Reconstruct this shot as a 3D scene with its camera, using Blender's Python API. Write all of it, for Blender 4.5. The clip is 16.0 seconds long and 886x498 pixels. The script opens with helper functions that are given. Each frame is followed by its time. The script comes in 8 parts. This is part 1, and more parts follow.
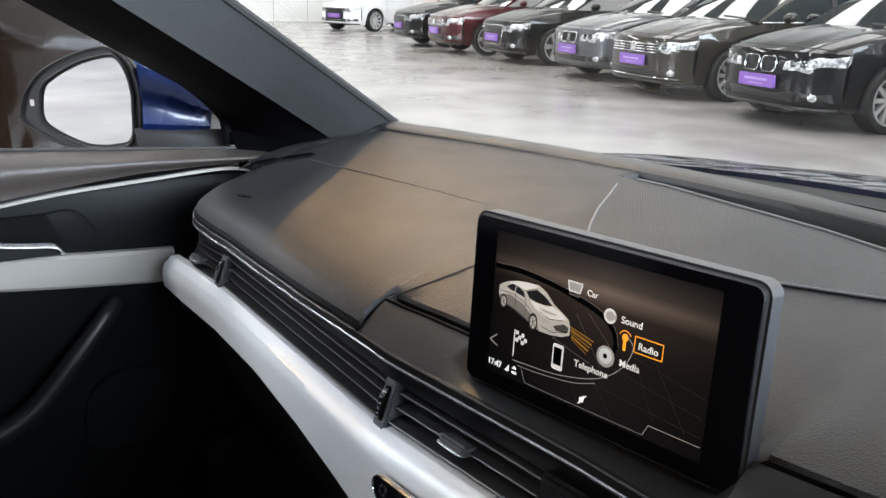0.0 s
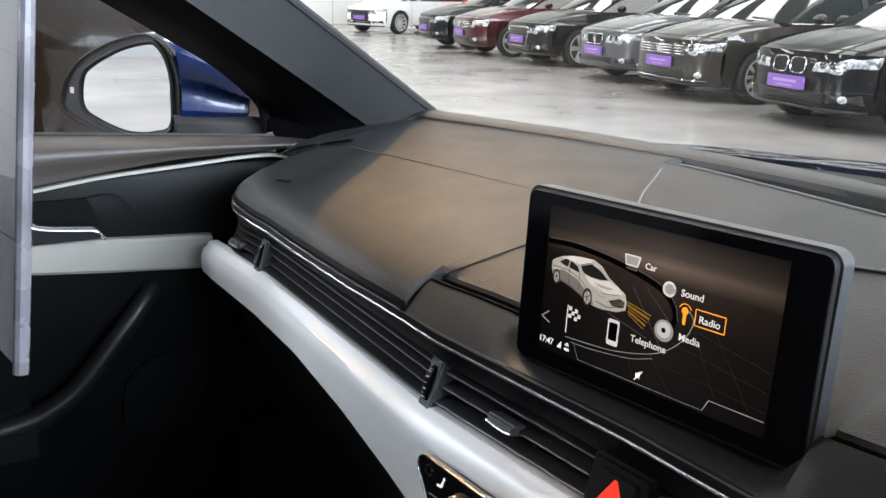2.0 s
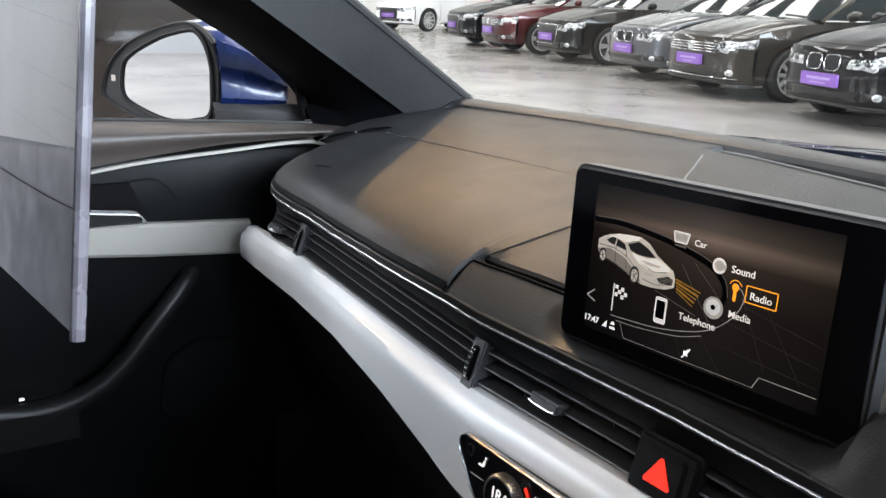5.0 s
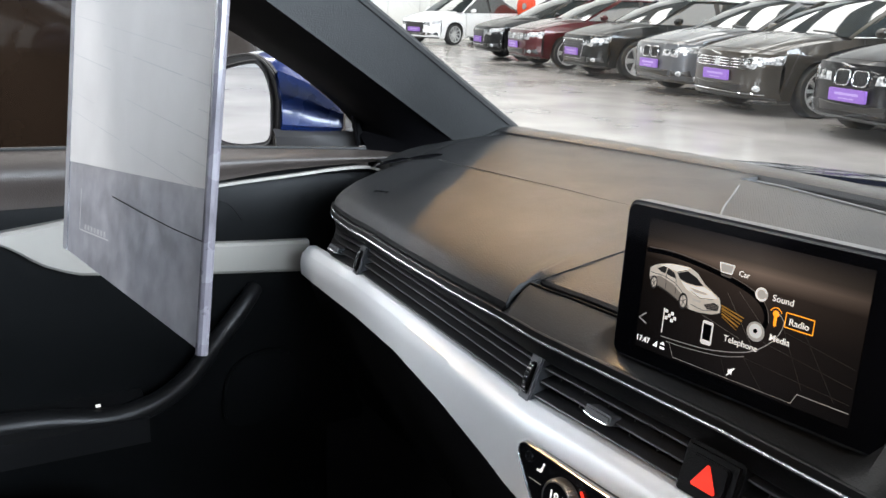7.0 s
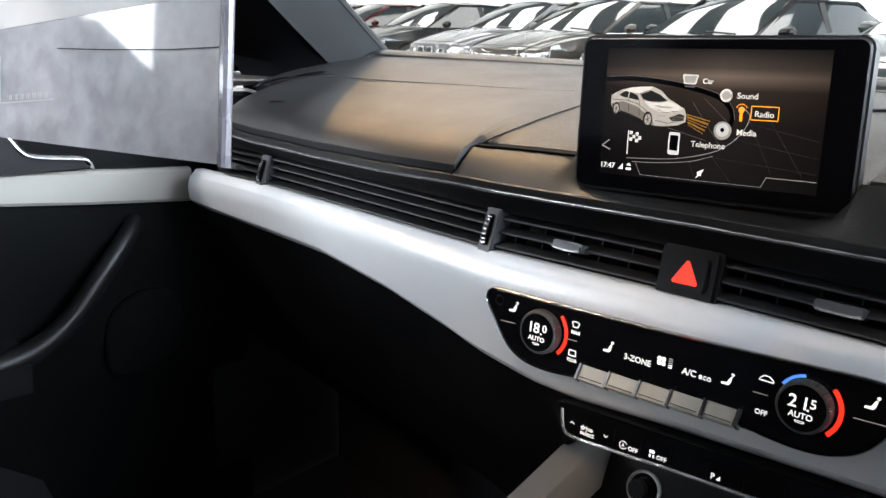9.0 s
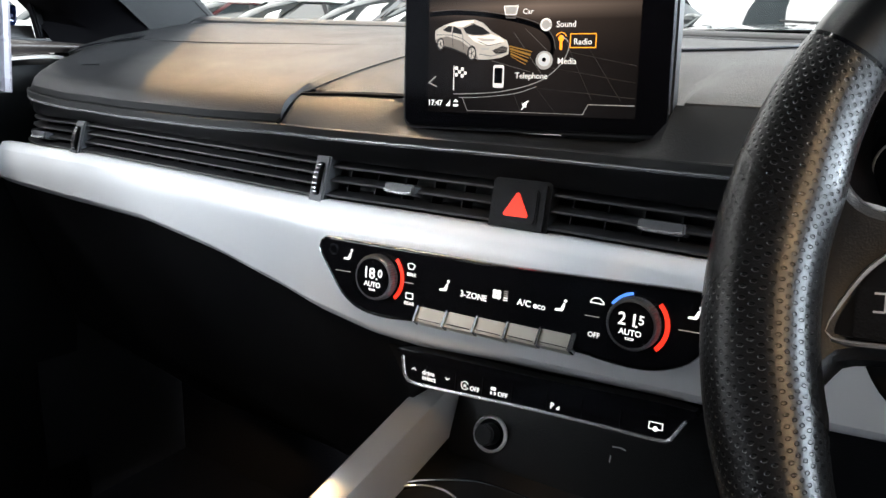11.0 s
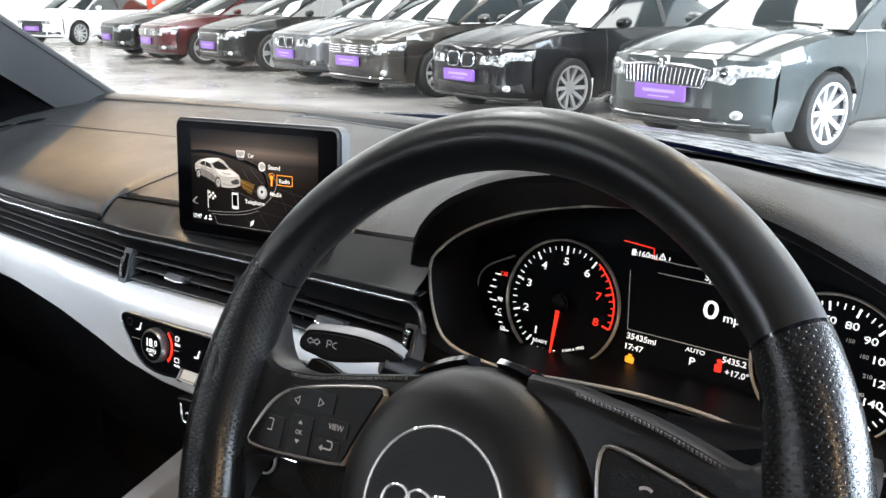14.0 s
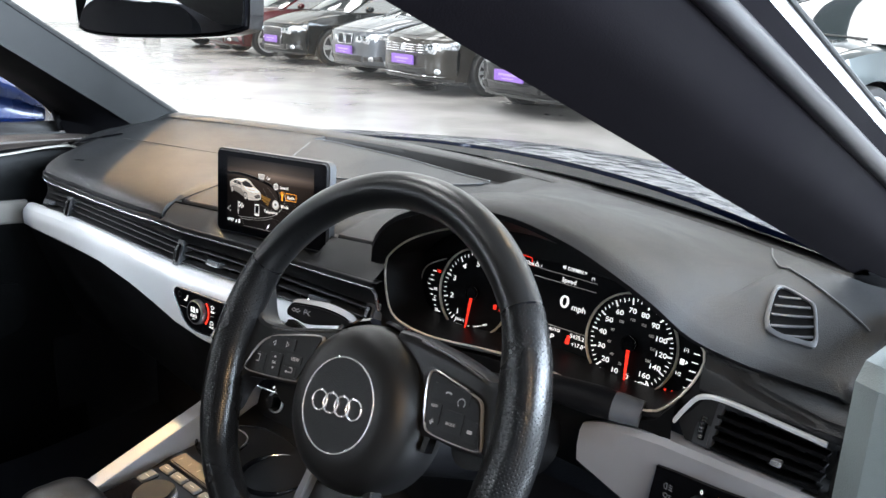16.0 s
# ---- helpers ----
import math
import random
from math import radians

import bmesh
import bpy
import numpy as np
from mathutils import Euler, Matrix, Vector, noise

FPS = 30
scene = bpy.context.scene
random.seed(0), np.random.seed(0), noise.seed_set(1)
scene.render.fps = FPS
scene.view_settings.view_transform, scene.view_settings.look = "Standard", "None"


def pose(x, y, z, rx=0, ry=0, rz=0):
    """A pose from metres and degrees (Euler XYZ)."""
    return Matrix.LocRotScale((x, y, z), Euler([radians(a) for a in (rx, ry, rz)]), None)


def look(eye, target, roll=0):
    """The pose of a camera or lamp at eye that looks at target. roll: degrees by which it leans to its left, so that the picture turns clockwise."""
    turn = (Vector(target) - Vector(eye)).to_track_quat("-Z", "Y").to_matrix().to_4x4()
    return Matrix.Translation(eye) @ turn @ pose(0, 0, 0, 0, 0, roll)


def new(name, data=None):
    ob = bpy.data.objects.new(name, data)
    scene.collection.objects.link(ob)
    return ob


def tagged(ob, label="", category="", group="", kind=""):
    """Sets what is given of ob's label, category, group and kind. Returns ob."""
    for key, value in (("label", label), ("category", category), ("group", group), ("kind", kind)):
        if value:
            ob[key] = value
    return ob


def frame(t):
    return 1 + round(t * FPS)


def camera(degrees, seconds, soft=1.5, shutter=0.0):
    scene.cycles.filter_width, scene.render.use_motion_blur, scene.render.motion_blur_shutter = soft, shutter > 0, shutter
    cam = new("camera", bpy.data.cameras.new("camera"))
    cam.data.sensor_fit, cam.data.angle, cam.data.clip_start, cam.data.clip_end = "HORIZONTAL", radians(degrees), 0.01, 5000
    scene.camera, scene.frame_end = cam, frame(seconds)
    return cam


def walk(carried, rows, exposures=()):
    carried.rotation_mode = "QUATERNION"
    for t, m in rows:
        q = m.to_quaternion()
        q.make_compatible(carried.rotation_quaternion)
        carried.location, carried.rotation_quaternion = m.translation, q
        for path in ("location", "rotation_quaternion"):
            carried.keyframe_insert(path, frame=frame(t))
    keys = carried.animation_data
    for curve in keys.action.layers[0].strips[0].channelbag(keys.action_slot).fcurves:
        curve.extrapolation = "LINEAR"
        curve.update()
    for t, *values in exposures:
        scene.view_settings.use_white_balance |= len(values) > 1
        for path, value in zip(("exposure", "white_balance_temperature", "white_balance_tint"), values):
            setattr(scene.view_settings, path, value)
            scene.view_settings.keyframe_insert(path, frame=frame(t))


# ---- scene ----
cam = camera(54.5, 16.0)
PATH = [
    (0, (0.128, 0.087, 1.178), (-1.455, 1.154, 0.58), 2.2),
    (0.5, (0.127, 0.083, 1.175), (-1.462, 1.141, 0.578), 2.2),
    (1, (0.124, 0.078, 1.171), (-1.473, 1.125, 0.574), 2.1),
    (1.5, (0.119, 0.073, 1.162), (-1.485, 1.108, 0.566), 2.1),
    (2, (0.117, 0.071, 1.157), (-1.495, 1.095, 0.563), 2.2),
    (2.5, (0.108, 0.071, 1.148), (-1.513, 1.084, 0.558), 2.1),
    (3, (0.113, 0.076, 1.149), (-1.515, 1.077, 0.56), 2.1),
    (3.5, (0.11, 0.081, 1.143), (-1.525, 1.071, 0.554), 2.1),
    (3.7, (0.109, 0.081, 1.138), (-1.524, 1.07, 0.543), 2.1),
    (5.8, (0.12, 0.026, 1.146), (-1.541, 0.974, 0.559), 2.1),
    (6, (0.121, 0.019, 1.138), (-1.546, 0.96, 0.559), 2.1),
    (6.5, (0.129, 0.016, 1.147), (-1.544, 0.946, 0.569), 2.1),
    (7, (0.153, -0.005, 1.173), (-1.523, 0.924, 0.598), 2.2),
    (7.5, (0.171, -0.085, 1.17), (-1.5, 0.854, 0.6), 1.8),
    (8, (0.161, -0.122, 1.139), (-1.416, 0.975, 0.583), 1.0),
    (8.5, (0.124, -0.141, 1.102), (-1.329, 1.121, 0.557), 1.5),
    (8.7, (0.107, -0.154, 1.076), (-1.32, 1.139, 0.536), 1.6),
    (10.8, (0.101, -0.135, 0.984), (-1.044, 1.419, 0.46), 1.6),
    (11, (0.115, -0.132, 0.993), (-1.026, 1.424, 0.467), 1.4),
    (11.5, (0.161, -0.138, 1.021), (-0.964, 1.429, 0.491), 1.8),
    (12, (0.201, -0.151, 1.081), (-0.938, 1.402, 0.543), 1.4),
    (12.5, (0.257, -0.161, 1.114), (-0.91, 1.37, 0.571), 1.0),
    (13, (0.332, -0.159, 1.134), (-0.868, 1.344, 0.586), 0.8),
    (13.5, (0.396, -0.087, 1.147), (-0.79, 1.424, 0.591), 1.1),
    (14, (0.455, -0.111, 1.156), (-0.734, 1.395, 0.593), 1.4),
    (14.5, (0.52, -0.165, 1.163), (-0.677, 1.333, 0.594), 1.4),
    (15, (0.581, -0.263, 1.201), (-0.621, 1.229, 0.627), 1.3),
    (15.5, (0.664, -0.316, 1.244), (-0.548, 1.167, 0.667), 2.1),
    (16, (0.747, -0.27, 1.265), (-0.535, 1.151, 0.684), 2.7),
]
# sets the camera car's own axes level on the hall floor
LEVEL = Matrix.Translation((0.1, 0.0, 1.155)) @ Matrix(((0.99989, 0.00003, 0.0150), (0.00003, 0.99999, -0.0045), (-0.0150, 0.0045, 0.99988))).to_4x4() @ Matrix.Translation((-0.1, 0.0, -1.155))
walk(cam, [(t, LEVEL @ look(eye, target, roll)) for t, eye, target, roll in PATH], [(0, -0.28, 6400, 10), (6.5, -0.18, 6450, 10), (7.5, -0.08, 6450, 10), (8.7, 0.05, 6450, 10), (11, 0.38, 6400, 9), (13.5, 0.40, 6350, 9), (14.5, 0.30, 6300, 9), (16, 0.30, 6200, 9)])

# ---- world and light ----
world = bpy.data.worlds.new("hall_air")
world.use_nodes = True
world.node_tree.nodes["Background"].inputs[0].default_value = (0.80, 0.86, 0.95, 1)
world.node_tree.nodes["Background"].inputs[1].default_value = 0.3
scene.world = world


def area_lamp(name, place, target, width, height, watts, colour):
    data = bpy.data.lights.new(name, "AREA")
    data.shape, data.size, data.size_y, data.energy, data.color = "RECTANGLE", width, height, watts, colour
    ob = new(name, data)
    ob.matrix_world = look(place, target)
    return ob


for k in range(18):
    lamp_x = -29.0 + 2.1 * k
    area_lamp("ceiling_lamp", (lamp_x, 9.6, 5.3), (lamp_x, 9.6, 0.0), 1.2, 10.2, 200, (1.0, 0.985, 0.96))
for lamp_x in (-27.0, -21.0, -15.0, -9.0, -3.0):
    for lamp_y in (-7.0, -2.5, 2.0):
        area_lamp("ceiling_lamp", (lamp_x, lamp_y, 5.3), (lamp_x, lamp_y, 0.0), 0.7, 2.4, 160 if lamp_y > 0 else 190, (1.0, 0.985, 0.96))
area_lamp("daylight_opening", (8.7, 5.5, 3.0), (0.0, 4.5, 1.4), 13.0, 4.4, 5700, (0.78, 0.88, 1.0))
area_lamp("daylight_opening", (8.7, 1.8, 3.3), (0.0, 0.6, 1.1), 6.5, 3.6, 3000, (0.76, 0.88, 1.0))
# unseen south openings, added as cool fill light from behind
for fill_x, fill_w in ((-24.0, 420), (-15.0, 420), (-6.0, 1600)):
    area_lamp("daylight_opening", (fill_x, -10.7, 3.6), (fill_x, 0.0, 2.0), 4.5, 2.4, fill_w, (0.88, 0.94, 1.0))


# unseen warm spots, added to gild the passenger pad and the wheel rim
spot = bpy.data.lights.new("ceiling_spot", "SPOT")
spot.energy, spot.color, spot.spot_size, spot.spot_blend, spot.shadow_soft_size = 2500, (1.0, 0.60, 0.24), radians(6.0), 0.9, 0.22
new("ceiling_spot", spot).matrix_world = look((-3.2, 1.3, 4.9), (-0.59, 0.52, 0.95))
spot_c = bpy.data.lights.new("ceiling_spot", "SPOT")
spot_c.energy, spot_c.color, spot_c.spot_size, spot_c.spot_blend, spot_c.shadow_soft_size = 800, (1.0, 0.66, 0.32), radians(7), 0.9, 0.5
new("ceiling_spot", spot_c).matrix_world = look((0.5, 3.8, 5.2), (0.16, 0.30, 1.06))
# another unseen spot, added through the open driver's doorway to warm trim and cluster
spot_b = bpy.data.lights.new("ceiling_spot", "SPOT")
spot_b.energy, spot_b.color, spot_b.spot_size, spot_b.spot_blend, spot_b.shadow_soft_size = 430, (1.0, 0.66, 0.34), radians(8.5), 0.8, 0.25
new("ceiling_spot", spot_b).matrix_world = look((3.4, -2.6, 3.6), (-0.02, 0.41, 0.86))


# ---- materials ----
def material(name, colour, rough=0.5, metal=0.0, grain=0.0, grain_size=0.002, vary=0.12, vary_size=0.12, emit=0.0, coat=0.0, spec=0.5):
    m = bpy.data.materials.new(name)
    m.use_nodes = True
    nt = m.node_tree
    b = nt.nodes["Principled BSDF"]
    b.inputs["Roughness"].default_value, b.inputs["Metallic"].default_value = rough, metal
    b.inputs["Coat Weight"].default_value, b.inputs["Coat Roughness"].default_value = coat, 0.04
    b.inputs["Specular IOR Level"].default_value = spec
    base = (*colour, 1)
    b.inputs["Base Color"].default_value = base
    co = nt.nodes.new("ShaderNodeTexCoord")
    if vary > 0:
        n1 = nt.nodes.new("ShaderNodeTexNoise")
        n1.inputs["Scale"].default_value, n1.inputs["Detail"].default_value = 1 / vary_size, 6
        nt.links.new(co.outputs["Object"], n1.inputs["Vector"])
        ramp = nt.nodes.new("ShaderNodeMapRange")
        ramp.inputs[1].default_value, ramp.inputs[2].default_value = 0.3, 0.7
        ramp.inputs[3].default_value, ramp.inputs[4].default_value = 1 - vary, 1 + vary
        nt.links.new(n1.outputs[0], ramp.inputs[0])
        mul = nt.nodes.new("ShaderNodeVectorMath")
        mul.operation = "SCALE"
        mul.inputs[0].default_value = colour
        nt.links.new(ramp.outputs[0], mul.inputs["Scale"])
        nt.links.new(mul.outputs[0], b.inputs["Base Color"])
        rr = nt.nodes.new("ShaderNodeMapRange")
        rr.inputs[1].default_value, rr.inputs[2].default_value = 0.3, 0.7
        rr.inputs[3].default_value, rr.inputs[4].default_value = rough * (1 - vary), min(1, rough * (1 + vary))
        nt.links.new(n1.outputs[0], rr.inputs[0])
        nt.links.new(rr.outputs[0], b.inputs["Roughness"])
    if grain > 0:
        v = nt.nodes.new("ShaderNodeTexVoronoi")
        v.inputs["Scale"].default_value = 1 / grain_size
        n2 = nt.nodes.new("ShaderNodeTexNoise")
        n2.inputs["Scale"].default_value = 0.6 / grain_size
        nt.links.new(co.outputs["Object"], v.inputs["Vector"])
        nt.links.new(co.outputs["Object"], n2.inputs["Vector"])
        add = nt.nodes.new("ShaderNodeMath")
        nt.links.new(v.outputs[0], add.inputs[0])
        nt.links.new(n2.outputs[0], add.inputs[1])
        bump = nt.nodes.new("ShaderNodeBump")
        bump.inputs["Strength"].default_value, bump.inputs["Distance"].default_value = grain, grain_size
        nt.links.new(add.outputs[0], bump.inputs["Height"])
        nt.links.new(bump.outputs[0], b.inputs["Normal"])
    if emit > 0:
        b.inputs["Emission Color"].default_value, b.inputs["Emission Strength"].default_value = base, emit
    return m


def holes_material(name, colour, rough, pitch, hole, depth=0.5, darker=0.15):
    """Leather or plastic with fine round perforations, laid out over the UV map in metres."""
    m = material(name, colour, rough, grain=0.08, grain_size=0.0009, vary=0.1, spec=0.3)
    nt = m.node_tree
    b = nt.nodes["Principled BSDF"]
    uvn = nt.nodes.new("ShaderNodeUVMap")
    mp = nt.nodes.new("ShaderNodeMapping")
    mp.inputs["Scale"].default_value = (1 / pitch, 1 / pitch, 1)
    mp.inputs["Rotation"].default_value = (0, 0, radians(45))
    nt.links.new(uvn.outputs[0], mp.inputs["Vector"])
    fr = nt.nodes.new("ShaderNodeVectorMath")
    fr.operation = "FRACTION"
    nt.links.new(mp.outputs[0], fr.inputs[0])
    di = nt.nodes.new("ShaderNodeVectorMath")
    di.operation = "DISTANCE"
    di.inputs[1].default_value = (0.5, 0.5, 0)
    nt.links.new(fr.outputs[0], di.inputs[0])
    mr = nt.nodes.new("ShaderNodeMapRange")
    mr.inputs[1].default_value, mr.inputs[2].default_value = hole * 0.75, hole * 1.15
    nt.links.new(di.outputs["Value"], mr.inputs[0])
    old = b.inputs["Base Color"].links[0].from_socket
    mix = nt.nodes.new("ShaderNodeMix")
    mix.data_type = "RGBA"
    mix.inputs[6].default_value = (*[c * darker for c in colour], 1)
    nt.links.new(mr.outputs[0], mix.inputs[0])
    nt.links.new(old, mix.inputs[7])
    nt.links.new(mix.outputs[2], b.inputs["Base Color"])
    bump = nt.nodes.new("ShaderNodeBump")
    bump.inputs["Strength"].default_value, bump.inputs["Distance"].default_value = depth, pitch * 0.3
    nt.links.new(mr.outputs[0], bump.inputs["Height"])
    prev = b.inputs["Normal"].links[0].from_socket
    nt.links.new(prev, bump.inputs["Normal"])
    nt.links.new(bump.outputs[0], b.inputs["Normal"])
    return m


def glass_material(name, tint=(1, 1, 1), gloss=0.6):
    m = bpy.data.materials.new(name)
    m.use_nodes = True
    nt = m.node_tree
    nt.nodes.remove(nt.nodes["Principled BSDF"])
    out = nt.nodes["Material Output"]
    tr, gl, mix = nt.nodes.new("ShaderNodeBsdfTransparent"), nt.nodes.new("ShaderNodeBsdfGlossy"), nt.nodes.new("ShaderNodeMixShader")
    fre, mul = nt.nodes.new("ShaderNodeFresnel"), nt.nodes.new("ShaderNodeMath")
    mul.operation, mul.inputs[1].default_value = "MULTIPLY", gloss
    gl.inputs["Roughness"].default_value = 0.01
    tr.inputs[0].default_value = (*tint, 1)
    nt.links.new(fre.outputs[0], mul.inputs[0])
    nt.links.new(mul.outputs[0], mix.inputs[0])
    nt.links.new(tr.outputs[0], mix.inputs[1])
    nt.links.new(gl.outputs[0], mix.inputs[2])
    nt.links.new(mix.outputs[0], out.inputs[0])
    return m


PAD = material("soft_dashboard_plastic", (0.022, 0.0222, 0.023), 0.50, grain=0.26, grain_size=0.0013, vary=0.10, vary_size=0.06, spec=0.28)
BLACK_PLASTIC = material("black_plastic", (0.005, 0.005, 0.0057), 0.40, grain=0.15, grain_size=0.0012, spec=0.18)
DARK_PLASTIC = material("dark_grey_plastic", (0.0075, 0.0077, 0.0082), 0.42, grain=0.2, grain_size=0.0012, spec=0.15)
GLOSS_BLACK = material("gloss_black_plastic", (0.004, 0.004, 0.005), 0.10, vary=0.05, spec=0.3)
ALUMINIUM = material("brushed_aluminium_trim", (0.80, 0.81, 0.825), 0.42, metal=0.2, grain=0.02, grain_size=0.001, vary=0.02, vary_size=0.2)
CHROME = material("satin_chrome", (0.86, 0.86, 0.87), 0.22, metal=0.75, vary=0.05)
SMOKED_CHROME = material("smoked_chrome", (0.42, 0.42, 0.43), 0.20, metal=1.0, vary=0.1, vary_size=0.01)
LEATHER = material("black_leather", (0.007, 0.007, 0.0075), 0.34, grain=0.12, grain_size=0.0009, spec=0.25)
FABRIC = material("door_card_fabric", (0.013, 0.013, 0.0145), 0.75, grain=0.3, grain_size=0.001, spec=0.05)
PILLAR_CLOTH = material("grey_pillar_trim", (0.016, 0.0168, 0.017), 0.8, grain=0.2, grain_size=0.0015)
FOOTWELL = material("dark_footwell_carpet", (0.024, 0.025, 0.031), 0.85, grain=0.3, grain_size=0.002, spec=0.05)
FLOOR = material("sealed_concrete_floor", (0.345, 0.325, 0.31), 0.20, vary=0.20, vary_size=1.1)
BACK_WALL = material("dark_grey_painted_wall", (0.40, 0.40, 0.41), 0.6, vary=0.06, vary_size=1.5)
CEILING = material("grey_ceiling", (0.10, 0.10, 0.10), 0.7, vary=0.06, vary_size=1.5)
WHITE_WALL = material("white_painted_wall", (0.82, 0.82, 0.80), 0.6, vary=0.04, vary_size=1.5)
BLUE_PAINT = material("metallic_blue_car_paint", (0.001, 0.013, 0.085), 0.28, metal=0.2, coat=0.6, vary=0.05)
SCREEN_BLACK = material("screen_glass", (0.003, 0.003, 0.004), 0.12, vary=0.0, spec=0.15)
GLOW_WHITE = material("lit_white_print", (1.0, 0.97, 0.93), 0.5, vary=0, emit=0.9)
GLOW_DIM = material("lit_dim_print", (0.5, 0.46, 0.42), 0.5, vary=0, emit=0.35)
GLOW_RED = material("lit_red_print", (1.0, 0.035, 0.015), 0.5, vary=0, emit=1.0)
GLOW_AMBER = material("lit_amber_print", (1.0, 0.36, 0.02), 0.5, vary=0, emit=1.0)
GLOW_BLUE = material("lit_blue_print", (0.1, 0.3, 1.0), 0.5, vary=0, emit=0.8)
MIRROR = material("mirror_glass", (0.9, 0.9, 0.9), 0.01, metal=1.0, vary=0)
BONNET_BLUE = material("bonnet_blue_paint", (0.001, 0.004, 0.022), 0.12, metal=0.1, coat=0.16, vary=0.3, vary_size=0.03, spec=0.1, grain=0.16, grain_size=0.05)
PAPER = material("pale_lined_paper", (0.62, 0.605, 0.60), 0.55, vary=0.05, vary_size=0.05, coat=0.12, spec=0.2)
RULED = material("grey_ruled_print", (0.48, 0.48, 0.49), 0.6, vary=0.05)


SLEEVE = material("glossy_lined_sleeve", (0.36, 0.36, 0.395), 0.40, vary=0.22, vary_size=0.022, coat=1.0, grain=0.05, grain_size=0.018)
VENT_GREY = material("grey_vent_plastic", (0.085, 0.088, 0.095), 0.4, vary=0.08)
SLAT_GREY = material("dark_vent_slat", (0.022, 0.0225, 0.024), 0.38, vary=0.08)
# door aluminium and chrome line, with shade put into a darker colour
DOOR_TRIM_SHADED = material("shaded_door_aluminium", (0.24, 0.225, 0.205), 0.45, metal=0.15, vary=0.04)
AIRBAG = material("satin_black_cover", (0.007, 0.0068, 0.0068), 0.40, grain=0.12, grain_size=0.0009, vary=0.05, spec=0.3)
STRIP = material("bright_satin_strip", (0.40, 0.40, 0.42), 0.26, metal=0.8, vary=0.03)
RIM_LEATHER = material("smooth_wheel_leather", (0.007, 0.007, 0.0072), 0.30, grain=0.05, grain_size=0.0008, vary=0.05, spec=0.42)
RUBBER = material("black_rubber", (0.012, 0.012, 0.012), 0.7, vary=0.1)


# ---- mesh helpers ----
def mesh_of(name, verts, faces, smooth=True, angle=35):
    me = bpy.data.meshes.new(name)
    me.from_pydata([tuple(v) for v in verts], [], faces)
    me.validate()
    bm = bmesh.new()
    bm.from_mesh(me)
    bmesh.ops.recalc_face_normals(bm, faces=bm.faces)
    bm.to_mesh(me)
    bm.free()
    if smooth:
        me.polygons.foreach_set("use_smooth", [True] * len(me.polygons))
        me.set_sharp_from_angle(angle=radians(angle))
    return me


def part(name, geo, mat, parent=None, label="", angle=35):
    """One mesh object from (verts, faces), a mesh or a bmesh, under a thing or a part."""
    if isinstance(geo, tuple):
        geo = mesh_of(name, *geo, angle=angle)
    elif isinstance(geo, bmesh.types.BMesh):
        me = bpy.data.meshes.new(name)
        bmesh.ops.recalc_face_normals(geo, faces=geo.faces)
        geo.to_mesh(me)
        geo.free()
        me.polygons.foreach_set("use_smooth", [True] * len(me.polygons))
        me.set_sharp_from_angle(angle=radians(angle))
        geo = me
    if mat is not None:
        geo.materials.clear()
        geo.materials.append(mat)
    ob = new(name, geo)
    if parent is not None:
        ob.parent = parent
    return tagged(ob, label)


def thing(name, place, label, category, group="", kind=""):
    """An Empty at the thing's base; parts under it are given in world places."""
    ob = new(name)
    ob.empty_display_size = 0.05
    ob.location = place
    tagged(ob, label, category, group, kind)
    return ob


def under(parent, name, geo, mat, label="", angle=35):
    """A part whose mesh is given in world places."""
    ob = part(name, geo, mat, None, label, angle)
    base = Matrix.Identity(4)
    p = parent
    chain = []
    while p is not None:
        chain.append(p)
        p = p.parent
    for q in reversed(chain):
        base = base @ q.matrix_parent_inverse @ q.matrix_basis
    ob.parent = parent
    ob.matrix_parent_inverse = base.inverted()
    return ob


def spline(points, n, closed=False):
    """n points along a smooth curve through the given ones, evenly spaced."""
    p = np.array(points, float)
    if closed:
        p = np.vstack([p[-1], p, p[0], p[1]])
    else:
        p = np.vstack([2 * p[0] - p[1], p, 2 * p[-1] - p[-2]])
    out = []
    for i in range(1, len(p) - 2):
        for t in np.linspace(0, 1, 16, endpoint=False):
            a, b, c, d = p[i - 1], p[i], p[i + 1], p[i + 2]
            out.append(0.5 * (2 * b + (c - a) * t + (2 * a - 5 * b + 4 * c - d) * t * t + (3 * b - a - 3 * c + d) * t**3))
    out.append(p[-2])
    out = np.array(out)
    s = np.r_[0, np.cumsum(np.linalg.norm(np.diff(out, axis=0), axis=1))]
    q = np.linspace(0, s[-1], n, endpoint=not closed)
    return np.stack([np.interp(q, s, out[:, k]) for k in range(p.shape[1])], 1)


def grid(rows, close_u=False, close_v=False, cap=False):
    rows = [list(r) for r in rows]
    nu, nv = len(rows), len(rows[0])
    verts = [v for r in rows for v in r]
    faces = []
    for i in range(nu if close_u else nu - 1):
        for j in range(nv if close_v else nv - 1):
            a, b = i, (i + 1) % nu
            c, d = j, (j + 1) % nv
            faces.append((a * nv + c, b * nv + c, b * nv + d, a * nv + d))
    if cap and close_v:
        faces.append(tuple(range(nv)))
        faces.append(tuple((nu - 1) * nv + j for j in range(nv)))
    return verts, faces


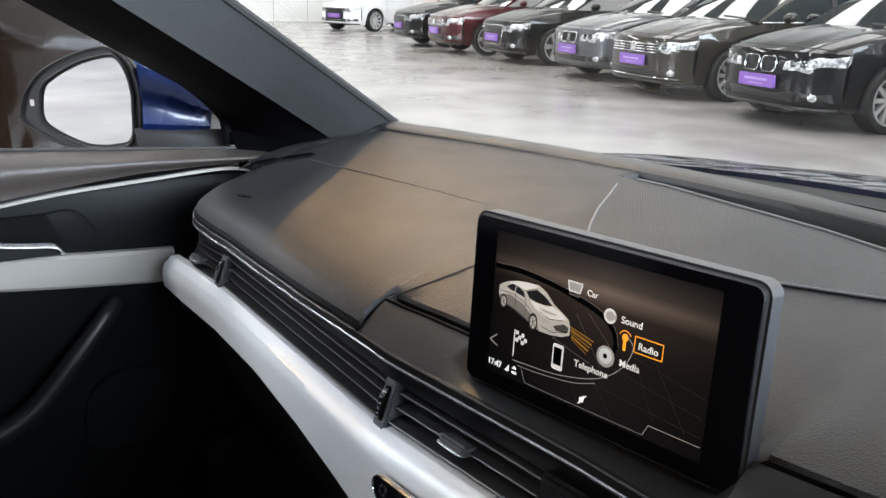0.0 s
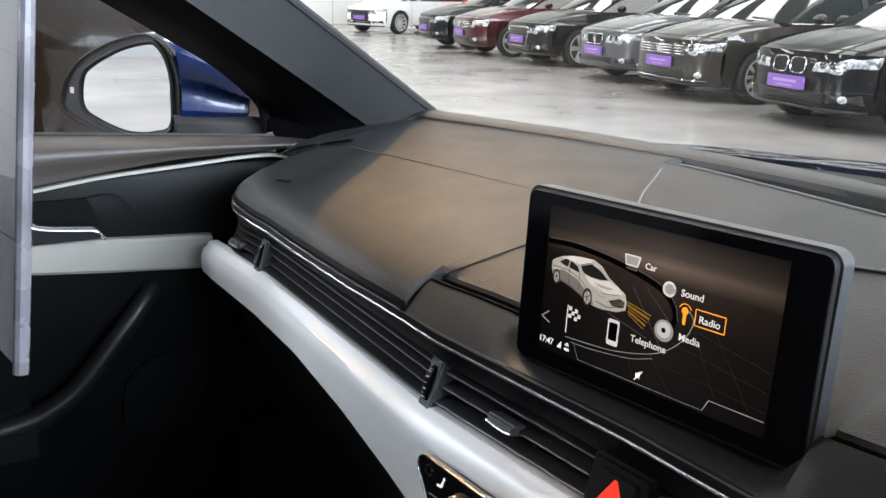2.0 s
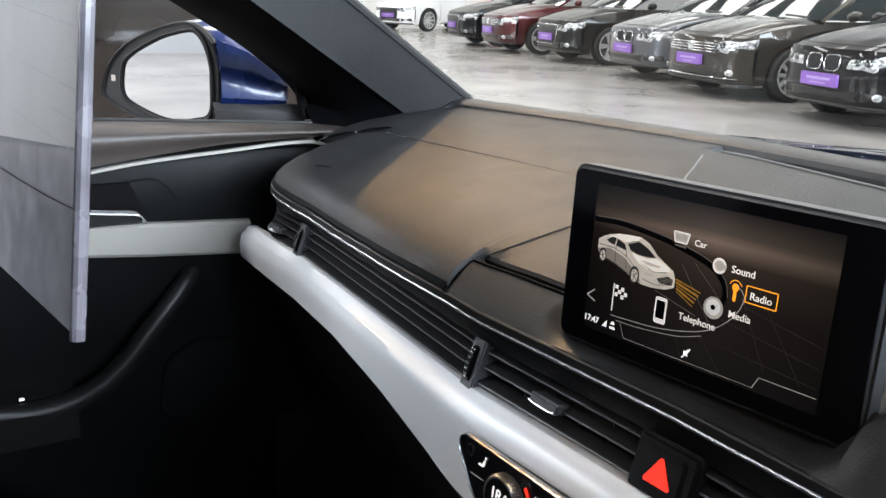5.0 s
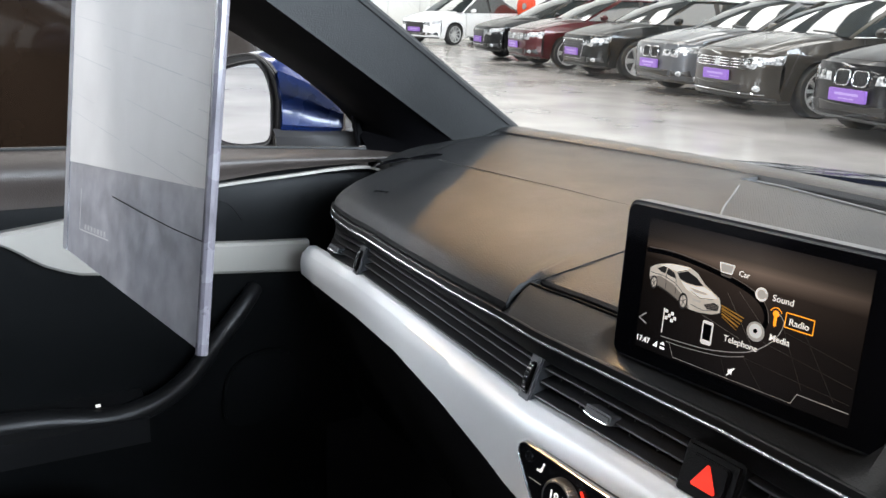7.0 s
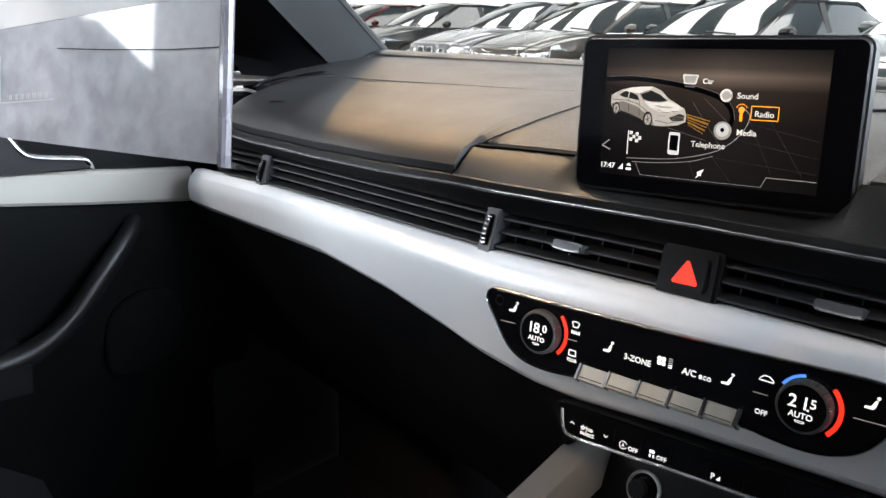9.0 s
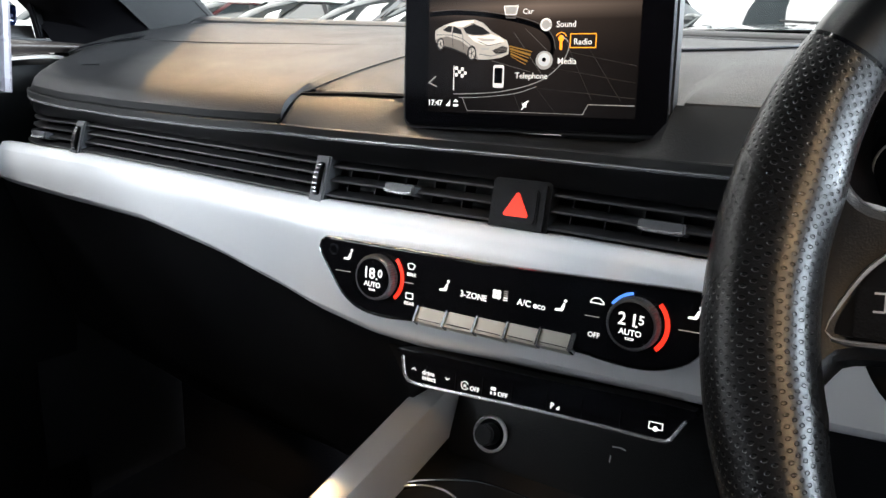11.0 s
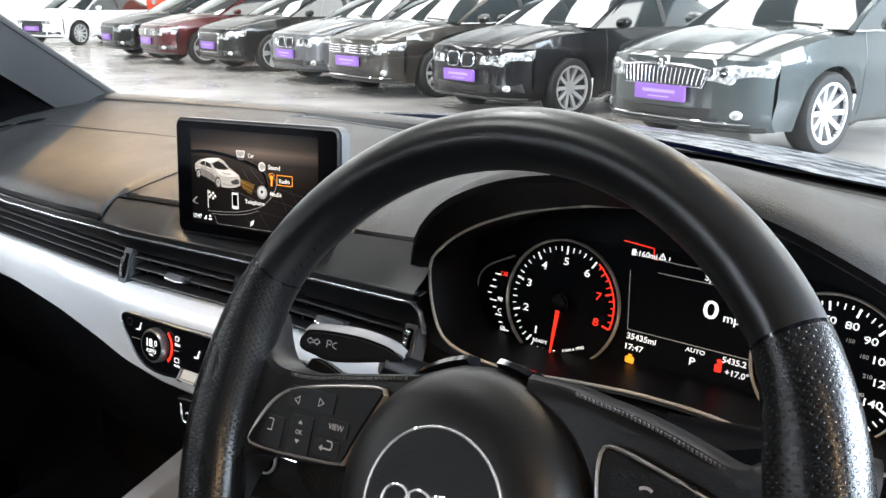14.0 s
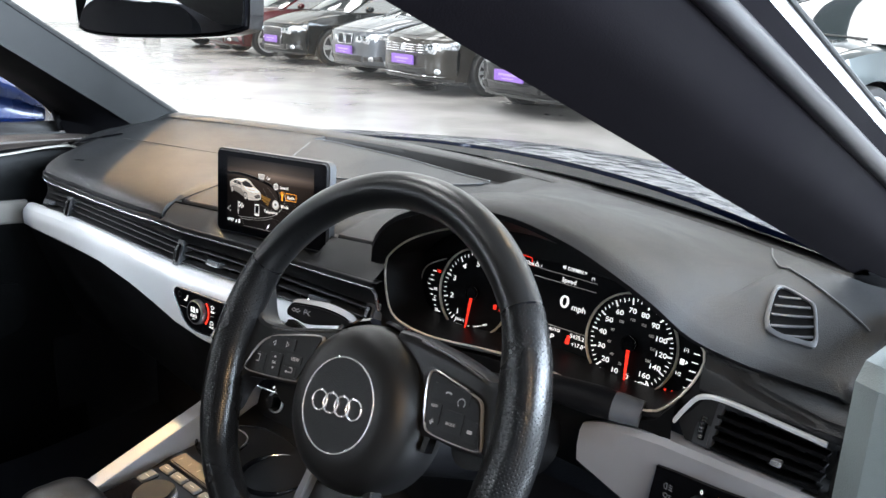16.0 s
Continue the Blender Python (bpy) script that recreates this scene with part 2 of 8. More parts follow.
def shell(rows, thick):
    """A sheet of rows made solid by a second sheet set off along its normals."""
    r = np.array(rows, float)
    du, dv = np.gradient(r, axis=0), np.gradient(r, axis=1)
    n = np.cross(du, dv)
    n /= np.linalg.norm(n, axis=2, keepdims=True) + 1e-12
    back = r - n * thick
    ring = [np.vstack([a, b[::-1]]) for a, b in zip(r, back)]
    return grid(ring, close_v=True, cap=True)


def sweep(path, profile, up=(0, 0, 1), closed=False, scale=None):
    """A profile of (side, up) offsets carried along a path."""
    p = np.array(path, float)
    t = np.gradient(p, axis=0)
    if closed:
        t = np.roll(p, -1, 0) - np.roll(p, 1, 0)
    t /= np.linalg.norm(t, axis=1, keepdims=True)
    rows = []
    for i, (q, d) in enumerate(zip(p, t)):
        side = np.cross(d, up)
        side /= np.linalg.norm(side) + 1e-12
        top = np.cross(side, d)
        k = 1 if scale is None else scale[i]
        rows.append([q + k * (a * side + b * top) for a, b in profile])
    return grid(rows, close_u=closed, close_v=True, cap=not closed)


def circle(r, n=12, squash=1.0):
    return [(r * math.cos(2 * math.pi * k / n), r * squash * math.sin(2 * math.pi * k / n)) for k in range(n)]


class Plane:
    """A flat frame of reference: u to the right, v up, w towards the viewer, in metres."""

    def __init__(self, origin, right, up):
        self.o, self.u = Vector(origin), Vector(right).normalized()
        self.w = self.u.cross(Vector(up)).normalized()
        self.v = self.w.cross(self.u)

    def at(self, u, v, w=0.0):
        return self.o + self.u * float(u) + self.v * float(v) + self.w * float(w)

    def matrix(self, u=0.0, v=0.0, w=0.0, turn=0.0):
        m = Matrix((self.u, self.v, self.w)).transposed().to_4x4()
        m.translation = self.at(u, v, w)
        return m @ Matrix.Rotation(radians(turn), 4, "Z")

    def slab(self, outline, w0, w1, bevel=0.0, segments=2):
        """A plate of the given (u, v) outline from w0 to w1, its front edges rounded."""
        bm = bmesh.new()
        vs = [bm.verts.new(self.at(a, b, w0)) for a, b in outline]
        face = bm.faces.new(vs)
        ext = bmesh.ops.extrude_face_region(bm, geom=[face])
        top = [g for g in ext["geom"] if isinstance(g, bmesh.types.BMVert)]
        bmesh.ops.translate(bm, verts=top, vec=(w1 - w0) * self.w)
        if bevel > 0:
            keep = set(top)
            edges = [e for e in bm.edges if e.verts[0] in keep and e.verts[1] in keep]
            bmesh.ops.bevel(bm, geom=edges, offset=bevel, segments=segments, affect="EDGES", clamp_overlap=True)
        return bm

    def ring(self, outline, width, w0, w1):
        """A raised frame that follows an outline: width outwards, from w0 to w1."""
        p = np.array(outline, float)
        t = np.roll(p, -1, 0) - np.roll(p, 1, 0)
        t /= np.linalg.norm(t, axis=1, keepdims=True) + 1e-12
        area = 0.5 * np.sum(p[:, 0] * np.roll(p[:, 1], -1) - np.roll(p[:, 0], -1) * p[:, 1])
        n = np.stack([t[:, 1], -t[:, 0]], 1) * np.sign(area)
        q = p + n * width
        m = p + n * width * 0.5
        rows = []
        for a, b, c in zip(p, m, q):
            rows.append([self.at(*a, w0), self.at(*a, w0 + 0.7 * (w1 - w0)), self.at(*b, w1), self.at(*c, w0 + 0.7 * (w1 - w0)), self.at(*c, w0)])
        return grid(rows, close_u=True, close_v=True)


def rounded(w, h, r, n=5, cx=0.0, cy=0.0):
    pts = []
    for sx, sy, a0 in ((1, 1, 0), (-1, 1, 90), (-1, -1, 180), (1, -1, 270)):
        for k in range(n + 1):
            a = radians(a0 + 90 * k / n)
            pts.append((cx + sx * (w / 2 - r) + r * math.cos(a), cy + sy * (h / 2 - r) + r * math.sin(a)))
    return pts


def lettering(plane, words, u, v, size, mat, parent, name="lettering", w=0.0006, turn=0.0, align="LEFT", shear=0.0, label="", wide=1.0):
    cu = bpy.data.curves.new("type", "FONT")
    cu.body, cu.size, cu.align_x, cu.shear, cu.extrude, cu.resolution_u, cu.offset = words, size, align, shear, 0.0001, 3, 0.008 * size
    tmp = new("type", cu)
    me = bpy.data.meshes.new_from_object(tmp.evaluated_get(bpy.context.evaluated_depsgraph_get()))
    bpy.data.objects.remove(tmp)
    bpy.data.curves.remove(cu)
    me.transform(plane.matrix(u, v, w, turn) @ Matrix.Diagonal((wide, 1, 1, 1)))
    return under(parent, name, me, mat, label)


def marks(plane, shapes, w=0.0004):
    """Flat printed shapes, each a list of (u, v), in one mesh."""
    verts, faces = [], []
    for s in shapes:
        faces.append(tuple(range(len(verts), len(verts) + len(s))))
        verts += [plane.at(a, b, w) for a, b in s]
    return verts, faces


def bar(a, b, width):
    a, b = np.array(a, float), np.array(b, float)
    d = (b - a) / (np.linalg.norm(b - a) + 1e-12)
    n = np.array([-d[1], d[0]]) * width / 2
    return [tuple(a + n), tuple(a - n), tuple(b - n), tuple(b + n)]


def strokes(points, width, closed=False):
    p = list(points) + ([points[0]] if closed else [])
    return [bar(a, b, width) for a, b in zip(p[:-1], p[1:])]


def disc(cx, cy, r, n=20, squash=1.0):
    return [(cx + r * math.cos(2 * math.pi * k / n), cy + r * squash * math.sin(2 * math.pi * k / n)) for k in range(n)]


def arc(cx, cy, r, a0, a1, n=24):
    return [(cx + r * math.cos(radians(a0 + (a1 - a0) * k / n)), cy + r * math.sin(radians(a0 + (a1 - a0) * k / n))) for k in range(n + 1)]

# ---- hall ----
HALL_X0, HALL_X1, HALL_Y0, HALL_Y1, HALL_H = -30.5, 9.0, -11.0, 16.0, 5.6


def box_geo(x0, x1, y0, y1, z0, z1):
    v = [(x, y, z) for x in (x0, x1) for y in (y0, y1) for z in (z0, z1)]
    return v, [(0, 1, 3, 2), (4, 6, 7, 5), (0, 4, 5, 1), (2, 3, 7, 6), (0, 2, 6, 4), (1, 5, 7, 3)]


fl = part("floor", box_geo(HALL_X0, HALL_X1, HALL_Y0, HALL_Y1, -0.2, 0.0), FLOOR)
tagged(fl, "pale sealed concrete showroom floor", "floor", kind="structure")
for nm, b in (("wall_west", (HALL_X0 - 0.3, HALL_X0, HALL_Y0, HALL_Y1, 0, HALL_H)), ("wall_north", (HALL_X0, HALL_X1, HALL_Y1, HALL_Y1 + 0.3, 0, HALL_H)), ("wall_south", (HALL_X0, HALL_X1, HALL_Y0 - 0.3, HALL_Y0, 0, HALL_H)), ("wall_east", (HALL_X1, HALL_X1 + 0.3, HALL_Y0, HALL_Y1, 0, HALL_H))):
    tagged(part(nm, box_geo(*b), BACK_WALL if nm == "wall_south" else WHITE_WALL), "dark grey painted showroom wall" if nm == "wall_south" else "plain white painted showroom wall", "wall", kind="structure")
for k in range(20):
    y = HALL_Y0 + 0.9 + 1.35 * k
    jn = part("wall_joint", box_geo(HALL_X0, HALL_X0 + 0.004, y, y + 0.02, 0, HALL_H), BACK_WALL)
    tagged(jn, "thin grey joint in the white wall panels", "joint", kind="structure")
for k in range(12):
    x = HALL_X0 + 1.0 + 1.35 * k
    jn = part("wall_joint", box_geo(x, x + 0.02, HALL_Y1 - 0.004, HALL_Y1, 0, HALL_H), BACK_WALL)
    tagged(jn, "thin grey joint in the white wall panels", "joint", kind="structure")
tagged(part("ceiling", box_geo(HALL_X0, HALL_X1, HALL_Y0, HALL_Y1, HALL_H, HALL_H + 0.2), CEILING), "dark grey showroom ceiling", "ceiling", kind="structure")

# ---- dashboard ----
XT, YT = [-0.95, -0.77, -0.41, -0.22, 0.0, 0.2, 0.45, 0.6], [0.384, 0.402, 0.404, 0.427, 0.44, 0.455, 0.468, 0.475]
XS, ZS = [-0.95, -0.89, -0.8, -0.69, -0.56, -0.46, -0.3, -0.1, 0.0], [0.890, 0.888, 0.881, 0.880, 0.882, 0.886, 0.888, 0.891, 0.894]
XB, ZB = [-0.92, -0.88, -0.78, -0.65, -0.54, -0.45, -0.40, -0.35, -0.30, -0.2, -0.06, 0.1], [0.797, 0.793, 0.787, 0.785, 0.772, 0.755, 0.743, 0.733, 0.730, 0.735, 0.741, 0.75]


def yt(x):
    return float(np.interp(x, XT, YT)) + (0.022 * ((-0.84 - x) / 0.06) ** 2 if x < -0.84 else 0.0)


def strip_z(x):
    return float(np.interp(x, XS, ZS))


def face_y(x, z):
    s = min(max((0.868 - z) / 0.058, 0), 1)
    return float(np.interp(x, XT, YT)) - 0.021 * s * s * (3 - 2 * s)


def screen_base_y(x):
    return 0.885 - 0.165 * ((x + 0.2) / 0.7) ** 2


dashboard = thing("dashboard", (-0.2, 0.5, 0.6), "dark grey soft-touch car dashboard with an aluminium trim band", "dashboard")


def ledge(x):
    """How far the panel below the display lies back from the strip."""
    return float(np.interp(x, [-0.47, -0.453, -0.40, -0.346, -0.328, -0.135, -0.118, -0.033, -0.012], [0.008, 0.010, 0.0152, 0.0145, 0.030, 0.030, 0.0145, 0.0285, 0.030]))


def sink(x):
    """The panel rises towards the middle of the car and dips behind the display."""
    return float(np.interp(x, [-0.47, -0.453, -0.399, -0.346, -0.328, -0.135, -0.118, -0.02], [-0.001, -0.0011, -0.003, -0.004, 0.010, 0.010, -0.0097, -0.008]))


def grille_back(x):
    return float(np.interp(x, [-0.90, -0.60, -0.56, -0.49, -0.3, -0.12, 0.0], [0.62, 0.740, 0.770, 0.783, 0.787, 0.768, 0.76]))


def pad_profile(x):
    y0, zs = yt(x), strip_z(x)
    yw = screen_base_y(x)
    ys = [0.004, 0.0, -0.001, 0.004, 0.014, 0.034, 0.075, 0.14]
    zz = [0.008, 0.011, 0.018, 0.027, 0.034, 0.043, 0.054, 0.066]
    pts = [(y0 + a, zs + b) for a, b in zip(ys, zz)]
    b = min(max((x + 0.4600) / 0.0045, 0), 1)
    if b > 0:
        d = ledge(x)
        alt = [(0.034, 0.024), (0.027, 0.028), (0.0245, 0.032), (0.026, 0.0352), (0.032, 0.038), (0.046, 0.0445), (0.08, 0.0545), (0.14, 0.066)]
        soft = min(max((x + 0.4600) / 0.03, 0), 1)
        pts = [(p[0] * (1 - f) + (y0 + a + d) * f, p[1] * (1 - f) + (zs + c - sink(x) * g) * f) for p, (a, c), g, f in zip(pts, alt, (1, 1, 1, 1, 0.9, 0.65, 0.3, 0), (b, b, b, b, 0.6 * b + 0.4 * soft, soft, soft, soft))]
    y1, z1 = pts[-1]
    ye = yw - 0.03
    deep = 0.020 * min(1, max(0, (x + 0.5206) / 0.003)) * min(1, max(0, (-0.075 - x) / 0.05))
    yb = min(grille_back(x), ye - 0.02)
    for y, down in ((y1 + 0.35 * (yb - y1), 0), (y1 + 0.7 * (yb - y1), 0), (yb, 0), (yb + 0.004, 1), (ye - 0.010, 1), (ye - 0.006, 0), (ye, 0)):
        k = min(1, max(0, (y - y1) / (ye - y1)))
        pts.append((y, z1 + (0.976 - z1) * (1 - (1 - k) ** 1.6) - deep * down))
    return pts


pad_rows = []
for s in sorted([(i / 89) ** 1.15 for i in range(90)] + [(x + 0.888) / 0.873 for x in (-0.5215, -0.5205, -0.5175, -0.5125, -0.4605, -0.4585, -0.4565, -0.4545)]):
    x_lip = -0.888 + s * 0.873
    prof = pad_profile(x_lip)
    row = []
    for k, (y, z) in enumerate(prof):
        roll = 0.022 * max(0.0, 1 - s / 0.03) ** 2
        row.append((x_lip - 0.05 * (1 - s) * min(1, max(0, (y - yt(x_lip)) / 0.2)), y, z - roll))
    pad_rows.append(row)
under(dashboard, "pad", grid(pad_rows), PAD, "dark grey grained soft pad")

def top_at(x, y):
    p = pad_profile(x)
    return float(np.interp(y, [q[0] for q in p[3:]], [q[1] for q in p[3:]]))


DIAL_DARK = material("dark_slot", (0.002, 0.002, 0.0022), 0.6, vary=0, spec=0.05)


# raised rim along the foot of the windscreen
RIM_GREY = material("grey_rim_plastic", (0.024, 0.024, 0.0245), 0.5, grain=0.25, grain_size=0.0015)
rim_path = [(x, screen_base_y(x) - 0.022, 0.977) for x in np.linspace(-0.93, 0.52, 50)]
rim_path = [(-0.925, 0.50, 0.934), (-0.935, 0.58, 0.952), (-0.938, 0.66, 0.967)] + rim_path
rim_profile = [(0.013, -0.006), (0.0115, 0.0002), (0.007, 0.0030), (-0.004, 0.0046), (-0.020, 0.0052), (-0.029, 0.004), (-0.031, -0.008)]
rim_line = spline(rim_path, 120)
rim_cut = next(i for i, p in enumerate(rim_line) if p[0] > 0.04)
under(dashboard, "rim", sweep(rim_line[:rim_cut + 1], rim_profile), RIM_GREY, "grey plastic rim below the windscreen")
under(dashboard, "rim", sweep(rim_line[rim_cut:], rim_profile), BLACK_PLASTIC, "black plastic rim below the windscreen")

# black band, vents cavity and lip below the pad
band_x = np.linspace(-0.905, -0.005, 60)
under(dashboard, "vent_band", grid([[(x, yt(x) + 0.012, strip_z(x) + 0.009), (x, yt(x) + 0.001, strip_z(x) + 0.007), (x, yt(x) + 0.001, strip_z(x) - 0.003), (x, yt(x) + 0.002, 0.872), (x, yt(x) + 0.004, 0.869), (x, yt(x) + 0.05, 0.868), (x, yt(x) + 0.05, 0.834), (x, yt(x) - 0.012, 0.832)] for x in band_x]), BLACK_PLASTIC, "black vent band")
FASCIA = material("satin_fascia_plastic", (0.016, 0.016, 0.0162), 0.40, grain=0.10, grain_size=0.0012, vary=0.06, spec=0.32)
under(dashboard, "satin_band", grid([[(x, yt(x) + 0.003, strip_z(x) + 0.0022), (x, yt(x) - 0.0030, strip_z(x) + 0.0022), (x, yt(x) - 0.0042, strip_z(x) + 0.0034), (x, yt(x) - 0.0038, strip_z(x) + 0.0088), (x, yt(x) - 0.0025, strip_z(x) + 0.0098), (x, yt(x) + 0.003, strip_z(x) + 0.0100)] for x in np.linspace(-0.896, -0.008, 60)]), FASCIA, "dark satin band above the chrome strip")
strip_path = [(x, yt(x) - 0.0025, strip_z(x) + 0.001) for x in np.linspace(-0.886, -0.012, 60)] + [(-0.003, yt(0) - 0.003, 0.889), (0.003, yt(0) - 0.003, 0.868)]
under(dashboard, "chrome_strip", sweep(spline(strip_path, 90), [(-0.002, -0.0016), (0.0010, -0.0016), (0.0020, -0.0006), (0.0020, 0.0006), (0.0010, 0.0016), (-0.002, 0.0016)]), STRIP, "thin satin chrome strip")


def trim_rows(xs, z_top, z_low):
    rows = []
    for x in xs:
        zt, zb = z_top(x), z_low(x)
        yf = face_y(x, zt)
        row = [(x, yf + 0.012, zt + 0.0012), (x, yf + 0.003, zt + 0.0014), (x, yf + 0.0015, zt + 0.001), (x, yf - 0.0058, zt - 0.0070), (x, yf - 0.0066, zt - 0.0088)]
        for k in np.linspace(0.16, 0.97, 10):
            z = zt + k * (zb - zt)
            e = min(1, (k - 0.12) / 0.5)
            row.append((x, face_y(x, z) - 0.0015 * math.sin(math.pi * k) - 0.001 - 0.0022 * (1 - e) ** 2, z))
        row += [(x, face_y(x, zb) + 0.0035, zb - 0.003), (x, face_y(x, zb) + 0.010, zb - 0.008), (x, face_y(x, zb) + 0.03, zb - 0.009)]
        rows.append(row)
    return rows


under(dashboard, "aluminium_trim", grid(trim_rows(np.linspace(-0.911, 0.09, 70), lambda x: 0.834 - 0.035 * max(0, x / 0.09), lambda x: float(np.interp(x, XB, ZB)))), ALUMINIUM, "satin aluminium trim band")
# dark underside and knee panel
knee = []
for x in np.linspace(-0.93, 0.6, 40):
    zb = float(np.interp(x, XB, ZB)) if x < 0.1 else 0.75
    y = face_y(x, zb)
    back = 0.14 * min(1, max(0, (x + 0.345) / 0.03)) * min(1, max(0, (-0.02 - x) / 0.03))
    knee.append([(x, y + 0.016, zb - 0.006), (x, y + 0.020 + 0.1 * back, zb - 0.02), (x, y + 0.05 + back, zb - 0.10), (x, y + 0.10 + back, zb - 0.22), (x, y + 0.30, zb - 0.40)])
under(dashboard, "knee_panel", grid(knee), BLACK_PLASTIC, "black lower dash panel")

# fascia panel below the display
fas = []
for x in [-0.4625, -0.4605, -0.4585, -0.4565] + list(np.linspace(-0.450, -0.012, 34)):
    y0, zs = yt(x), strip_z(x)
    lean = max(0.0, (-0.4565 - x) / 0.006)
    top = 1 - lean
    d = ledge(x)
    fas.append([(x, y0 + 0.004, zs + 0.007), (x, y0 - 0.003, zs + 0.0085), (x, y0 - 0.001 + 0.3 * d, zs + 0.0095 + (0.010 - 0.006 * d / 0.03) * top), (x, y0 + 0.002 + (0.004 + 0.8 * d) * top, zs + 0.0105 + (0.0195 - 0.006 * d / 0.03) * top - 0.8 * sink(x)), (x, y0 + (0.014 + d) * top, zs + 0.011 + 0.0235 * top - sink(x)), (x, y0 + (0.022 + d) * top, zs + 0.008 + 0.021 * top - sink(x))])
under(dashboard, "fascia_panel", grid(fas), FASCIA, "dark plastic panel below the display")
edge_line = spline([(-0.4628, yt(-0.4628) - 0.0035, strip_z(-0.4628) + 0.010), (-0.4605, 0.4100, 0.9065), (-0.4570, 0.4260, 0.9203)], 14)
edge_line = np.vstack([edge_line, spline([(x, yt(x) + 0.012 + ledge(x), strip_z(x) + 0.0340 - sink(x)) for x in (-0.4540, -0.43, -0.40, -0.372, -0.348)], 30)])
under(dashboard, "panel_gap", sweep(edge_line, circle(0.0013, 8)), DIAL_DARK, "black gap round the panel")
seam = [(x, y, top_at(x, y) + 0.0002) for x, y in ((-0.4545, 0.429), (-0.4445, 0.463), (-0.4405, 0.503), (-0.4385, 0.540), (-0.439, 0.58), (-0.446, 0.62))]
under(dashboard, "seam", sweep(spline(seam, 50), circle(0.0008, 6)), DARK_PLASTIC, "dark seam")
fold = spline([(x, y, top_at(x, y) - 0.0001) for x, y in ((-0.86, 0.545), (-0.826, 0.555), (-0.765, 0.572), (-0.707, 0.5834), (-0.64, 0.595), (-0.57, 0.6053), (-0.49, 0.617))], 60)
under(dashboard, "fold_line", sweep(fold, circle(0.0007, 6)), RIM_GREY, "fine moulded line")


def thumb_wheel(x0, x1, z0, z1, y, parent):
    """A vent's upright thumbwheel in its frame."""
    xm = (x0 + x1) / 2
    pl = Plane((xm, y, (z0 + z1) / 2), (1, 0.04, 0), (0.10, 0.36, 1))
    h, w = z1 - z0, x1 - x0
    fr = part("thumbwheel_frame", pl.slab(rounded(w, h * 1.08, 0.0016), -0.018, 0.0, 0.0014), VENT_GREY)
    fr.parent = parent
    fr.matrix_parent_inverse = parent.matrix_basis.inverted()
    slot = rounded(w * 0.42, h * 0.74, 0.002, 4)
    under(fr, "thumbwheel_slot", pl.slab(slot, -0.002, 0.0004), DIAL_DARK)
    rows = []
    for k in range(17):
        a = radians(-80 + 10 * k)
        rows.append([pl.at(-0.0028, 0.68 * h / 2 * math.sin(a) / math.sin(radians(80)), 0.0005 + 0.0045 * math.cos(a)), pl.at(0.0028, 0.68 * h / 2 * math.sin(a) / math.sin(radians(80)), 0.0005 + 0.0045 * math.cos(a))])
    whl = under(fr, "thumbwheel", grid(rows), GLOSS_BLACK, "ribbed black thumbwheel")
    for k in range(7):
        a = radians(-60 + 20 * k)
        v, w_ = 0.68 * h / 2 * math.sin(a) / math.sin(radians(80)), 0.0009 + 0.0045 * math.cos(a)
        under(whl, "rib", grid([[pl.at(u, v + dv, w_) for u in (-0.0022, 0.0022)] for dv in (-0.0005, 0.0005)]), CHROME)
    return fr


def vent(name, x0, x1, knob=None, z0=0.8345, z1=0.870, slats=3, lab="black slatted dashboard air vent"):
    v = thing(name, ((x0 + x1) / 2, yt((x0 + x1) / 2), z0), lab, "air vent", "dashboard air vents")

    def front(x, z):
        return face_y(x, z) + yt(x) - float(np.interp(x, XT, YT))
    for k in range(slats):
        z = z0 + (k + 0.50) * (z1 - z0) / slats
        path = [(x, front(x, z) + 0.0045, z) for x in np.linspace(x0, x1, 20)]
        under(v, "slat", sweep(path, [(0.0014, -0.0022), (0.0020, -0.0013), (0.0014, -0.0002), (-0.0030, 0.0008), (-0.012, 0.0020), (-0.012, 0.0004), (-0.004, -0.0008), (0.0004, -0.0022)]), SLAT_GREY)
    for xv in np.arange(x0 + 0.012, x1 - 0.006, 0.028):
        under(v, "vane", grid([[(xv + dx, front(xv, z) + dy, z) for dx, dy in ((-0.0006, 0.016), (0.0006, 0.016), (0.0006, 0.032), (-0.0006, 0.032))] for z in (z0 + 0.001, z1 - 0.001)], close_v=True, cap=True), BLACK_PLASTIC)
    if knob:
        xm, hw = knob
        z = z0 + (0.50 * (z1 - z0) if slats == 3 else 0.375 * (z1 - z0))
        pl = Plane((xm, front(xm, z) + 0.001, z + 0.0005), (1, 0.08, 0), (0, 0.30, 1))
        kb = under(v, "slider_knob", pl.slab(rounded(2 * hw, 0.0082, 0.0022), -0.012, 0.0045, 0.0018), VENT_GREY, "grey slider knob with chrome edge")
        under(kb, "chrome_edge", sweep([pl.at(u, -0.0034 + 0.0016 * (u / hw) ** 4, 0.0044) for u in np.linspace(-hw * 0.92, hw * 0.92, 12)], circle(0.0011, 8)), CHROME)
    return v


vent_a = vent("air_vent", -0.902, -0.789, (-0.846, 0.013), slats=4)
thumb_wheel(-0.789, -0.772, 0.832, 0.869, face_y(-0.78, 0.850) - 0.0015, vent_a)
vent_b = vent("air_vent", -0.772, -0.418, None, slats=4, lab="long black slatted dashboard air vent")
thumb_wheel(-0.418, -0.4015, 0.833, 0.8725, face_y(-0.41, 0.852) - 0.0015, vent_b)
vent("air_vent", -0.4015, -0.244, (-0.328, 0.0145))
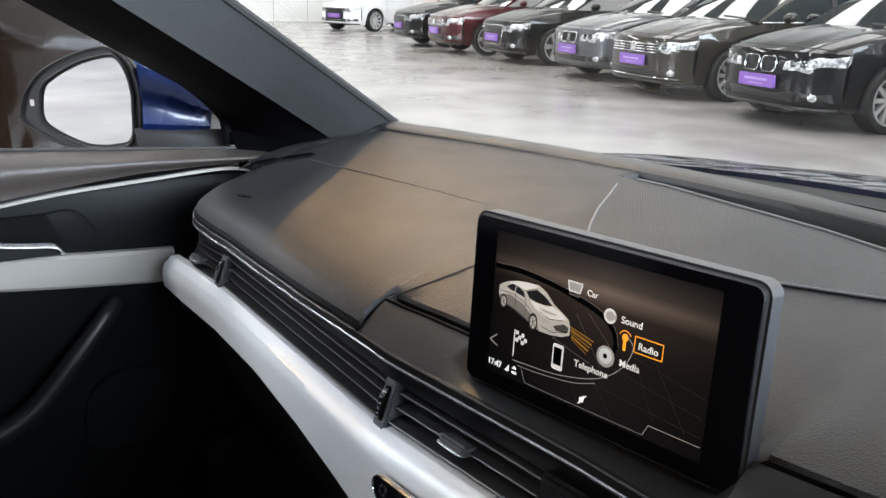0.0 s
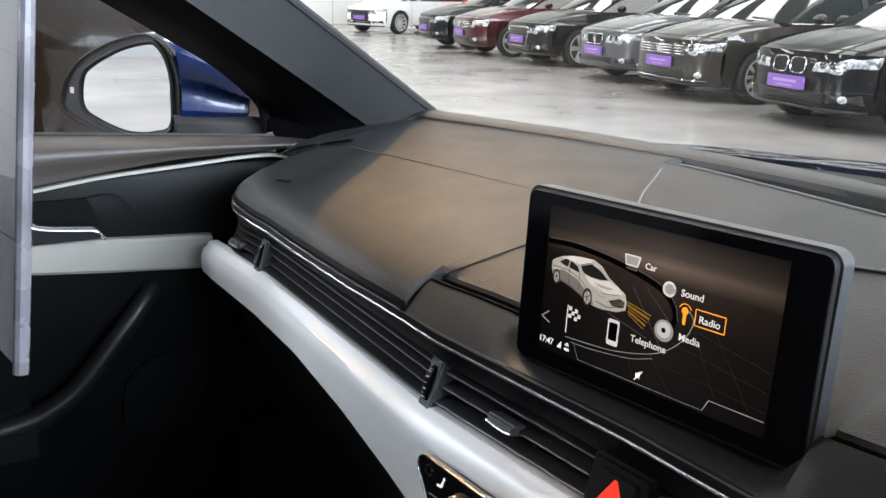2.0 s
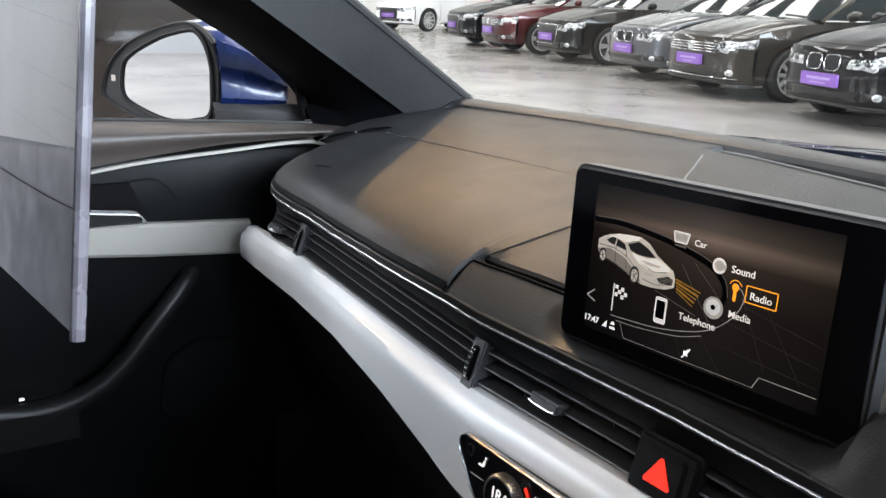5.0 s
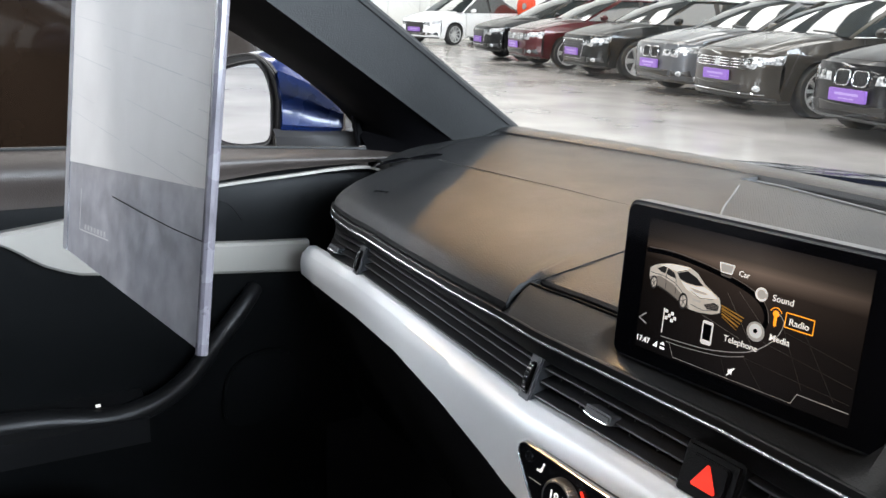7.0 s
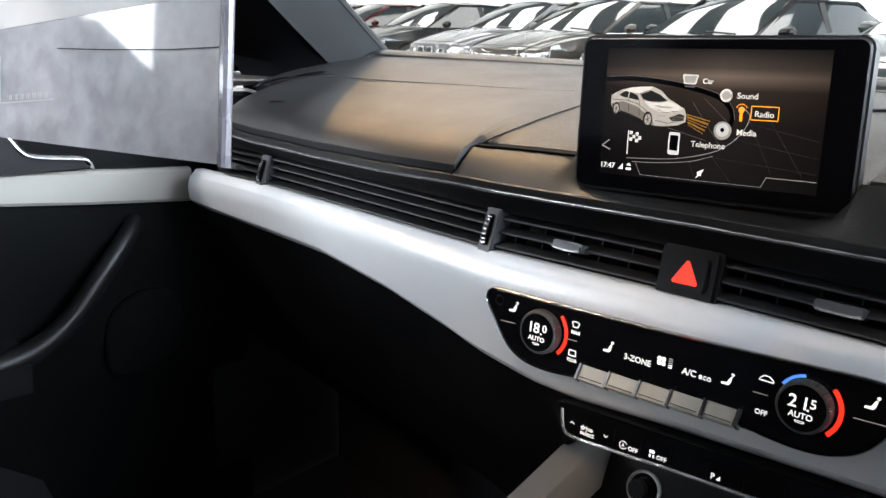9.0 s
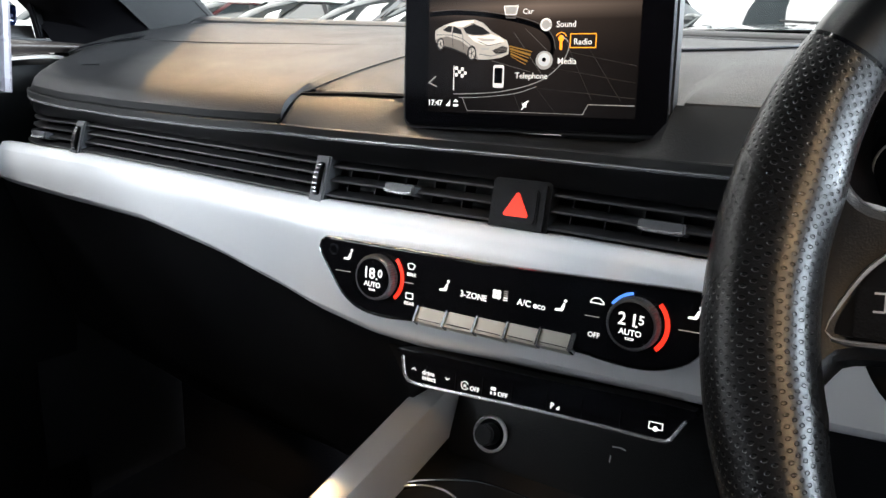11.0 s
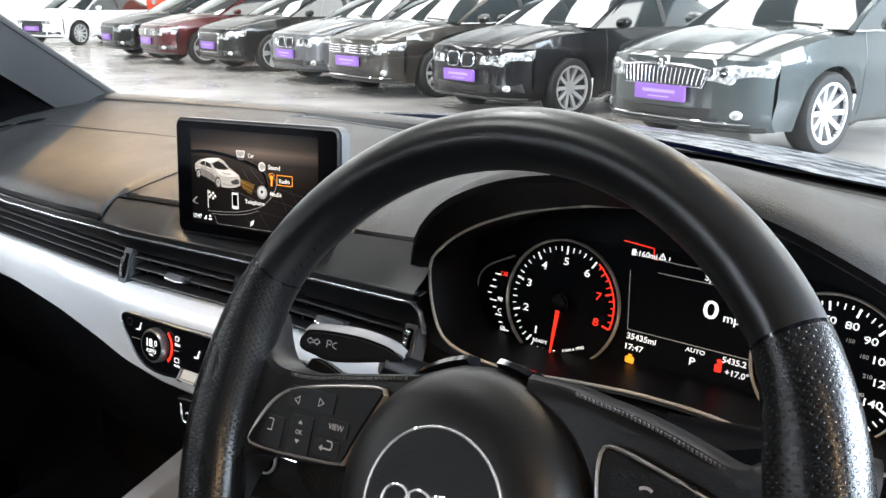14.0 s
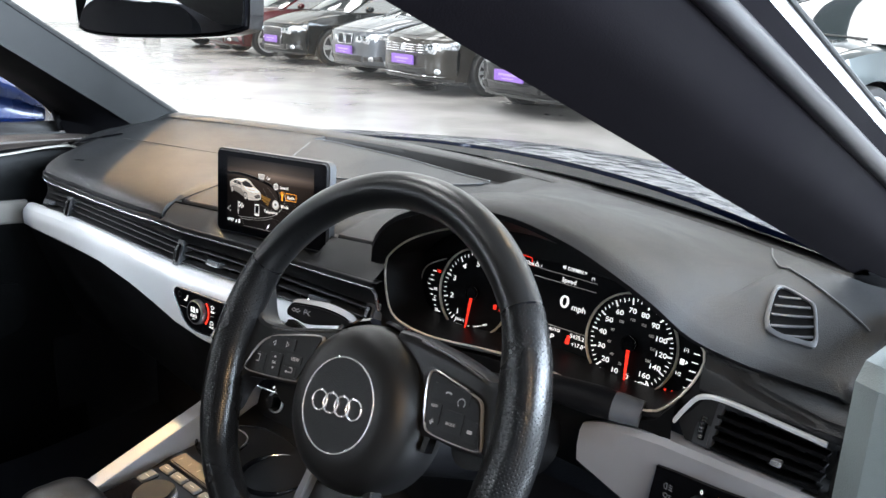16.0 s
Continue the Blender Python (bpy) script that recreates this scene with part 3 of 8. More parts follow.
vent_d = vent("air_vent", -0.195, -0.022, (-0.108, 0.017))
thumb_wheel(-0.022, -0.006, 0.838, 0.874, face_y(-0.014, 0.856) - 0.0015, vent_d)

# fine seam, moulded word and demister slots on the pad
for k in range(2):
    pts = [(-0.926 + 0.026 * k, 0.474 + 0.046 * k), (-0.913 + 0.026 * k, 0.497 + 0.042 * k), (-0.900 + 0.026 * k, 0.520 + 0.038 * k)]
    under(dashboard, "demister_slot", sweep(spline([(x, y, top_at(x, y) + 0.0004) for x, y in pts], 12), [(-0.009, 0.0), (-0.008, 0.0012), (0.008, 0.0012), (0.009, 0.0)], scale=[0.3, 0.7, 1, 1, 1, 1, 1, 1, 1, 1, 0.7, 0.3]), GLOSS_BLACK, "dark demister slot")
ABP = Plane((-0.812, 0.437, top_at(-0.812, 0.437) + 0.001), (0.86, 0.5, 0.05), (-0.4, 0.75, 0.30))
lettering(ABP, "AIRBAG", -0.010, -0.002, 0.0062, GLOSS_BLACK, dashboard, "moulded_word", 0.0008)

# hazard switch
hz = Plane((-0.2195, face_y(-0.2195, 0.853) - 0.002, 0.853), (1, 0.085, 0.02), (0.03, 0.28, 1))
hazard = thing("hazard_switch", hz.o, "black hazard switch with a lit red triangle", "switch")
under(hazard, "switch_frame", hz.slab(rounded(0.050, 0.041, 0.004), -0.016, 0.002, 0.003), DARK_PLASTIC)
under(hazard, "button", hz.slab(rounded(0.034, 0.027, 0.004), 0.0, 0.0045, 0.0012), BLACK_PLASTIC)
under(hazard, "triangle", hz.slab([(-0.0105, -0.007), (-0.0095, -0.0085), (0.0095, -0.0085), (0.0105, -0.007), (0.001, 0.0095), (-0.001, 0.0095)], 0.0046, 0.0052), GLOW_RED, "lit red triangle")

# ---- driver's side: hood over the instruments ----
HX = [-0.016, 0.0, 0.035, 0.09, 0.15, 0.22, 0.29, 0.34, 0.385, 0.42, 0.46, 0.50, 0.545]
HZ = [0.935, 0.966, 0.998, 1.023, 1.036, 1.040, 1.028, 1.010, 0.988, 0.964, 0.949, 0.939, 0.931]
HY = [0.440, 0.430, 0.424, 0.420, 0.418, 0.418, 0.420, 0.424, 0.430, 0.440, 0.456, 0.475, 0.492]
BX = [-0.014, -0.006, 0.023, 0.072, 0.135, 0.203, 0.283, 0.353, 0.398, 0.423, 0.44]
BZ_ = [0.922, 0.940, 0.964, 0.986, 1.002, 1.008, 1.004, 0.988, 0.962, 0.940, 0.925]
HS = spline(list(zip(HX, HY, HZ)), 200)
hood_rows = []
for i in range(60):
    x = -0.016 + 0.561 * i / 59
    zl, yl = float(np.interp(x, HS[:, 0], HS[:, 2])), float(np.interp(x, HS[:, 0], HS[:, 1]))
    yw = screen_base_y(min(x, 0.5)) - 0.03
    zb = min(float(np.interp(x, BX, BZ_)), zl - 0.012) if x < 0.44 else zl - 0.014
    thin = 1 - 0.6 * min(1, max(0, (x - 0.39) / 0.05))
    row = [(x, 0.475 if x < 0.44 else yl + 0.03, zb), (x, yl + 0.012, zl - 0.011 * thin), (x, yl + 0.001, zl - 0.006 * thin), (x, yl, zl), (x, yl + 0.006, zl + 0.005), (x, yl + 0.02, zl + 0.008)]
    y1, z1 = yl + 0.02, zl + 0.008
    for k in (0.12, 0.25, 0.4, 0.55, 0.7, 0.85, 1.0):
        e = k * k * (3 - 2 * k)
        row.append((x, y1 + k * (yw - y1), z1 + 0.010 * math.sin(math.pi * k) * (1 if x > 0.42 else 0.3) + (0.980 - z1) * e))
    hood_rows.append(row)
under(dashboard, "instrument_hood", grid([r[3:] for r in hood_rows]), PAD, "grey grained hood over the instruments")
# shadow below the hood lip is put into a black underside
under(dashboard, "hood_underside", grid([r[:4] for r in hood_rows]), BLACK_PLASTIC, "underside of the hood, blackened as in shadow")

# speaker grille and tray on the dash top
GRILLE = holes_material("fine_mesh_grille", (0.030, 0.031, 0.033), 0.5, 0.0024, 0.30, 0.5, 0.2)


def top_z(x, y):
    p = pad_profile(x)
    return float(np.interp(y, [q[0] for q in p], [q[1] for q in p]))


def uv_from(ob, fn):
    layer = ob.data.uv_layers.new(name="plan")
    co = [fn(ob.data.vertices[l.vertex_index].co) for l in ob.data.loops]
    layer.data.foreach_set("uv", [c for p in co for c in p])


gr_rows = []
for x in np.linspace(-0.522, -0.095, 36):
    yf = grille_back(x) - 0.003
    yn = min(yf - 0.002, float(np.interp(x, [-0.522, -0.495, -0.47, -0.44, -0.415, -0.40, -0.378, -0.34, -0.27, -0.20, -0.125, -0.095], [0.748, 0.710, 0.672, 0.635, 0.607, 0.595, 0.590, 0.612, 0.642, 0.676, 0.716, 0.750])))
    gr_rows.append([(x, yn + (yf - yn) * j / 7, top_z(min(x, -0.02), yn + (yf - yn) * j / 7) + 0.0022) for j in range(8)])
grille = under(dashboard, "speaker_grille", grid(gr_rows), GRILLE, "finely perforated grey speaker grille")
uv_from(grille, lambda c: (c.x, c.y))
under(dashboard, "grille_edge", sweep(spline([r[0] for r in gr_rows[::-1]], 70), circle(0.0011, 6)), VENT_GREY)
under(dashboard, "grille_lip", sweep(spline([(r[-1][0], r[-1][1] + 0.002, r[-1][2] + 0.0005) for r in gr_rows], 50), circle(0.0016, 6)), VENT_GREY, "raised lip before the tray")

end = hood_rows[-1][2:]
under(dashboard, "hood_end", grid([end, [(x + 0.010, y + 0.002, z - 0.004) for x, y, z in end], [(x + 0.018, y + 0.004, z - 0.016) for x, y, z in end], [(x + 0.022, y + 0.006, z - 0.11) for x, y, z in end]]), PAD, "rounded grey end of the hood")

# second speaker grille at the driver's end
end_rows = []
for x in np.linspace(0.372, 0.535, 20):
    i, g = divmod((x + 0.016) / 0.561 * 59, 1)
    r = [tuple(np.array(a) * (1 - g) + np.array(b) * g) for a, b in zip(hood_rows[int(i)], hood_rows[int(i) + 1])]
    yf = r[-1][1] - 0.004
    yn = min(yf - 0.002, float(np.interp(x, [0.372, 0.385, 0.409, 0.457, 0.494, 0.535], [0.745, 0.705, 0.668, 0.636, 0.610, 0.585])))
    end_rows.append([(x, y, float(np.interp(y, [q[1] for q in r[4:]], [q[2] for q in r[4:]])) + 0.0016) for y in np.linspace(yn, yf, 6)])
end_grille = under(dashboard, "speaker_grille", grid(end_rows), GRILLE, "finely perforated grey speaker grille")
uv_from(end_grille, lambda c: (c.x, c.y))
under(dashboard, "grille_edge", sweep(spline([r[0] for r in end_rows], 40), circle(0.0009, 6)), VENT_GREY)

# ---- display ----
SCR = Plane((-0.23, 0.4415, 0.9685), (0.990, 0.134, 0.04), (-0.03, 0.07, 1))
# housing colour raised to grey-blue for the reflection along its edge
HOUSING = material("sheen_grey_housing", (0.026, 0.028, 0.031), 0.36, vary=0.05)
display = thing("display_screen", SCR.at(0, -0.062), "freestanding black car display showing a lit menu", "display")
under(display, "housing", SCR.slab(rounded(0.222, 0.1245, 0.009, 6), -0.015, 0.0, 0.003, 3), HOUSING, "display housing, greyed as by a reflection")
under(display, "glass", SCR.slab(rounded(0.216, 0.1185, 0.007, 6), -0.002, 0.0006, 0.0005), SCREEN_BLACK, "black screen glass")
under(display, "foot", Plane(SCR.at(0.06, -0.07, -0.02), SCR.u, SCR.v).slab(rounded(0.07, 0.05, 0.01), -0.03, 0.012, 0.004), DARK_PLASTIC)


def screen_glow():
    """The lit picture area: dark brown with a soft warm glow towards its top."""
    m = bpy.data.materials.new("lit_display_picture")
    m.use_nodes = True
    nt = m.node_tree
    b = nt.nodes["Principled BSDF"]
    b.inputs["Base Color"].default_value = (0.004, 0.004, 0.004, 1)
    b.inputs["Roughness"].default_value = 0.12
    b.inputs["Specular IOR Level"].default_value = 0.15
    u = nt.nodes.new("ShaderNodeUVMap")
    sep = nt.nodes.new("ShaderNodeSeparateXYZ")
    nt.links.new(u.outputs[0], sep.inputs[0])
    r = nt.nodes.new("ShaderNodeValToRGB")
    e = r.color_ramp.elements
    e[0].position, e[0].color = 0.0, (0.006, 0.005, 0.005, 1)
    e[1].position, e[1].color = 1.0, (0.012, 0.010, 0.010, 1)
    for pos, col in ((0.45, (0.011, 0.008, 0.007, 1)), (0.70, (0.026, 0.018, 0.014, 1)), (0.80, (0.12, 0.085, 0.065, 1)), (0.86, (0.05, 0.038, 0.030, 1))):
        n = e.new(pos)
        n.color = col
    nt.links.new(sep.outputs[1], r.inputs[0])
    g = nt.nodes.new("ShaderNodeMath")
    g.operation = "SUBTRACT"
    g.inputs[1].default_value = 0.55
    nt.links.new(sep.outputs[0], g.inputs[0])
    g2 = nt.nodes.new("ShaderNodeMath")
    g2.operation = "ABSOLUTE"
    nt.links.new(g.outputs[0], g2.inputs[0])
    g3 = nt.nodes.new("ShaderNodeMapRange")
    g3.inputs[1].default_value, g3.inputs[2].default_value, g3.inputs[3].default_value, g3.inputs[4].default_value = 0.0, 0.6, 1.6, 0.25
    nt.links.new(g2.outputs[0], g3.inputs[0])
    nt.links.new(r.outputs[0], b.inputs["Emission Color"])
    nt.links.new(g3.outputs[0], b.inputs["Emission Strength"])
    return m


pic = under(display, "picture", (
    [SCR.at(-0.0865 + 0.172 * i / 12, -0.0485 + 0.1005 * j / 12, 0.0009) for i in range(13) for j in range(13)],
    [(i * 13 + j, (i + 1) * 13 + j, (i + 1) * 13 + j + 1, i * 13 + j + 1) for i in range(12) for j in range(12)]), screen_glow(), "dim brown lit menu picture")
uv_from(pic, lambda c: ((Vector(c) - SCR.o).dot(SCR.u) / 0.172 + 0.5, (Vector(c) - SCR.o).dot(SCR.v) / 0.1005 + 0.48))


def mk(name, shapes, mat, w=0.0012, label=""):
    return under(display, name, marks(SCR, shapes, w), mat, label)


E_ = 0.001
MENU_WHITE = material("lit_menu_print", (0.80, 0.74, 0.68), 0.5, vary=0, emit=0.8)
MENU_GREY = material("lit_menu_grey_print", (0.42, 0.38, 0.34), 0.5, vary=0, emit=0.7)
GLOW_FAINT = material("lit_faint_print", (0.10, 0.085, 0.075), 0.5, vary=0, emit=0.6)
MENU = (("Car", -5.4, 26.5), ("Sound", 22, 16.6), ("Radio", 36, 4.0), ("Media", 24, -10.0), ("Telephone", -10, -21))
for word, u, v in MENU:
    lettering(SCR, word, u * E_, v * E_, 0.0062 if word != "Car" else 0.0056, MENU_WHITE, display, "menu_word", 0.0012)
lettering(SCR, "17:47", -86 * E_, -43.2 * E_, 0.0060, GLOW_WHITE, display, "clock_digits", 0.0012)
mk("radio_box", strokes([(0.0335, 0.0018), (0.0532, 0.0018), (0.0532, 0.0116), (0.0335, 0.0116)], 0.0007, True), GLOW_AMBER, label="amber frame round the chosen word")
mk("radio_icon", [rounded(0.0022, 0.009, 0.0009, 2, 0.0263, 0.0045), disc(0.0263, 0.0085, 0.0024, 10)] + strokes(arc(0.0263, 0.0085, 0.0042, 20, 160, 8), 0.0006), GLOW_AMBER)
mk("disc_icon", [disc(0.0135, -0.0075, 0.0068, 24)], GLOW_DIM)
mk("disc_shine", [disc(0.0135, -0.0070, 0.0050, 20), ], material("lit_pale_print", (0.62, 0.6, 0.57), 0.5, vary=0, emit=0.7), 0.0014)
mk("disc_hole", [disc(0.0135, -0.0070, 0.0016, 12)], SCREEN_BLACK, 0.0016)
mk("sound_icon", [disc(0.0138, 0.0185, 0.0048, 16)], MENU_GREY)
mk("sound_shine", strokes(arc(0.0138, 0.0185, 0.0040, 20, 330, 20), 0.0013), MENU_WHITE, 0.0013)
mk("sound_hole", [disc(0.0145, 0.0185, 0.0026, 14)], GLOW_DIM, 0.0014)
mk("car_icon", [[(-0.021, 0.0325), (-0.0092, 0.0325), (-0.0108, 0.0262), (-0.0195, 0.0262)]], MENU_GREY)
mk("car_icon_frame", strokes([(-0.021, 0.0325), (-0.0092, 0.0325), (-0.0108, 0.0262), (-0.0195, 0.0262)], 0.0008, True), MENU_WHITE, 0.0013)
mk("car_icon_shadow", [[(-0.0195, 0.0250), (-0.0108, 0.0245), (-0.0112, 0.0232), (-0.0190, 0.0236)]], GLOW_FAINT, 0.0013)
mk("car_icon_grille", [rounded(0.008, 0.0032, 0.0006, 2, -0.0151, 0.0296)], GLOW_DIM, 0.0014)
mk("phone_icon", [rounded(0.0092, 0.0172, 0.0016, 3, -0.0238, -0.0198)], MENU_WHITE)
mk("phone_icon_screen", [rounded(0.0068, 0.0118, 0.0004, 2, -0.0238, -0.0192)], SCREEN_BLACK, 0.0014)
flag = [bar((-0.0628, -0.031), (-0.0628, -0.012), 0.0009)]
for a in range(4):
    for b in range(3):
        if (a + b) % 2 == 0:
            flag.append(rounded(0.0026, 0.0026, 0.0002, 1, -0.0605 + 0.0026 * a, -0.0138 - 0.0026 * b - 0.0004 * a))
mk("flag_icon", flag, MENU_WHITE)
mk("back_arrow", strokes([(-0.079, -0.0205), (-0.0855, -0.0255), (-0.078, -0.0285)], 0.0009), GLOW_DIM)
mk("signal_icon", [[(-0.0695, -0.0435), (-0.0655, -0.0435), (-0.0655, -0.0385)], rounded(0.0045, 0.0018, 0.0003, 1, -0.0605, -0.0428), [(-0.0628, -0.0402), (-0.0604, -0.0378), (-0.0582, -0.0402)]], GLOW_WHITE)
mk("mute_icon", strokes([(-0.0035, -0.0445), (0.002, -0.0375)], 0.0009) + [[(-0.0028, -0.0395), (-0.0012, -0.0395), (0.0004, -0.0378), (0.0004, -0.0432), (-0.0012, -0.0420), (-0.0028, -0.0420)]], GLOW_WHITE)
mk("orbit_lines", strokes([(x * E_, y * E_) for x, y in spline([(-63, -34), (-50, -33.5), (-20, -31), (10, -23), (27, -10), (33, 4), (27, 10)], 30)], 0.0005) + strokes([(x * E_, y * E_) for x, y in spline([(-58, -36.5), (-40, -36), (-10, -32.5), (8, -27)], 20)], 0.0004), GLOW_DIM)
mk("orbit_shadow", strokes([(x * E_, y * E_) for x, y in spline([(-86, 27.5), (-60, 28.5), (-25, 25), (5, 18), (17, 10), (20, 0), (14, -9)], 40)], 0.0036), SCREEN_BLACK, 0.001)
mk("floor_glow", strokes([(x * E_, y * E_) for x, y in spline([(-84, 29.8), (-58, 30.8), (-24, 27.2), (6, 20.2), (18.6, 11.2), (22, 1)], 40)], 0.0005), GLOW_FAINT, 0.0011)
mk("floor_line", [bar((-0.012, 0.013), (0.012, -0.018), 0.0003), bar((-0.003, 0.016), (0.0165, -0.001), 0.0003), bar((-0.030, -0.008), (0.002, -0.016), 0.0004)], GLOW_FAINT, 0.0011)
GRID_DARK = material("lit_floor_grid", (0.030, 0.024, 0.020), 0.5, vary=0, emit=0.25)
for a, b in (((0.026, 0.014), (0.052, -0.036)), ((0.040, 0.013), (0.074, -0.036)), ((0.006, -0.026), (0.024, -0.046)), ((-0.010, -0.034), (-0.004, -0.046)), ((0.020, -0.013), (0.084, -0.023)), ((0.008, -0.028), (0.084, -0.034)), ((0.034, -0.0015), (0.084, -0.011))):
    mk("floor_grid_line", [bar(a, b, 0.0004)], GRID_DARK, 0.0011)
mk("status_line", strokes([(0.046, -0.0465), (0.0495, -0.0392), (0.0845, -0.0392)], 0.0005) + strokes([(-0.055, -0.0362), (-0.05, -0.0465), (0.046, -0.0465)], 0.0003), GLOW_DIM)
mk("road_glow", [bar((-0.0155 + 0.0004 * k, 0.0030 - 0.0019 * k), (0.0035 - 0.0012 * k, -0.0012 - 0.0024 * k), w_) for k, w_ in enumerate((0.0009, 0.0016, 0.0007, 0.0014, 0.0006))], material("lit_amber_streak", (0.36, 0.17, 0.02), 0.5, vary=0, emit=0.4))
SILVER_LIT = material("lit_silver_picture", (0.46, 0.405, 0.345), 0.5, vary=0.2, vary_size=0.012, emit=0.8)
SILVER_PALE = material("lit_pale_silver_picture", (0.72, 0.65, 0.57), 0.5, vary=0, emit=0.85)
SILVER_SHADE = material("lit_shaded_silver_picture", (0.21, 0.175, 0.145), 0.5, vary=0, emit=0.65)
SILVER_DARK = material("lit_dark_picture", (0.012, 0.010, 0.009), 0.5, vary=0, emit=0.3)


def pictured(name, outline, mat, w):
    return mk(name, [[(a * E_, b * E_) for a, b in outline]], mat, w)


pictured("pictured_car", [(-80.4, 14.8), (-76.3, 17.5), (-71.5, 19.6), (-63.1, 21.7), (-54.7, 22.6), (-45.3, 23.0), (-38.0, 20.3), (-31.0, 14.1), (-24.3, 10.6), (-17.7, 7.2), (-15.7, 2.5), (-15.9, -2.9), (-22.2, -5.7), (-33.4, -7.2), (-41.6, -7.1), (-51.6, -3.7), (-63.0, 0.0), (-72.1, 2.2), (-78.1, 3.5), (-80.4, 8.5)], SILVER_LIT, 0.0013)
pictured("pictured_flank", [(-79.8, 8.4), (-70, 10.6), (-57.5, 7.2), (-49.5, 1.8), (-44.0, -1.4), (-41.7, -6.6), (-52.8, -3.3), (-63.1, 0.5), (-72.1, 2.6), (-78.2, 4.0)], SILVER_SHADE, 0.00145)
pictured("pictured_roof", [(-71.5, 18.5), (-63.1, 21.3), (-54.7, 22.3), (-45.7, 22.5), (-47.2, 20.3), (-55.2, 17.2), (-63.9, 18.3)], SILVER_PALE, 0.0015)
pictured("pictured_bonnet", [(-51.7, 11.6), (-46.2, 10.6), (-38.0, 10.4), (-31.3, 11.9), (-24.2, 9.8), (-19.3, 6.6), (-28.9, 3.6), (-38.2, 4.0), (-45.8, 6.8)], SILVER_PALE, 0.0015)
pictured("pictured_window", [(-55.2, 16.5), (-46.1, 19.9), (-38.3, 17.0), (-31.8, 12.5), (-38.0, 11.4), (-46.2, 11.4), (-52.3, 12.7)], SILVER_DARK, 0.0016)
pictured("pictured_window", [(-73.6, 15.5), (-68.2, 18.7), (-65.0, 18.3), (-66.0, 13.6), (-69.6, 13.9)], SILVER_DARK, 0.0016)
pictured("pictured_window", [(-64.0, 18.2), (-63.2, 18.0), (-57.5, 15.7), (-55.6, 11.8), (-62.1, 12.9), (-65.0, 13.4)], SILVER_DARK, 0.0016)
pictured("pictured_grille", [(-29.6, -0.3), (-21.2, 3.1), (-17.0, 2.0), (-17.4, -1.7), (-26.6, -2.8)], SILVER_DARK, 0.0016)
pictured("pictured_lamp", [(-40.1, 1.8), (-31.8, 1.6), (-32.7, -0.1), (-38.5, 0.0)], MENU_GREY, 0.0016)
for cu_, cv_, r_ in ((-47.3, -2.6, 4.0), (-75.4, 4.6, 3.3)):
    mk("pictured_wheel", [[(a * E_, b * E_) for a, b in disc(cu_, cv_, r_, 18, 1.55)]], SILVER_DARK, 0.0016)
    mk("pictured_rim", [[(a * E_, b * E_) for a, b in disc(cu_ + 0.3, cv_, r_ * 0.70, 14, 1.55)]], SILVER_LIT, 0.0018)
    mk("pictured_spokes", [bar(((cu_ + 0.3) * E_, cv_ * E_), ((cu_ + 0.3 + r_ * 0.6 * math.cos(q)) * E_, (cv_ + r_ * 0.95 * math.sin(q)) * E_), 0.0005) for q in (0.6, 1.85, 3.1, 4.4, 5.6)], SILVER_DARK, 0.0020)

for line in ([(-79.0, 11.8), (-66, 11.6), (-55.5, 8.6), (-48, 3.2)], [(-64.5, 13.2), (-64.0, 2.2)], [(-55.4, 11.6), (-54.6, 0.4)], [(-41.5, 6.4), (-33, 3.4), (-22, 5.4)], [(-40.5, -3.0), (-30, -4.6), (-18, -1.6)], [(-56.0, 16.9), (-48.5, 20.0), (-46.0, 20.1)]):
    mk("pictured_line", strokes([(a * E_, b * E_) for a, b in line], 0.0004), SILVER_DARK, 0.0019)
pictured("pictured_sill", [(-72.0, 2.2), (-63.0, 0.0), (-52.0, -3.7), (-52.4, -2.6), (-63.0, 1.3), (-71.8, 3.4)], SILVER_DARK, 0.0018)
pictured("pictured_shine", [(-44.0, 9.2), (-35.0, 8.6), (-26.0, 8.2), (-29.0, 6.6), (-38.0, 6.6)], MENU_GREY, 0.0019)
for k in range(3):
    mk("pictured_grille_bar", [bar(((-27.5 + 0.4 * k) * E_, (-1.6 + 1.3 * k) * E_), ((-17.6 + 0.2 * k) * E_, (-0.4 + 1.0 * k) * E_), 0.00035)], SILVER_SHADE, 0.0019)

# ---- instrument cluster ----
CL = Plane((0.206, 0.521, 0.9), (1, 0.018, 0.009), (0, 0.2, 1))
BZ = Plane((0.203, 0.465, 0.9), (1, 0.018, 0.009), (0, 0.2, 1))
BEZEL = [(-216, 22), (-209, 40), (-180, 64), (-131, 86), (-68, 102), (0, 108), (80, 104), (150, 88), (195, 62), (218, 40), (221, 24), (212, 0), (194, -26), (172, -38), (110, -40), (54, -34), (0, -34), (-46, -38), (-125, -46), (-182, -40), (-204, -18)]
DIAL_BLACK = material("dial_black", (0.004, 0.004, 0.005), 0.6, vary=0.0, spec=0.1)
# chrome whose bright gold tint is warm light put into the base colour
BEZEL_WARM_LIT = material("warm_lit_chrome", (0.72, 0.66, 0.55), 0.28, metal=0.3, vary=0.05)
cluster = thing("instrument_cluster", BZ.at(0, -0.05), "black instrument cluster with two white-lit dials", "instrument cluster")
bez = spline([(a * E_, b * E_) for a, b in BEZEL], 96, closed=True)
rings = []
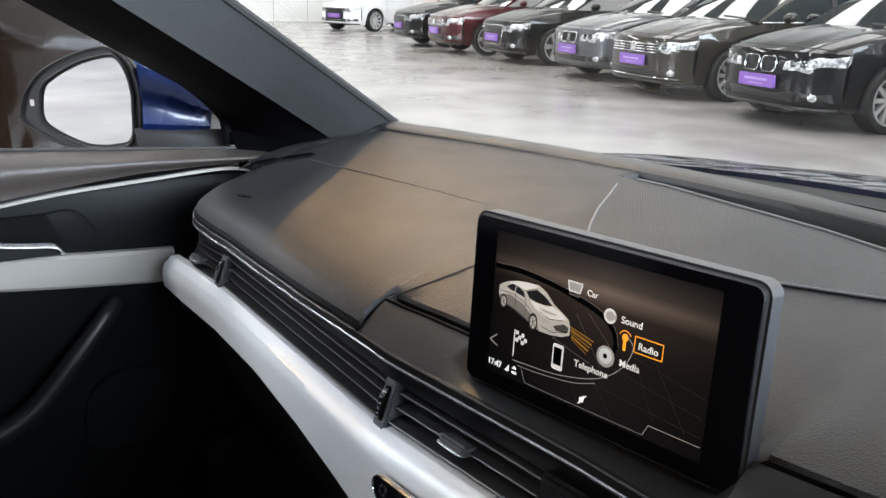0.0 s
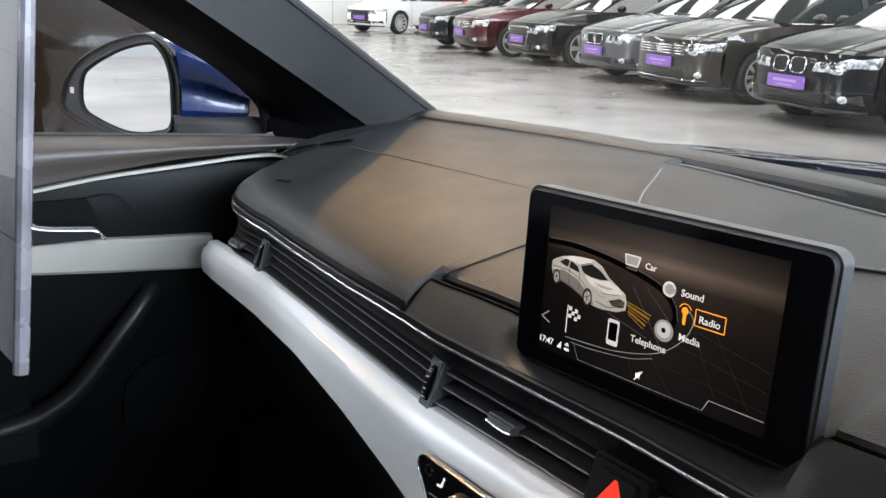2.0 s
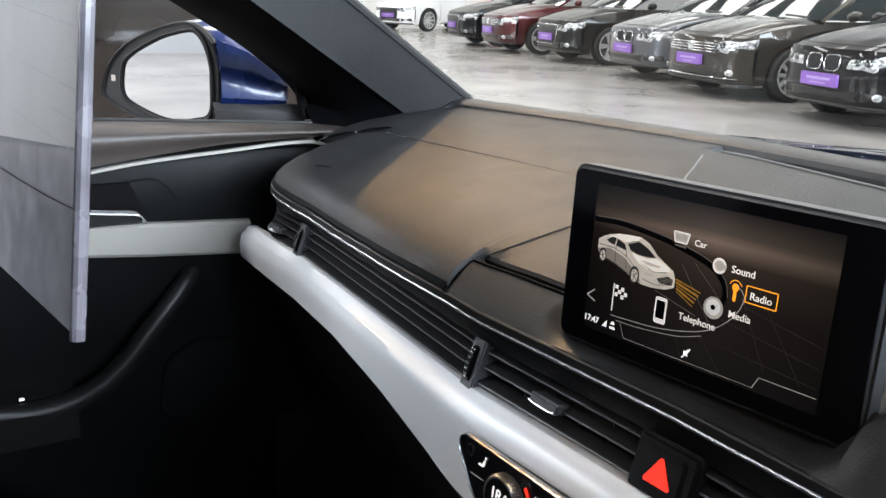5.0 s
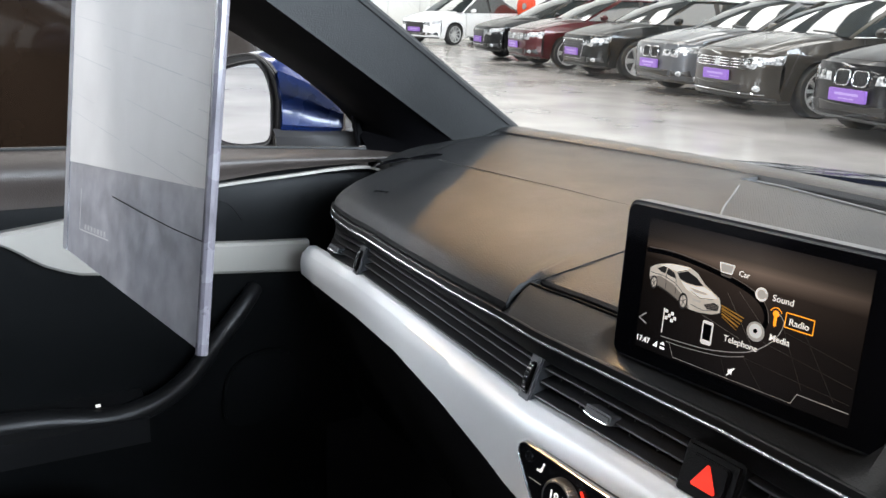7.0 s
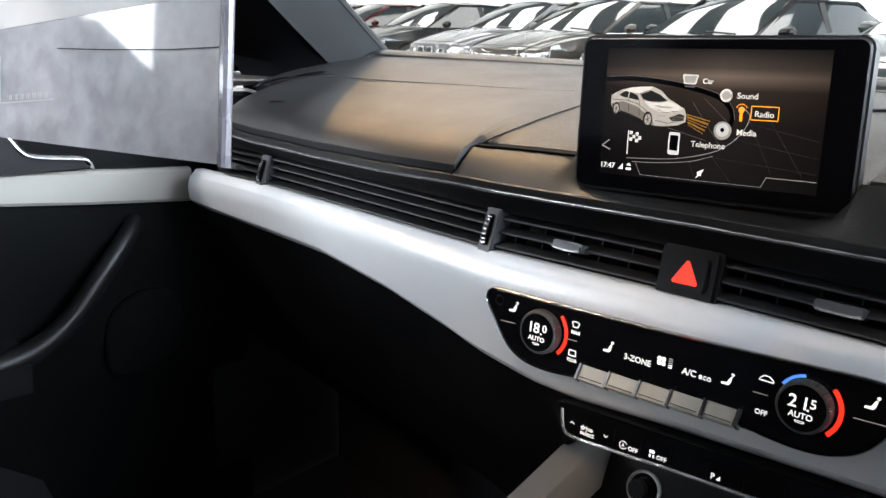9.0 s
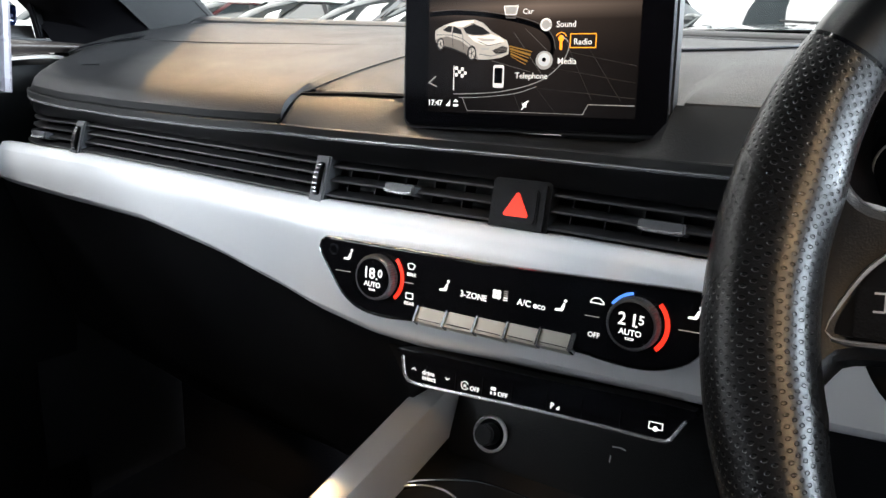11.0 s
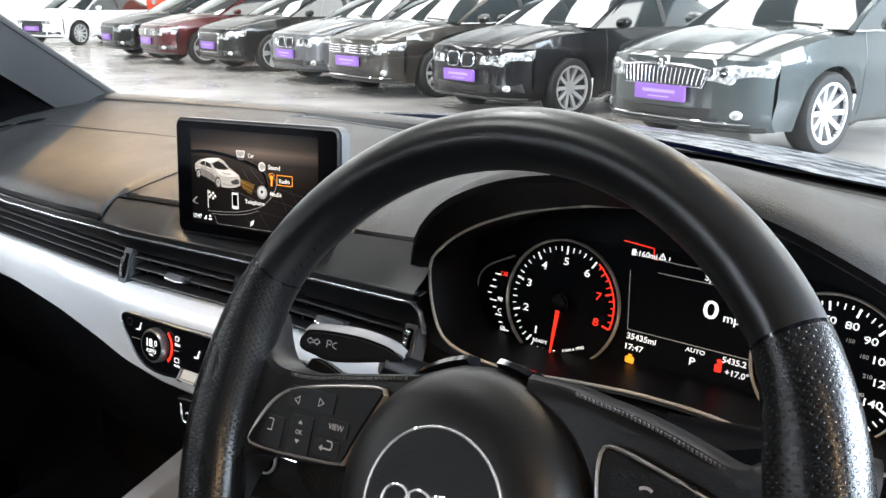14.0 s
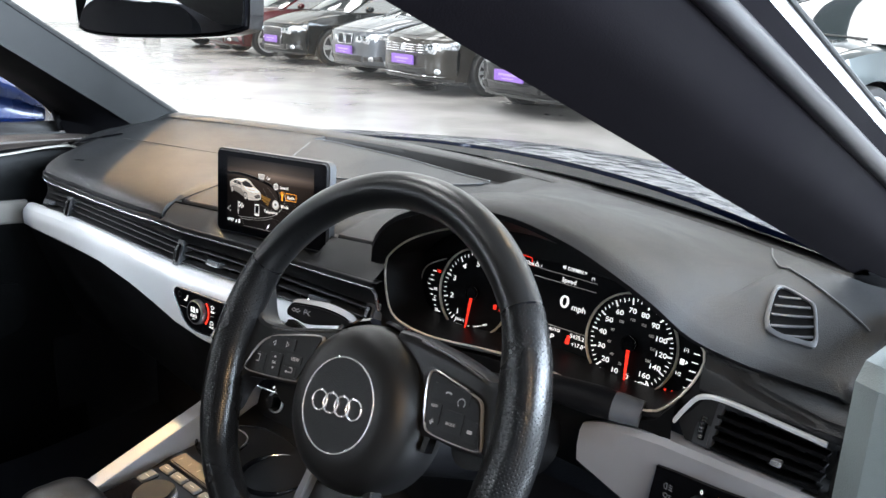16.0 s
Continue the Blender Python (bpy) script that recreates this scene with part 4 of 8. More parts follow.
for k, (sc, w, pl) in enumerate(((1.10, 0.004, BZ), (1.04, 0.003, BZ), (1.0, 0.0, BZ), (0.985, -0.006, BZ), (0.95, 0.002, CL), (0.0, 0.0, CL))):
    rings.append([pl.at(a * sc, b * sc + (0 if sc else 0.03), w) for a, b in bez])
under(cluster, "housing", grid(rings, close_v=True), BLACK_PLASTIC, "black cluster housing")
under(cluster, "chrome_surround", sweep([BZ.at(a, b, 0.002) for a, b in bez], circle(0.0014, 8), up=(0, -1, 0.1), closed=True), BEZEL_WARM_LIT, "thin chrome surround")
face = [(-205, 8), (-198, 22), (-170, 36), (-110, 58), (-60, 60), (0, 66), (60, 64), (112, 60), (170, 36), (192, 22), (198, 8), (176, -42), (120, -60), (0, -46), (-100, -60), (-176, -46)]
under(cluster, "dial_plate", CL.slab(spline([(a * E_, b * E_) for a, b in face], 60, closed=True), 0.001, 0.0035, 0.001), DIAL_BLACK, "matt black dial plate")


def cm(name, shapes, mat, w=0.0042, label=""):
    return under(cluster, name, marks(CL, shapes, w), mat, label)


def dial(cx, ang0, ang1, labels, fine, needle, red_from=None, name="dial"):
    """A round gauge: chrome ring, ticks, numerals and needle. Angles run clockwise from straight down."""
    def at(frac, r):
        a = radians(-90 - (ang0 + (ang1 - ang0) * frac))
        return cx + r * math.cos(a), r * math.sin(a)
    under(cluster, name + "_ring", CL.ring(disc(cx, 0, 0.0545, 64), 0.002, 0.003, 0.0075), BEZEL_WARM_LIT, "chrome dial ring")
    white, red = [], []
    n = fine
    for k in range(n + 1):
        fr = k / n
        major = k % (n // (len(labels) - 1)) == 0
        mid = k % (n // (len(labels) - 1) // 2 or 1) == 0
        r0 = 0.043 if major else 0.0455 if mid else 0.047
        (red if red_from is not None and fr > red_from else white).append(bar(at(fr, r0), at(fr, 0.050), 0.0016 if major else 0.0010))
    cm(name + "_ticks", white, GLOW_WHITE)
    if red:
        red += strokes([at(red_from + (1 - red_from) * k / 12, 0.0503) for k in range(13)], 0.0014)
        cm(name + "_red_ticks", red, GLOW_RED)
    for k, word in enumerate(labels):
        if word:
            x, y = at(k / (len(labels) - 1), 0.0365)
            lettering(CL, word, x, y - 0.0028, 0.0092 if len(labels) < 10 else 0.0078, GLOW_RED if red_from is not None and k / (len(labels) - 1) > red_from else GLOW_WHITE, cluster, name + "_numeral", 0.0042, align="CENTER", wide=1.28)
    under(cluster, name + "_hub", CL.slab(disc(cx, 0, 0.0085, 24), 0.0035, 0.010, 0.002), GLOSS_BLACK)
    under(cluster, name + "_hub_ring", CL.ring(disc(cx, 0, 0.0088, 24), 0.0007, 0.0085, 0.0104), SMOKED_CHROME)
    a = radians(-90 - needle)
    d = Vector((math.cos(a), math.sin(a)))
    p = Vector((-d.y, d.x))
    tip, base = Vector((cx, 0)) + d * 0.048, Vector((cx, 0)) + d * 0.007
    under(cluster, name + "_needle", CL.slab([tuple(tip - p * 0.0006), tuple(tip + p * 0.0006), tuple(base + p * 0.0019), tuple(base - p * 0.0019)], 0.0078, 0.009), GLOW_RED, "lit red needle")


dial(-0.111, 0, 285, ["", "1", "2", "3", "4", "5", "6", "7", "8"], 40, 2, 0.76, "rev_dial")
dial(0.112, -4, 322, ["0", "10", "20", "30", "40", "50", "60", "70", "80", "90", "100", "120", "140", "160"], 52, -4, None, "speed_dial")
for word, u, v, size, turn in (("OFF", -0.117, -0.047, 0.0045, 0), ("READY", -0.134, -0.040, 0.0042, 0), ("1/min x 1000", -0.103, -0.043, 0.0036, 22), ("MPH", 0.126, -0.0425, 0.0062, 10)):
    lettering(CL, word, u, v, size, GLOW_WHITE, cluster, "dial_word", 0.0042, turn=turn, wide=1.15)
for word, u, v, size, wide in (("Speed", 0.011, 0.0455, 0.0074, 1.12), ("0", 0.0135, 0.0165, 0.0205, 1.30), ("mph", 0.0305, 0.0165, 0.0095, 1.15), ("DSFM93.9", 0.016, 0.060, 0.0056, 1.12), ("160mi", -0.048, 0.054, 0.0064, 1.1), ("35435mi", -0.046, -0.0155, 0.0068, 1.12), ("17:47", -0.047, -0.0245, 0.0068, 1.15), ("AUTO", 0.0055, -0.0135, 0.0048, 1.2), ("P", 0.0095, -0.0235, 0.0085, 1.25), ("5435.2", 0.0355, -0.0150, 0.0066, 1.08), ("+17.0\u00b0", 0.0390, -0.0240, 0.0066, 1.08)):
    lettering(CL, word, u, v, size, GLOW_WHITE, cluster, "readout", 0.0042, wide=wide)
cm("display_frame", strokes([(-0.036, 0.0545), (-0.012, 0.0535), (0.058, 0.0535)], 0.0005) + strokes([(-0.028, 0.0435), (0.058, 0.0435)], 0.0006) + strokes([(-0.052, 0.041), (-0.046, -0.008), (0.058, -0.008)], 0.0005), GLOW_DIM)
cm("warning_line", strokes([(-0.062, 0.0645), (-0.0345, 0.0625), (-0.0335, 0.055), (-0.030, 0.0535)], 0.0009), GLOW_RED)
cm("pump_symbol", [rounded(0.0034, 0.0052, 0.0006, 2, -0.0515, 0.0564), *strokes([(-0.0496, 0.0575), (-0.0486, 0.0565), (-0.0486, 0.0542)], 0.0006)], GLOW_WHITE)
cm("alert_symbol", strokes([(-0.0290, 0.0550), (-0.0262, 0.0598), (-0.0234, 0.0550)], 0.0008, True) + [bar((-0.0262, 0.0562), (-0.0262, 0.0580), 0.0008), bar((-0.0200, 0.0550), (-0.0200, 0.0580), 0.0008)], GLOW_WHITE)
cm("sound_symbol", [[(0.0095, 0.0612), (0.0115, 0.0612), (0.0135, 0.0600), (0.0135, 0.0650), (0.0115, 0.0636), (0.0095, 0.0636)]] + strokes([(0.050, 0.0560), (0.050, 0.0592), (0.0530, 0.0592), (0.0530, 0.0560)], 0.0007), GLOW_WHITE)
cm("belt_lamp", [rounded(0.0055, 0.0062, 0.001, 2, 0.0335, -0.0205), disc(0.0338, -0.0152, 0.0019, 12), bar((0.0310, -0.0235), (0.0366, -0.0150), 0.0010)], GLOW_RED, label="lit red warning lamp")
for k, word in enumerate(("20", "40", "60", "80", "100", "120", "150", "180", "210", "240")):
    a = radians(-90 - (18 + 31 * k))
    lettering(CL, word, 0.112 + 0.0265 * math.cos(a), 0.0265 * math.sin(a) - 0.0016, 0.0042, GLOW_DIM, cluster, "inner_numeral", 0.0042, align="CENTER")
cm("engine_lamp", [rounded(0.008, 0.0055, 0.0012, 2, -0.040, -0.033), rounded(0.0035, 0.002, 0.0004, 1, -0.040, -0.0292)], GLOW_AMBER, label="lit amber engine lamp")
side = []
for k in range(9):
    x, y = -0.190 + 0.0045 * abs(k - 3) * 0.5 + 0.0006 * k * k * 0.3, 0.012 - 0.0062 * k
    side.append(bar((x, y), (x + (0.007 if k % 2 == 0 else 0.004), y), 0.0012))
cm("temperature_ticks", side, GLOW_WHITE)
for word, u, v, m in (("130", -0.178, 0.0115, GLOW_RED), ("90", -0.177, -0.0125, GLOW_WHITE), ("C", -0.175, -0.023, GLOW_WHITE), ("50", -0.170, -0.0385, GLOW_WHITE)):
    lettering(CL, word, u, v, 0.0055, m, cluster, "gauge_word", 0.0042)
under(cluster, "side_gauge_edge", sweep([CL.at(a * E_, b * E_, 0.004) for a, b in spline([(-165, 32), (-193, 17), (-201, 0), (-194, -25), (-180, -47), (-150, -62), (-112, -66)], 40)], circle(0.0009, 6), up=(0, -1, 0.1)), BEZEL_WARM_LIT)
under(cluster, "side_gauge_edge", sweep([CL.at(a * E_, b * E_, 0.004) for a, b in spline([(165, 36), (190, 20), (196, 5), (186, -25), (168, -48)], 30)], circle(0.0009, 6), up=(0, -1, 0.1)), BEZEL_WARM_LIT)
cm("fuel_ticks", [bar((0.184 - 0.0008 * k * k * 0.3, 0.011 - 0.0095 * k), (0.191 - 0.0008 * k * k * 0.3, 0.011 - 0.0095 * k), 0.0012) for k in range(6)], GLOW_WHITE)
cm("pump_symbol", [rounded(0.0048, 0.0062, 0.0008, 2, 0.1735, -0.0012), [(0.1775, 0.0014), (0.1800, -0.0010), (0.1775, -0.0034)]], GLOW_WHITE)
cm("low_fuel_mark", strokes([(0.1650, -0.0372), (0.1668, -0.0372), (0.1696, -0.0340)], 0.0010), GLOW_RED)
for word, u, v, m in (("1/1", 0.172, 0.010, GLOW_WHITE), ("1/2", 0.168, -0.0165, GLOW_WHITE), ("R", 0.160, -0.0385, GLOW_RED)):
    lettering(CL, word, u, v, 0.0055, m, cluster, "gauge_word", 0.0042)

# ---- steering wheel ----
WC, WR, WU, WA = Vector((0.2079, 0.2137, 0.9107)), Vector((0.9924, 0.0547, 0.1103)), Vector((-0.1231, 0.4212, 0.8986)), Vector((0.0027, -0.9053, 0.4248))
WH = Plane(WC, WR, WU)
PERF = holes_material("perforated_black_leather", (0.006, 0.006, 0.0064), 0.28, 0.0032, 0.24, 0.9, 0.06)
wheel = thing("steering_wheel", WC, "three-spoke black leather steering wheel with perforated grips", "steering wheel")
RIM, TUBE = 0.1882, 0.0178


def rim_arc(a0, a1, n, tube=TUBE, flat=True):
    rows, uvs = [], []
    for k in range(n + 1):
        a = a0 + (a1 - a0) * k / n
        ca, sa = math.cos(radians(a)), math.sin(radians(a))
        r = RIM
        if flat and sa < -0.86:
            r = RIM * 0.86 / -sa
        row = []
        side = abs((a + 90) % 360 - 180)
        thumb = 0.0085 * min(1, max(0, (side - 60) / 16)) * min(1, max(0, (122 - side) / 16))
        for j in range(20):
            b = 2 * math.pi * j / 20
            o = tube * math.cos(b) - thumb * max(0, -math.cos(b)) ** 0.7
            row.append(WH.at((r + o) * ca, (r + o) * sa, tube * 1.05 * math.sin(b)))
            uvs.append((radians(a) * RIM, tube * b))
        rows.append(row)
    return rows, uvs


def rim_piece(name, a0, a1, n, mat, tube, label):
    rows, uvs = rim_arc(a0, a1, n, tube)
    ob = under(wheel, name, grid(rows, close_v=True, cap=True), mat, label)
    layer = ob.data.uv_layers.new(name="plan")
    per = 20
    for pol in ob.data.polygons:
        ids = [ob.data.loops[l].vertex_index for l in pol.loop_indices]
        wrap = max(i % per for i in ids) == per - 1 and min(i % per for i in ids) == 0
        for l, i in zip(pol.loop_indices, ids):
            u, v = uvs[i]
            if wrap and i % per == 0:
                v = tube * 2 * math.pi
            layer.data[l].uv = (u, v)
    return ob


rim_piece("rim_top", 31, 149, 60, RIM_LEATHER, TUBE, "smooth black leather upper rim")
rim_piece("rim_grip", -70, 30.6, 56, PERF, TUBE * 1.02, "perforated leather grip")
rim_piece("rim_grip", 149.4, 250, 56, PERF, TUBE * 1.02, "perforated leather grip")
rim_piece("rim_bottom", 250.4, 289.6, 24, RIM_LEATHER, TUBE, "smooth black leather lower rim")
for a in (30.8, 149.2, 250.2, 289.8):
    rows, _ = rim_arc(a - 0.35, a + 0.35, 2, TUBE * 1.012)
    under(wheel, "seam", grid(rows, close_v=True), GLOSS_BLACK)
for a0, a1 in ((-60, 70), (110, 240)):
    st = []
    for k in range(56):
        a = radians(a0 + (a1 - a0) * k / 55)
        r = RIM - TUBE * 0.945
        if math.sin(a) < -0.86:
            r = RIM * 0.86 / -math.sin(a) - TUBE * 0.93
        st.append((Vector(WH.at(r * math.cos(a), r * math.sin(a), 0.0065)), Vector(WH.at((r - 0.0002) * math.cos(a + 0.012), (r - 0.0002) * math.sin(a + 0.012), 0.0035))))
    vs, fs = [], []
    for p, q in st:
        d = (q - p).normalized()
        s1 = d.cross(WA).normalized() * 0.0004
        s2 = d.cross(s1).normalized() * 0.0004
        b = len(vs)
        vs += [p + s1, p + s2, p - s1, p - s2, q + s1, q + s2, q - s1, q - s2]
        fs += [(b, b + 1, b + 5, b + 4), (b + 1, b + 2, b + 6, b + 5), (b + 2, b + 3, b + 7, b + 6), (b + 3, b, b + 4, b + 7)]
    tagged(under(wheel, "stitching", (vs, fs), GLOSS_BLACK), kind="stuff")

# airbag cover: a rounded drum
HUB_U, HUB_V, HUB_R = 0.002, -0.019, 0.079
airbag_rows = []
for sc, w in ((0.985, -0.045), (1.0, -0.024), (0.993, -0.014), (0.965, -0.005), (0.915, 0.0025), (0.845, 0.0085), (0.76, 0.0125), (0.66, 0.0150), (0.56, 0.0162), (0.3, 0.0165), (0.02, 0.0165)):
    airbag_rows.append([WH.at(HUB_U + HUB_R * sc * math.cos(q), HUB_V + HUB_R * sc * math.sin(q), w) for q in np.linspace(0, 2 * math.pi, 72, endpoint=False)])
under(wheel, "airbag_cover", grid(airbag_rows, close_v=True), AIRBAG, "satin black airbag cover")
for q0, q1 in ((86, -14), (128, 100)):
    bezel = [WH.at(HUB_U + 0.0822 * math.cos(radians(q)), HUB_V + 0.0822 * math.sin(radians(q)), -0.0165) for q in np.linspace(q0, q1, 30)]
    under(wheel, "gloss_trim", sweep(bezel, [(-0.0024, -0.012), (-0.0030, 0.0), (0.0, 0.0035), (0.0030, 0.0), (0.0024, -0.012)], up=tuple(WA)), GLOSS_BLACK, "gloss black trim beside the airbag cover")
EM = Plane(WH.at(HUB_U, HUB_V, 0.0165), WR, WU)
under(wheel, "emblem_disc", EM.slab(disc(0, 0, 0.0425, 64), -0.002, 0.0006, 0.0004), BLACK_PLASTIC)
under(wheel, "emblem_ring", EM.ring(disc(0, 0, 0.0425, 72), 0.0015, 0.0, 0.0018), CHROME, "thin chrome ring")
for k in range(4):
    under(wheel, "badge_ring", EM.ring(disc(-0.0219 + 0.0146 * k, 0.0, 0.0084, 36), 0.0015, 0.0006, 0.0028), CHROME, "chrome badge ring")

# spokes: leather-covered, with a sewn upper edge
LEFT_TOP = [(-0.176, 0.082), (-0.1665, 0.068), (-0.1610, 0.054), (-0.1545, 0.0432), (-0.1440, 0.0372), (-0.12, 0.037), (-0.0975, 0.0405), (-0.070, 0.0445), (-0.0474, 0.0485), (-0.0155, 0.055)]
LEFT_LOW = [(-0.03, -0.03), (-0.064, -0.0185), (-0.082, -0.0165), (-0.12, -0.0190), (-0.152, -0.0215), (-0.160, -0.0275), (-0.166, -0.040), (-0.172, -0.060), (-0.182, -0.060)]
RIGHT_TOP = [(0.030, 0.0605), (0.052, 0.0595), (0.069, 0.0562), (0.0875, 0.0528), (0.107, 0.0478), (0.125, 0.0420), (0.1400, 0.0372), (0.1500, 0.0378), (0.1580, 0.0445), (0.1640, 0.057), (0.1700, 0.074), (0.176, 0.085)]
RIGHT_LOW = [(0.182, -0.066), (0.171, -0.064), (0.164, -0.048), (0.157, -0.034), (0.150, -0.0275), (0.12, -0.0275), (0.09, -0.0250), (0.05, -0.032)]


def spoke(top, low, dish):
    """A spoke between its upper and lower edges, its skin rolled over at both; dish: how far the face lies below the sewn edge."""
    a, b = spline(top, 40), spline(low, 40)
    b = b if np.linalg.norm(a[0] - b[0]) < np.linalg.norm(a[0] - b[-1]) else b[::-1]
    rows = []
    for p, q in zip(a, b):
        r = min(1, max(0, (abs(p[0]) - 0.135) / 0.04))
        w = -0.0085 + 0.0105 * r ** 0.8
        mid = lambda k: p + (q - p) * k
        rows.append([WH.at(*p, w - 0.026), WH.at(*p, w - 0.007), WH.at(*mid(0.03), w - 0.0015), WH.at(*mid(0.09), w + 0.0008), WH.at(*mid(0.16), w + 0.0008 - 0.4 * dish), WH.at(*mid(0.26), w - dish), WH.at(*mid(0.6), w - dish), WH.at(*mid(0.93), w - dish), WH.at(*q, w - 0.004 - dish), WH.at(*q, w - 0.026)])
    return grid(rows, close_v=True, cap=True)


under(wheel, "spoke", spoke(LEFT_TOP, LEFT_LOW, 0.0010), LEATHER, "black leather spoke with a sewn edge")
under(wheel, "spoke", spoke(RIGHT_TOP, RIGHT_LOW, 0.0012), LEATHER, "black leather spoke with a sewn edge")
THREAD = material("dark_grey_thread", (0.05, 0.05, 0.052), 0.6, vary=0.1)
for top, u0, u1 in ((LEFT_TOP, -0.150, -0.045), (RIGHT_TOP, 0.060, 0.152)):
    line = [p for p in spline(top, 300) if u0 < p[0] < u1][::2]
    vs, fs = [], []
    for p, q in zip(line[::2], line[1::2]):
        d = np.array(q) - np.array(p)
        d /= np.linalg.norm(d) + 1e-9
        for c in ((p, 0.0), (q, 0.0)):
            for off, w in ((-0.0026, -0.0088), (-0.0030, -0.0074), (-0.0044, -0.0070), (-0.0048, -0.0088)):
                vs.append(WH.at(c[0][0], c[0][1] + off, w))
        k = len(vs) - 8
        fs += [(k, k + 1, k + 5, k + 4), (k + 1, k + 2, k + 6, k + 5), (k + 2, k + 3, k + 7, k + 6), (k, k + 3, k + 2, k + 1), (k + 4, k + 5, k + 6, k + 7)]
    tagged(under(wheel, "stitching", (vs, fs), THREAD), kind="stuff")
for sgn in (-1, 1):
    rows = []
    for k in range(9):
        f = k / 8
        rows.append([WH.at(sgn * (0.036 + 0.016 * f) + d, -0.078 - 0.085 * f, w) for d, w in ((-0.0055, -0.024), (-0.0055, -0.013 + 0.008 * f), (-0.004, -0.011 + 0.008 * f), (0.004, -0.011 + 0.008 * f), (0.0055, -0.013 + 0.008 * f), (0.0055, -0.024))])
    under(wheel, "lower_spoke", grid(rows, close_v=True, cap=True), VENT_GREY if sgn < 0 else DARK_PLASTIC, "slim lower spoke with a satin edge")
under(wheel, "lower_cover", grid([[WH.at(u, v, w) for u in np.linspace(-0.034 - 0.012 * f, 0.034 + 0.012 * f, 6)] for f, v, w in ((0, -0.085, -0.020), (0.3, -0.110, -0.018), (0.7, -0.14, -0.014), (1.0, -0.158, -0.010))]), LEATHER)
# gear paddles behind the spokes
for sgn in (-1, 1):
    pp = Plane(WH.at(0, 0, -0.040), WR, WU)
    out = spline([(sgn * a, b) for a, b in ((0.088, 0.020), (0.118, 0.036), (0.146, 0.0455), (0.156, 0.040), (0.158, 0.018), (0.150, -0.020), (0.132, -0.040), (0.104, -0.042), (0.092, -0.02))], 40, closed=True)
    pd = under(wheel, "gear_paddle", pp.slab(out if sgn > 0 else out[::-1], -0.005, 0.002, 0.0015), DARK_PLASTIC, "black gear paddle")
    cu_, cv_ = sgn * 0.1475, 0.036
    sh = [bar((cu_ - 0.003, cv_), (cu_ + 0.003, cv_), 0.0012)] + ([bar((cu_, cv_ - 0.003), (cu_, cv_ + 0.003), 0.0012)] if sgn > 0 else [])
    under(pd, "paddle_mark", marks(pp, sh, 0.0026), CHROME)


KEY_BLACK = material("black_key_plastic", (0.006, 0.006, 0.0065), 0.4, vary=0.05, spec=0.12)


KEY_CHROME = material("bright_key_frame", (0.42, 0.41, 0.395), 0.22, metal=0.5, vary=0.05)


def key_pad(sign):
    kp = Plane(WH.at(0, 0, -0.0075), WR, WU)
    left = ((0.060, 0.0350), (0.085, 0.0325), (0.110, 0.0282), (0.128, 0.0242), (0.138, 0.0200), (0.147, 0.0120), (0.1545, 0.0000), (0.1590, -0.0110), (0.1570, -0.0145), (0.140, -0.0150), (0.110, -0.0138), (0.083, -0.0118), (0.0785, -0.0085), (0.071, 0.008), (0.062, 0.026))
    right = ((0.0845, 0.0318), (0.108, 0.0264), (0.128, 0.0202), (0.1385, 0.0150), (0.1430, 0.0000), (0.1478, -0.0185), (0.1430, -0.0225), (0.118, -0.0218), (0.0935, -0.0190), (0.0875, -0.0130), (0.0825, 0.006), (0.0805, 0.024))
    out = spline([(sign * a, b) for a, b in (left if sign < 0 else right)], 72, closed=True)
    if sign < 0:
        out = out[::-1]
    base = under(wheel, "key_pad", kp.slab(out, -0.008, 0.003, 0.0015), KEY_BLACK, "gloss black key pad in chrome frame")
    under(base, "chrome_frame", kp.ring(out, 0.0018, 0.0, 0.0042), KEY_CHROME)
    return kp, base


kpl, left_keys = key_pad(-1)
kpr, right_keys = key_pad(1)


PRINT = material("grey_key_print", (0.40, 0.39, 0.39), 0.5, vary=0, emit=0.08)
for cu_, cv_, w_, h_ in ((-0.113, 0.0205, 0.040, 0.013), (-0.141, -0.004, 0.020, 0.020), (-0.117, -0.002, 0.020, 0.024), (-0.091, 0.007, 0.024, 0.011), (-0.094, -0.0055, 0.022, 0.010)):
    under(left_keys, "key", kpl.slab(rounded(w_, h_, 0.0015, 3, cu_, cv_), 0.002, 0.0036, 0.0005), BLACK_PLASTIC)
for cu_, cv_, w_, h_ in ((0.108, 0.0165, 0.042, 0.014), (0.094, -0.003, 0.016, 0.019), (0.116, -0.006, 0.022, 0.019), (0.136, -0.009, 0.014, 0.018)):
    under(right_keys, "key", kpr.slab(rounded(w_, h_, 0.0015, 3, cu_, cv_), 0.002, 0.0036, 0.0005), BLACK_PLASTIC)


def kmark(plane, parent, shapes):
    return under(parent, "key_mark", marks(plane, shapes, 0.0042), PRINT)


kmark(kpl, left_keys, strokes([(-0.1262, 0.0185), (-0.1222, 0.0210), (-0.1222, 0.0160)], 0.0006, True))
kmark(kpl, left_keys, strokes([(-0.1018, 0.0200), (-0.1058, 0.0226), (-0.1058, 0.0175)], 0.0006, True))
kmark(kpl, left_keys, strokes([(-0.1445, 0.0035), (-0.1405, 0.0035), (-0.1405, -0.0035), (-0.1445, -0.0035)], 0.0008))
